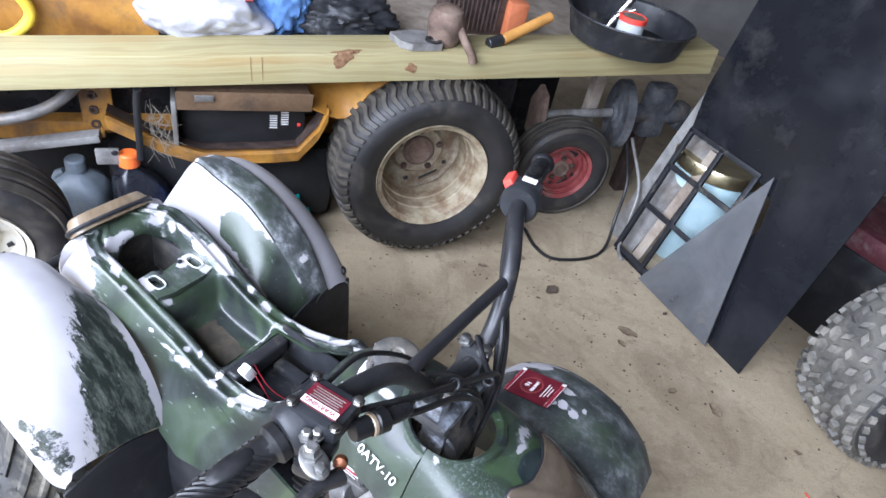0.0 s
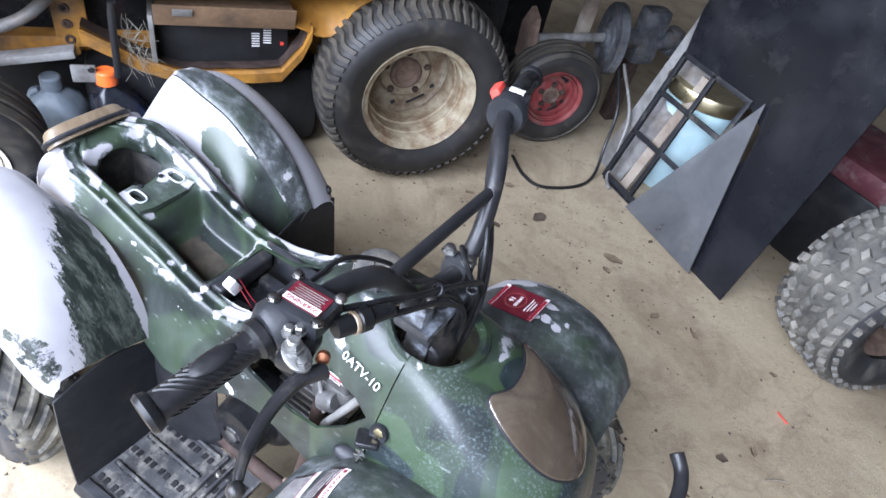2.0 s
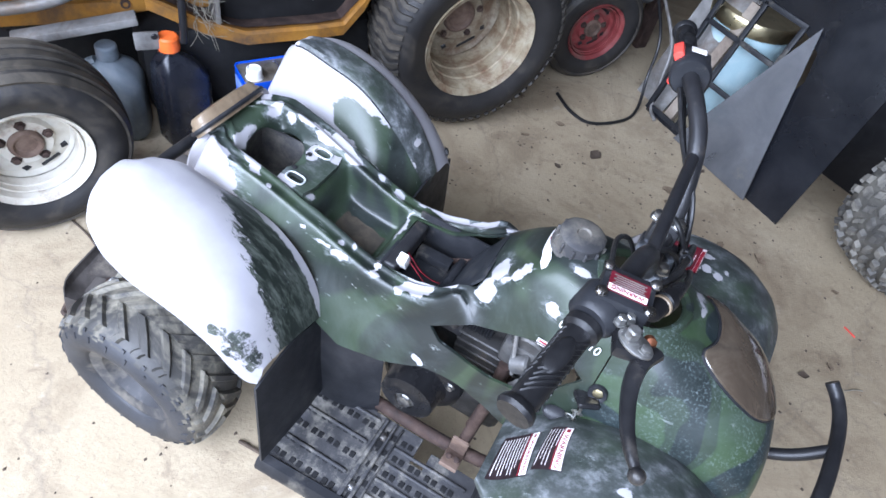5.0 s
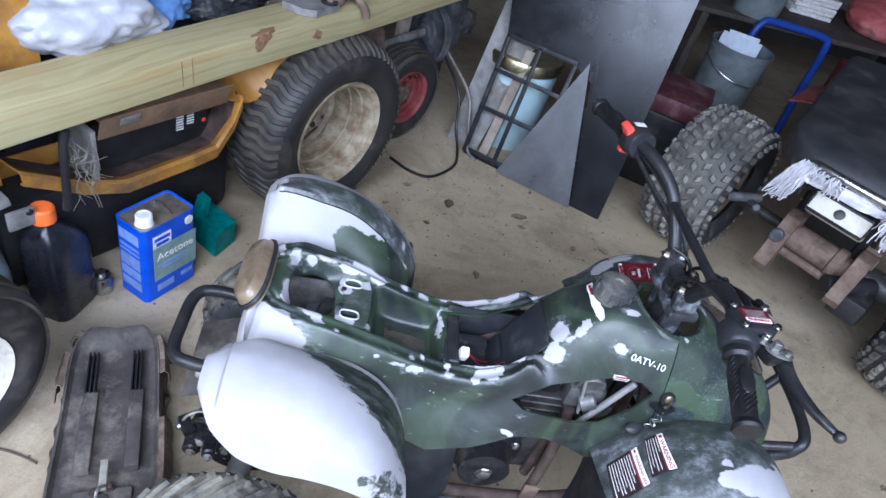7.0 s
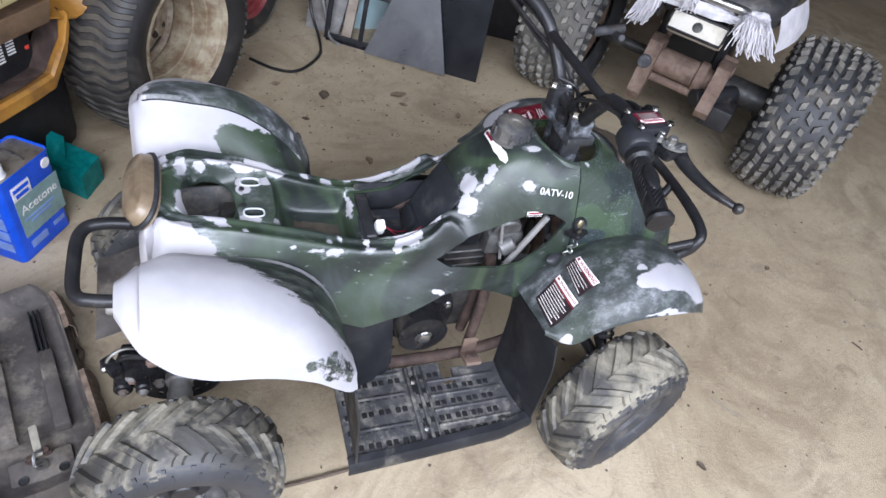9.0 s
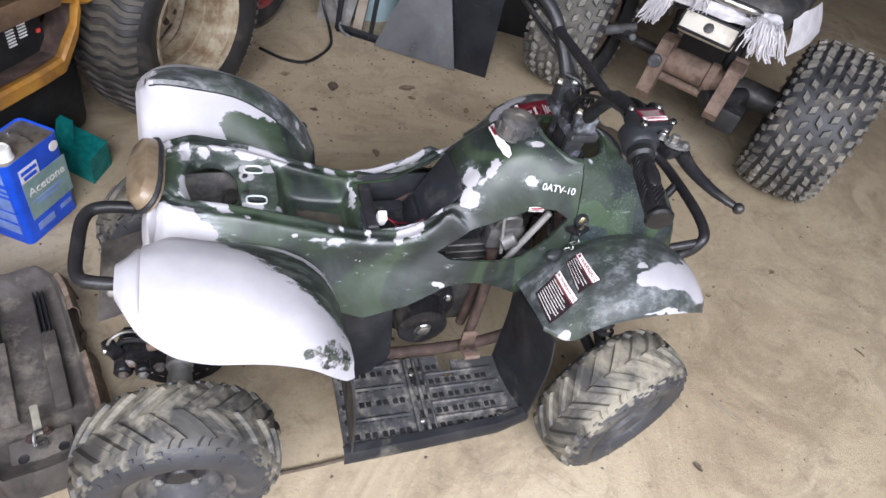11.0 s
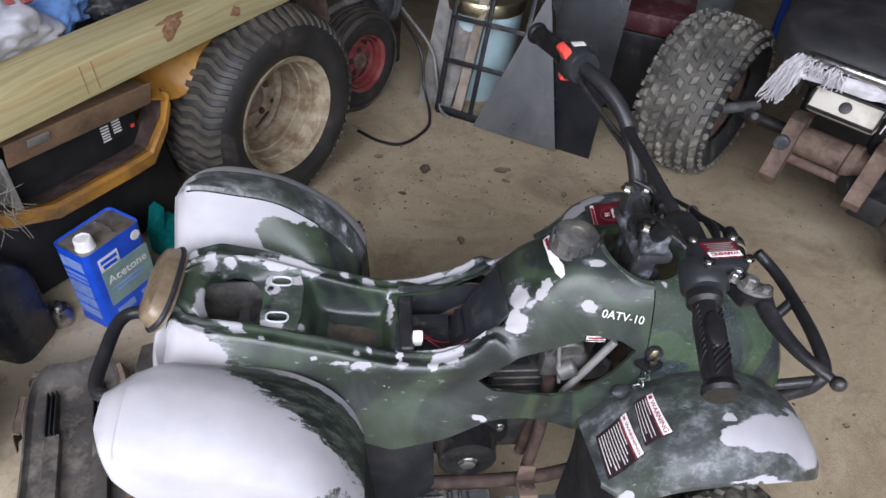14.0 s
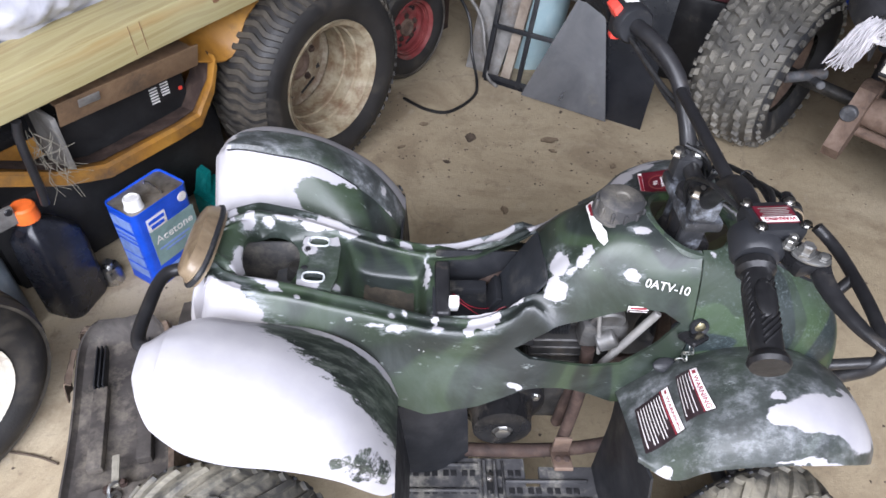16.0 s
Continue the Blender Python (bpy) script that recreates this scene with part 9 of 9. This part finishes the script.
box(bm, (-1.36, -0.18, 0.1), (0.2, 0.14, 0.2), 30, 0.03)
single("fuel_can", bm, RED_PLASTIC, "red plastic fuel can", "fuel can")

# ---- litter on the floor ----
def leaf(at, size, turn, mat, seed):
    bm = bmesh.new()
    rng = random.Random(seed)
    rows = []
    for i in range(5):
        f = i / 4
        wv = size * 0.35 * math.sin(math.pi * (0.12 + 0.8 * f)) * rng.uniform(0.7, 1.2)
        rows.append([V(size * (f - 0.5), -wv, 0.003 + size * 0.12 * rng.random()), V(size * (f - 0.5), 0, 0.002), V(size * (f - 0.5), wv, 0.003 + size * 0.15 * rng.random())])
    m = Matrix.Translation(at) @ Matrix.Rotation(radians(turn), 4, "Z")
    loft(bm, [[m @ p for p in r] for r in rows])
    thicken(bm, 0.0008)
    return single("dead_leaf", bm, mat, "dry brown dead leaf on the concrete", "leaf", "litter on the floor")


for i, (x, y, s, t) in enumerate(((-0.02, 1.08, 0.05, 80), (0.238, 1.078, 0.06, 10), (0.06, 0.73, 0.035, 95), (0.534, 0.97, 0.045, 140), (0.704, 0.634, 0.03, 20), (0.763, 0.704, 0.025, 120),
                                  (0.24, 1.02, 0.03, 150), (-0.24, 1.02, 0.03, 40), (-0.1, 0.95, 0.025, 160), (-0.17, 1.15, 0.03, 10), (0.42, 0.95, 0.03, 60), (1.17, 0.149, 0.022, 30),
                                  (0.579, -0.374, 0.025, 110), (0.896, 0.084, 0.018, 10), (1.386, 0.279, 0.012, 0), (-0.33, 1.2, 0.025, 100), (0.3, 1.25, 0.02, 70), (0.754, 0.986, 0.025, 20))):
    leaf((x, y, 0.0), s, t, LEAF if i % 4 else BARK, i)


def twig(pts, r, mat, name, label):
    bm = bmesh.new()
    tube(bm, [V(*p) for p in pts], r, 6, 5)
    return single(name, bm, mat, label, "twig", "litter on the floor")


twig([(0.711, -0.22, 0.003), (0.727, -0.25, 0.004), (0.752, -0.284, 0.003)], 0.0012, STRAW, "straw", "pale bent straw on the floor")
twig([(-0.313, -0.234, 0.006), (-0.23, -0.23, 0.008), (-0.138, -0.22, 0.006)], 0.004, BARK, "twig", "thin brown twig on the floor")
twig([(-0.138, -0.22, 0.006), (-0.11, -0.2, 0.004), (-0.1, -0.15, 0.004)], 0.002, BARK, "twig", "thin brown twig on the floor")
twig([(1.25, -0.14, 0.003), (1.258, -0.155, 0.003), (1.262, -0.17, 0.003)], 0.002, BARK, "twig", "short dark twig on the floor")
twig([(0.79, 0.87, 0.003), (0.81, 0.855, 0.004), (0.82, 0.85, 0.003)], 0.002, RED_PLASTIC, "red_scrap", "red plastic scrap on the floor")
twig([(0.805, 0.65, 0.003), (0.83, 0.67, 0.004), (0.85, 0.68, 0.003)], 0.0015, STRAW, "straw", "pale bent straw on the floor")
twig([(-0.979, -0.02, 0.003), (-0.92, -0.03, 0.004), (-0.873, -0.045, 0.003)], 0.0025, BARK, "twig", "thin brown twig on the floor")
# crumbs of dirt and bark
bm = bmesh.new()
rng = random.Random(3)
for k in range(800):
    x, y = (rng.uniform(-1.0, 1.5), rng.uniform(-0.5, 1.7)) if k < 500 else (rng.gauss(0.1, 0.45), rng.gauss(1.0, 0.22))
    s = rng.uniform(0.001, 0.0045)
    b = [bm.verts.new(V(x + s * rng.uniform(0.6, 1.6) * math.cos(a), y + s * rng.uniform(0.6, 1.6) * math.sin(a), 0.0003)) for a in (0.3, 1.8, 3.4, 4.9)]
    top = bm.verts.new(V(x, y, s * 0.8))
    for i in range(4):
        bm.faces.new((b[i], b[(i + 1) % 4], top))
single("dirt_crumbs", bm, BARK, "scattered dark dirt crumbs on the floor", "dirt", kind="stuff")
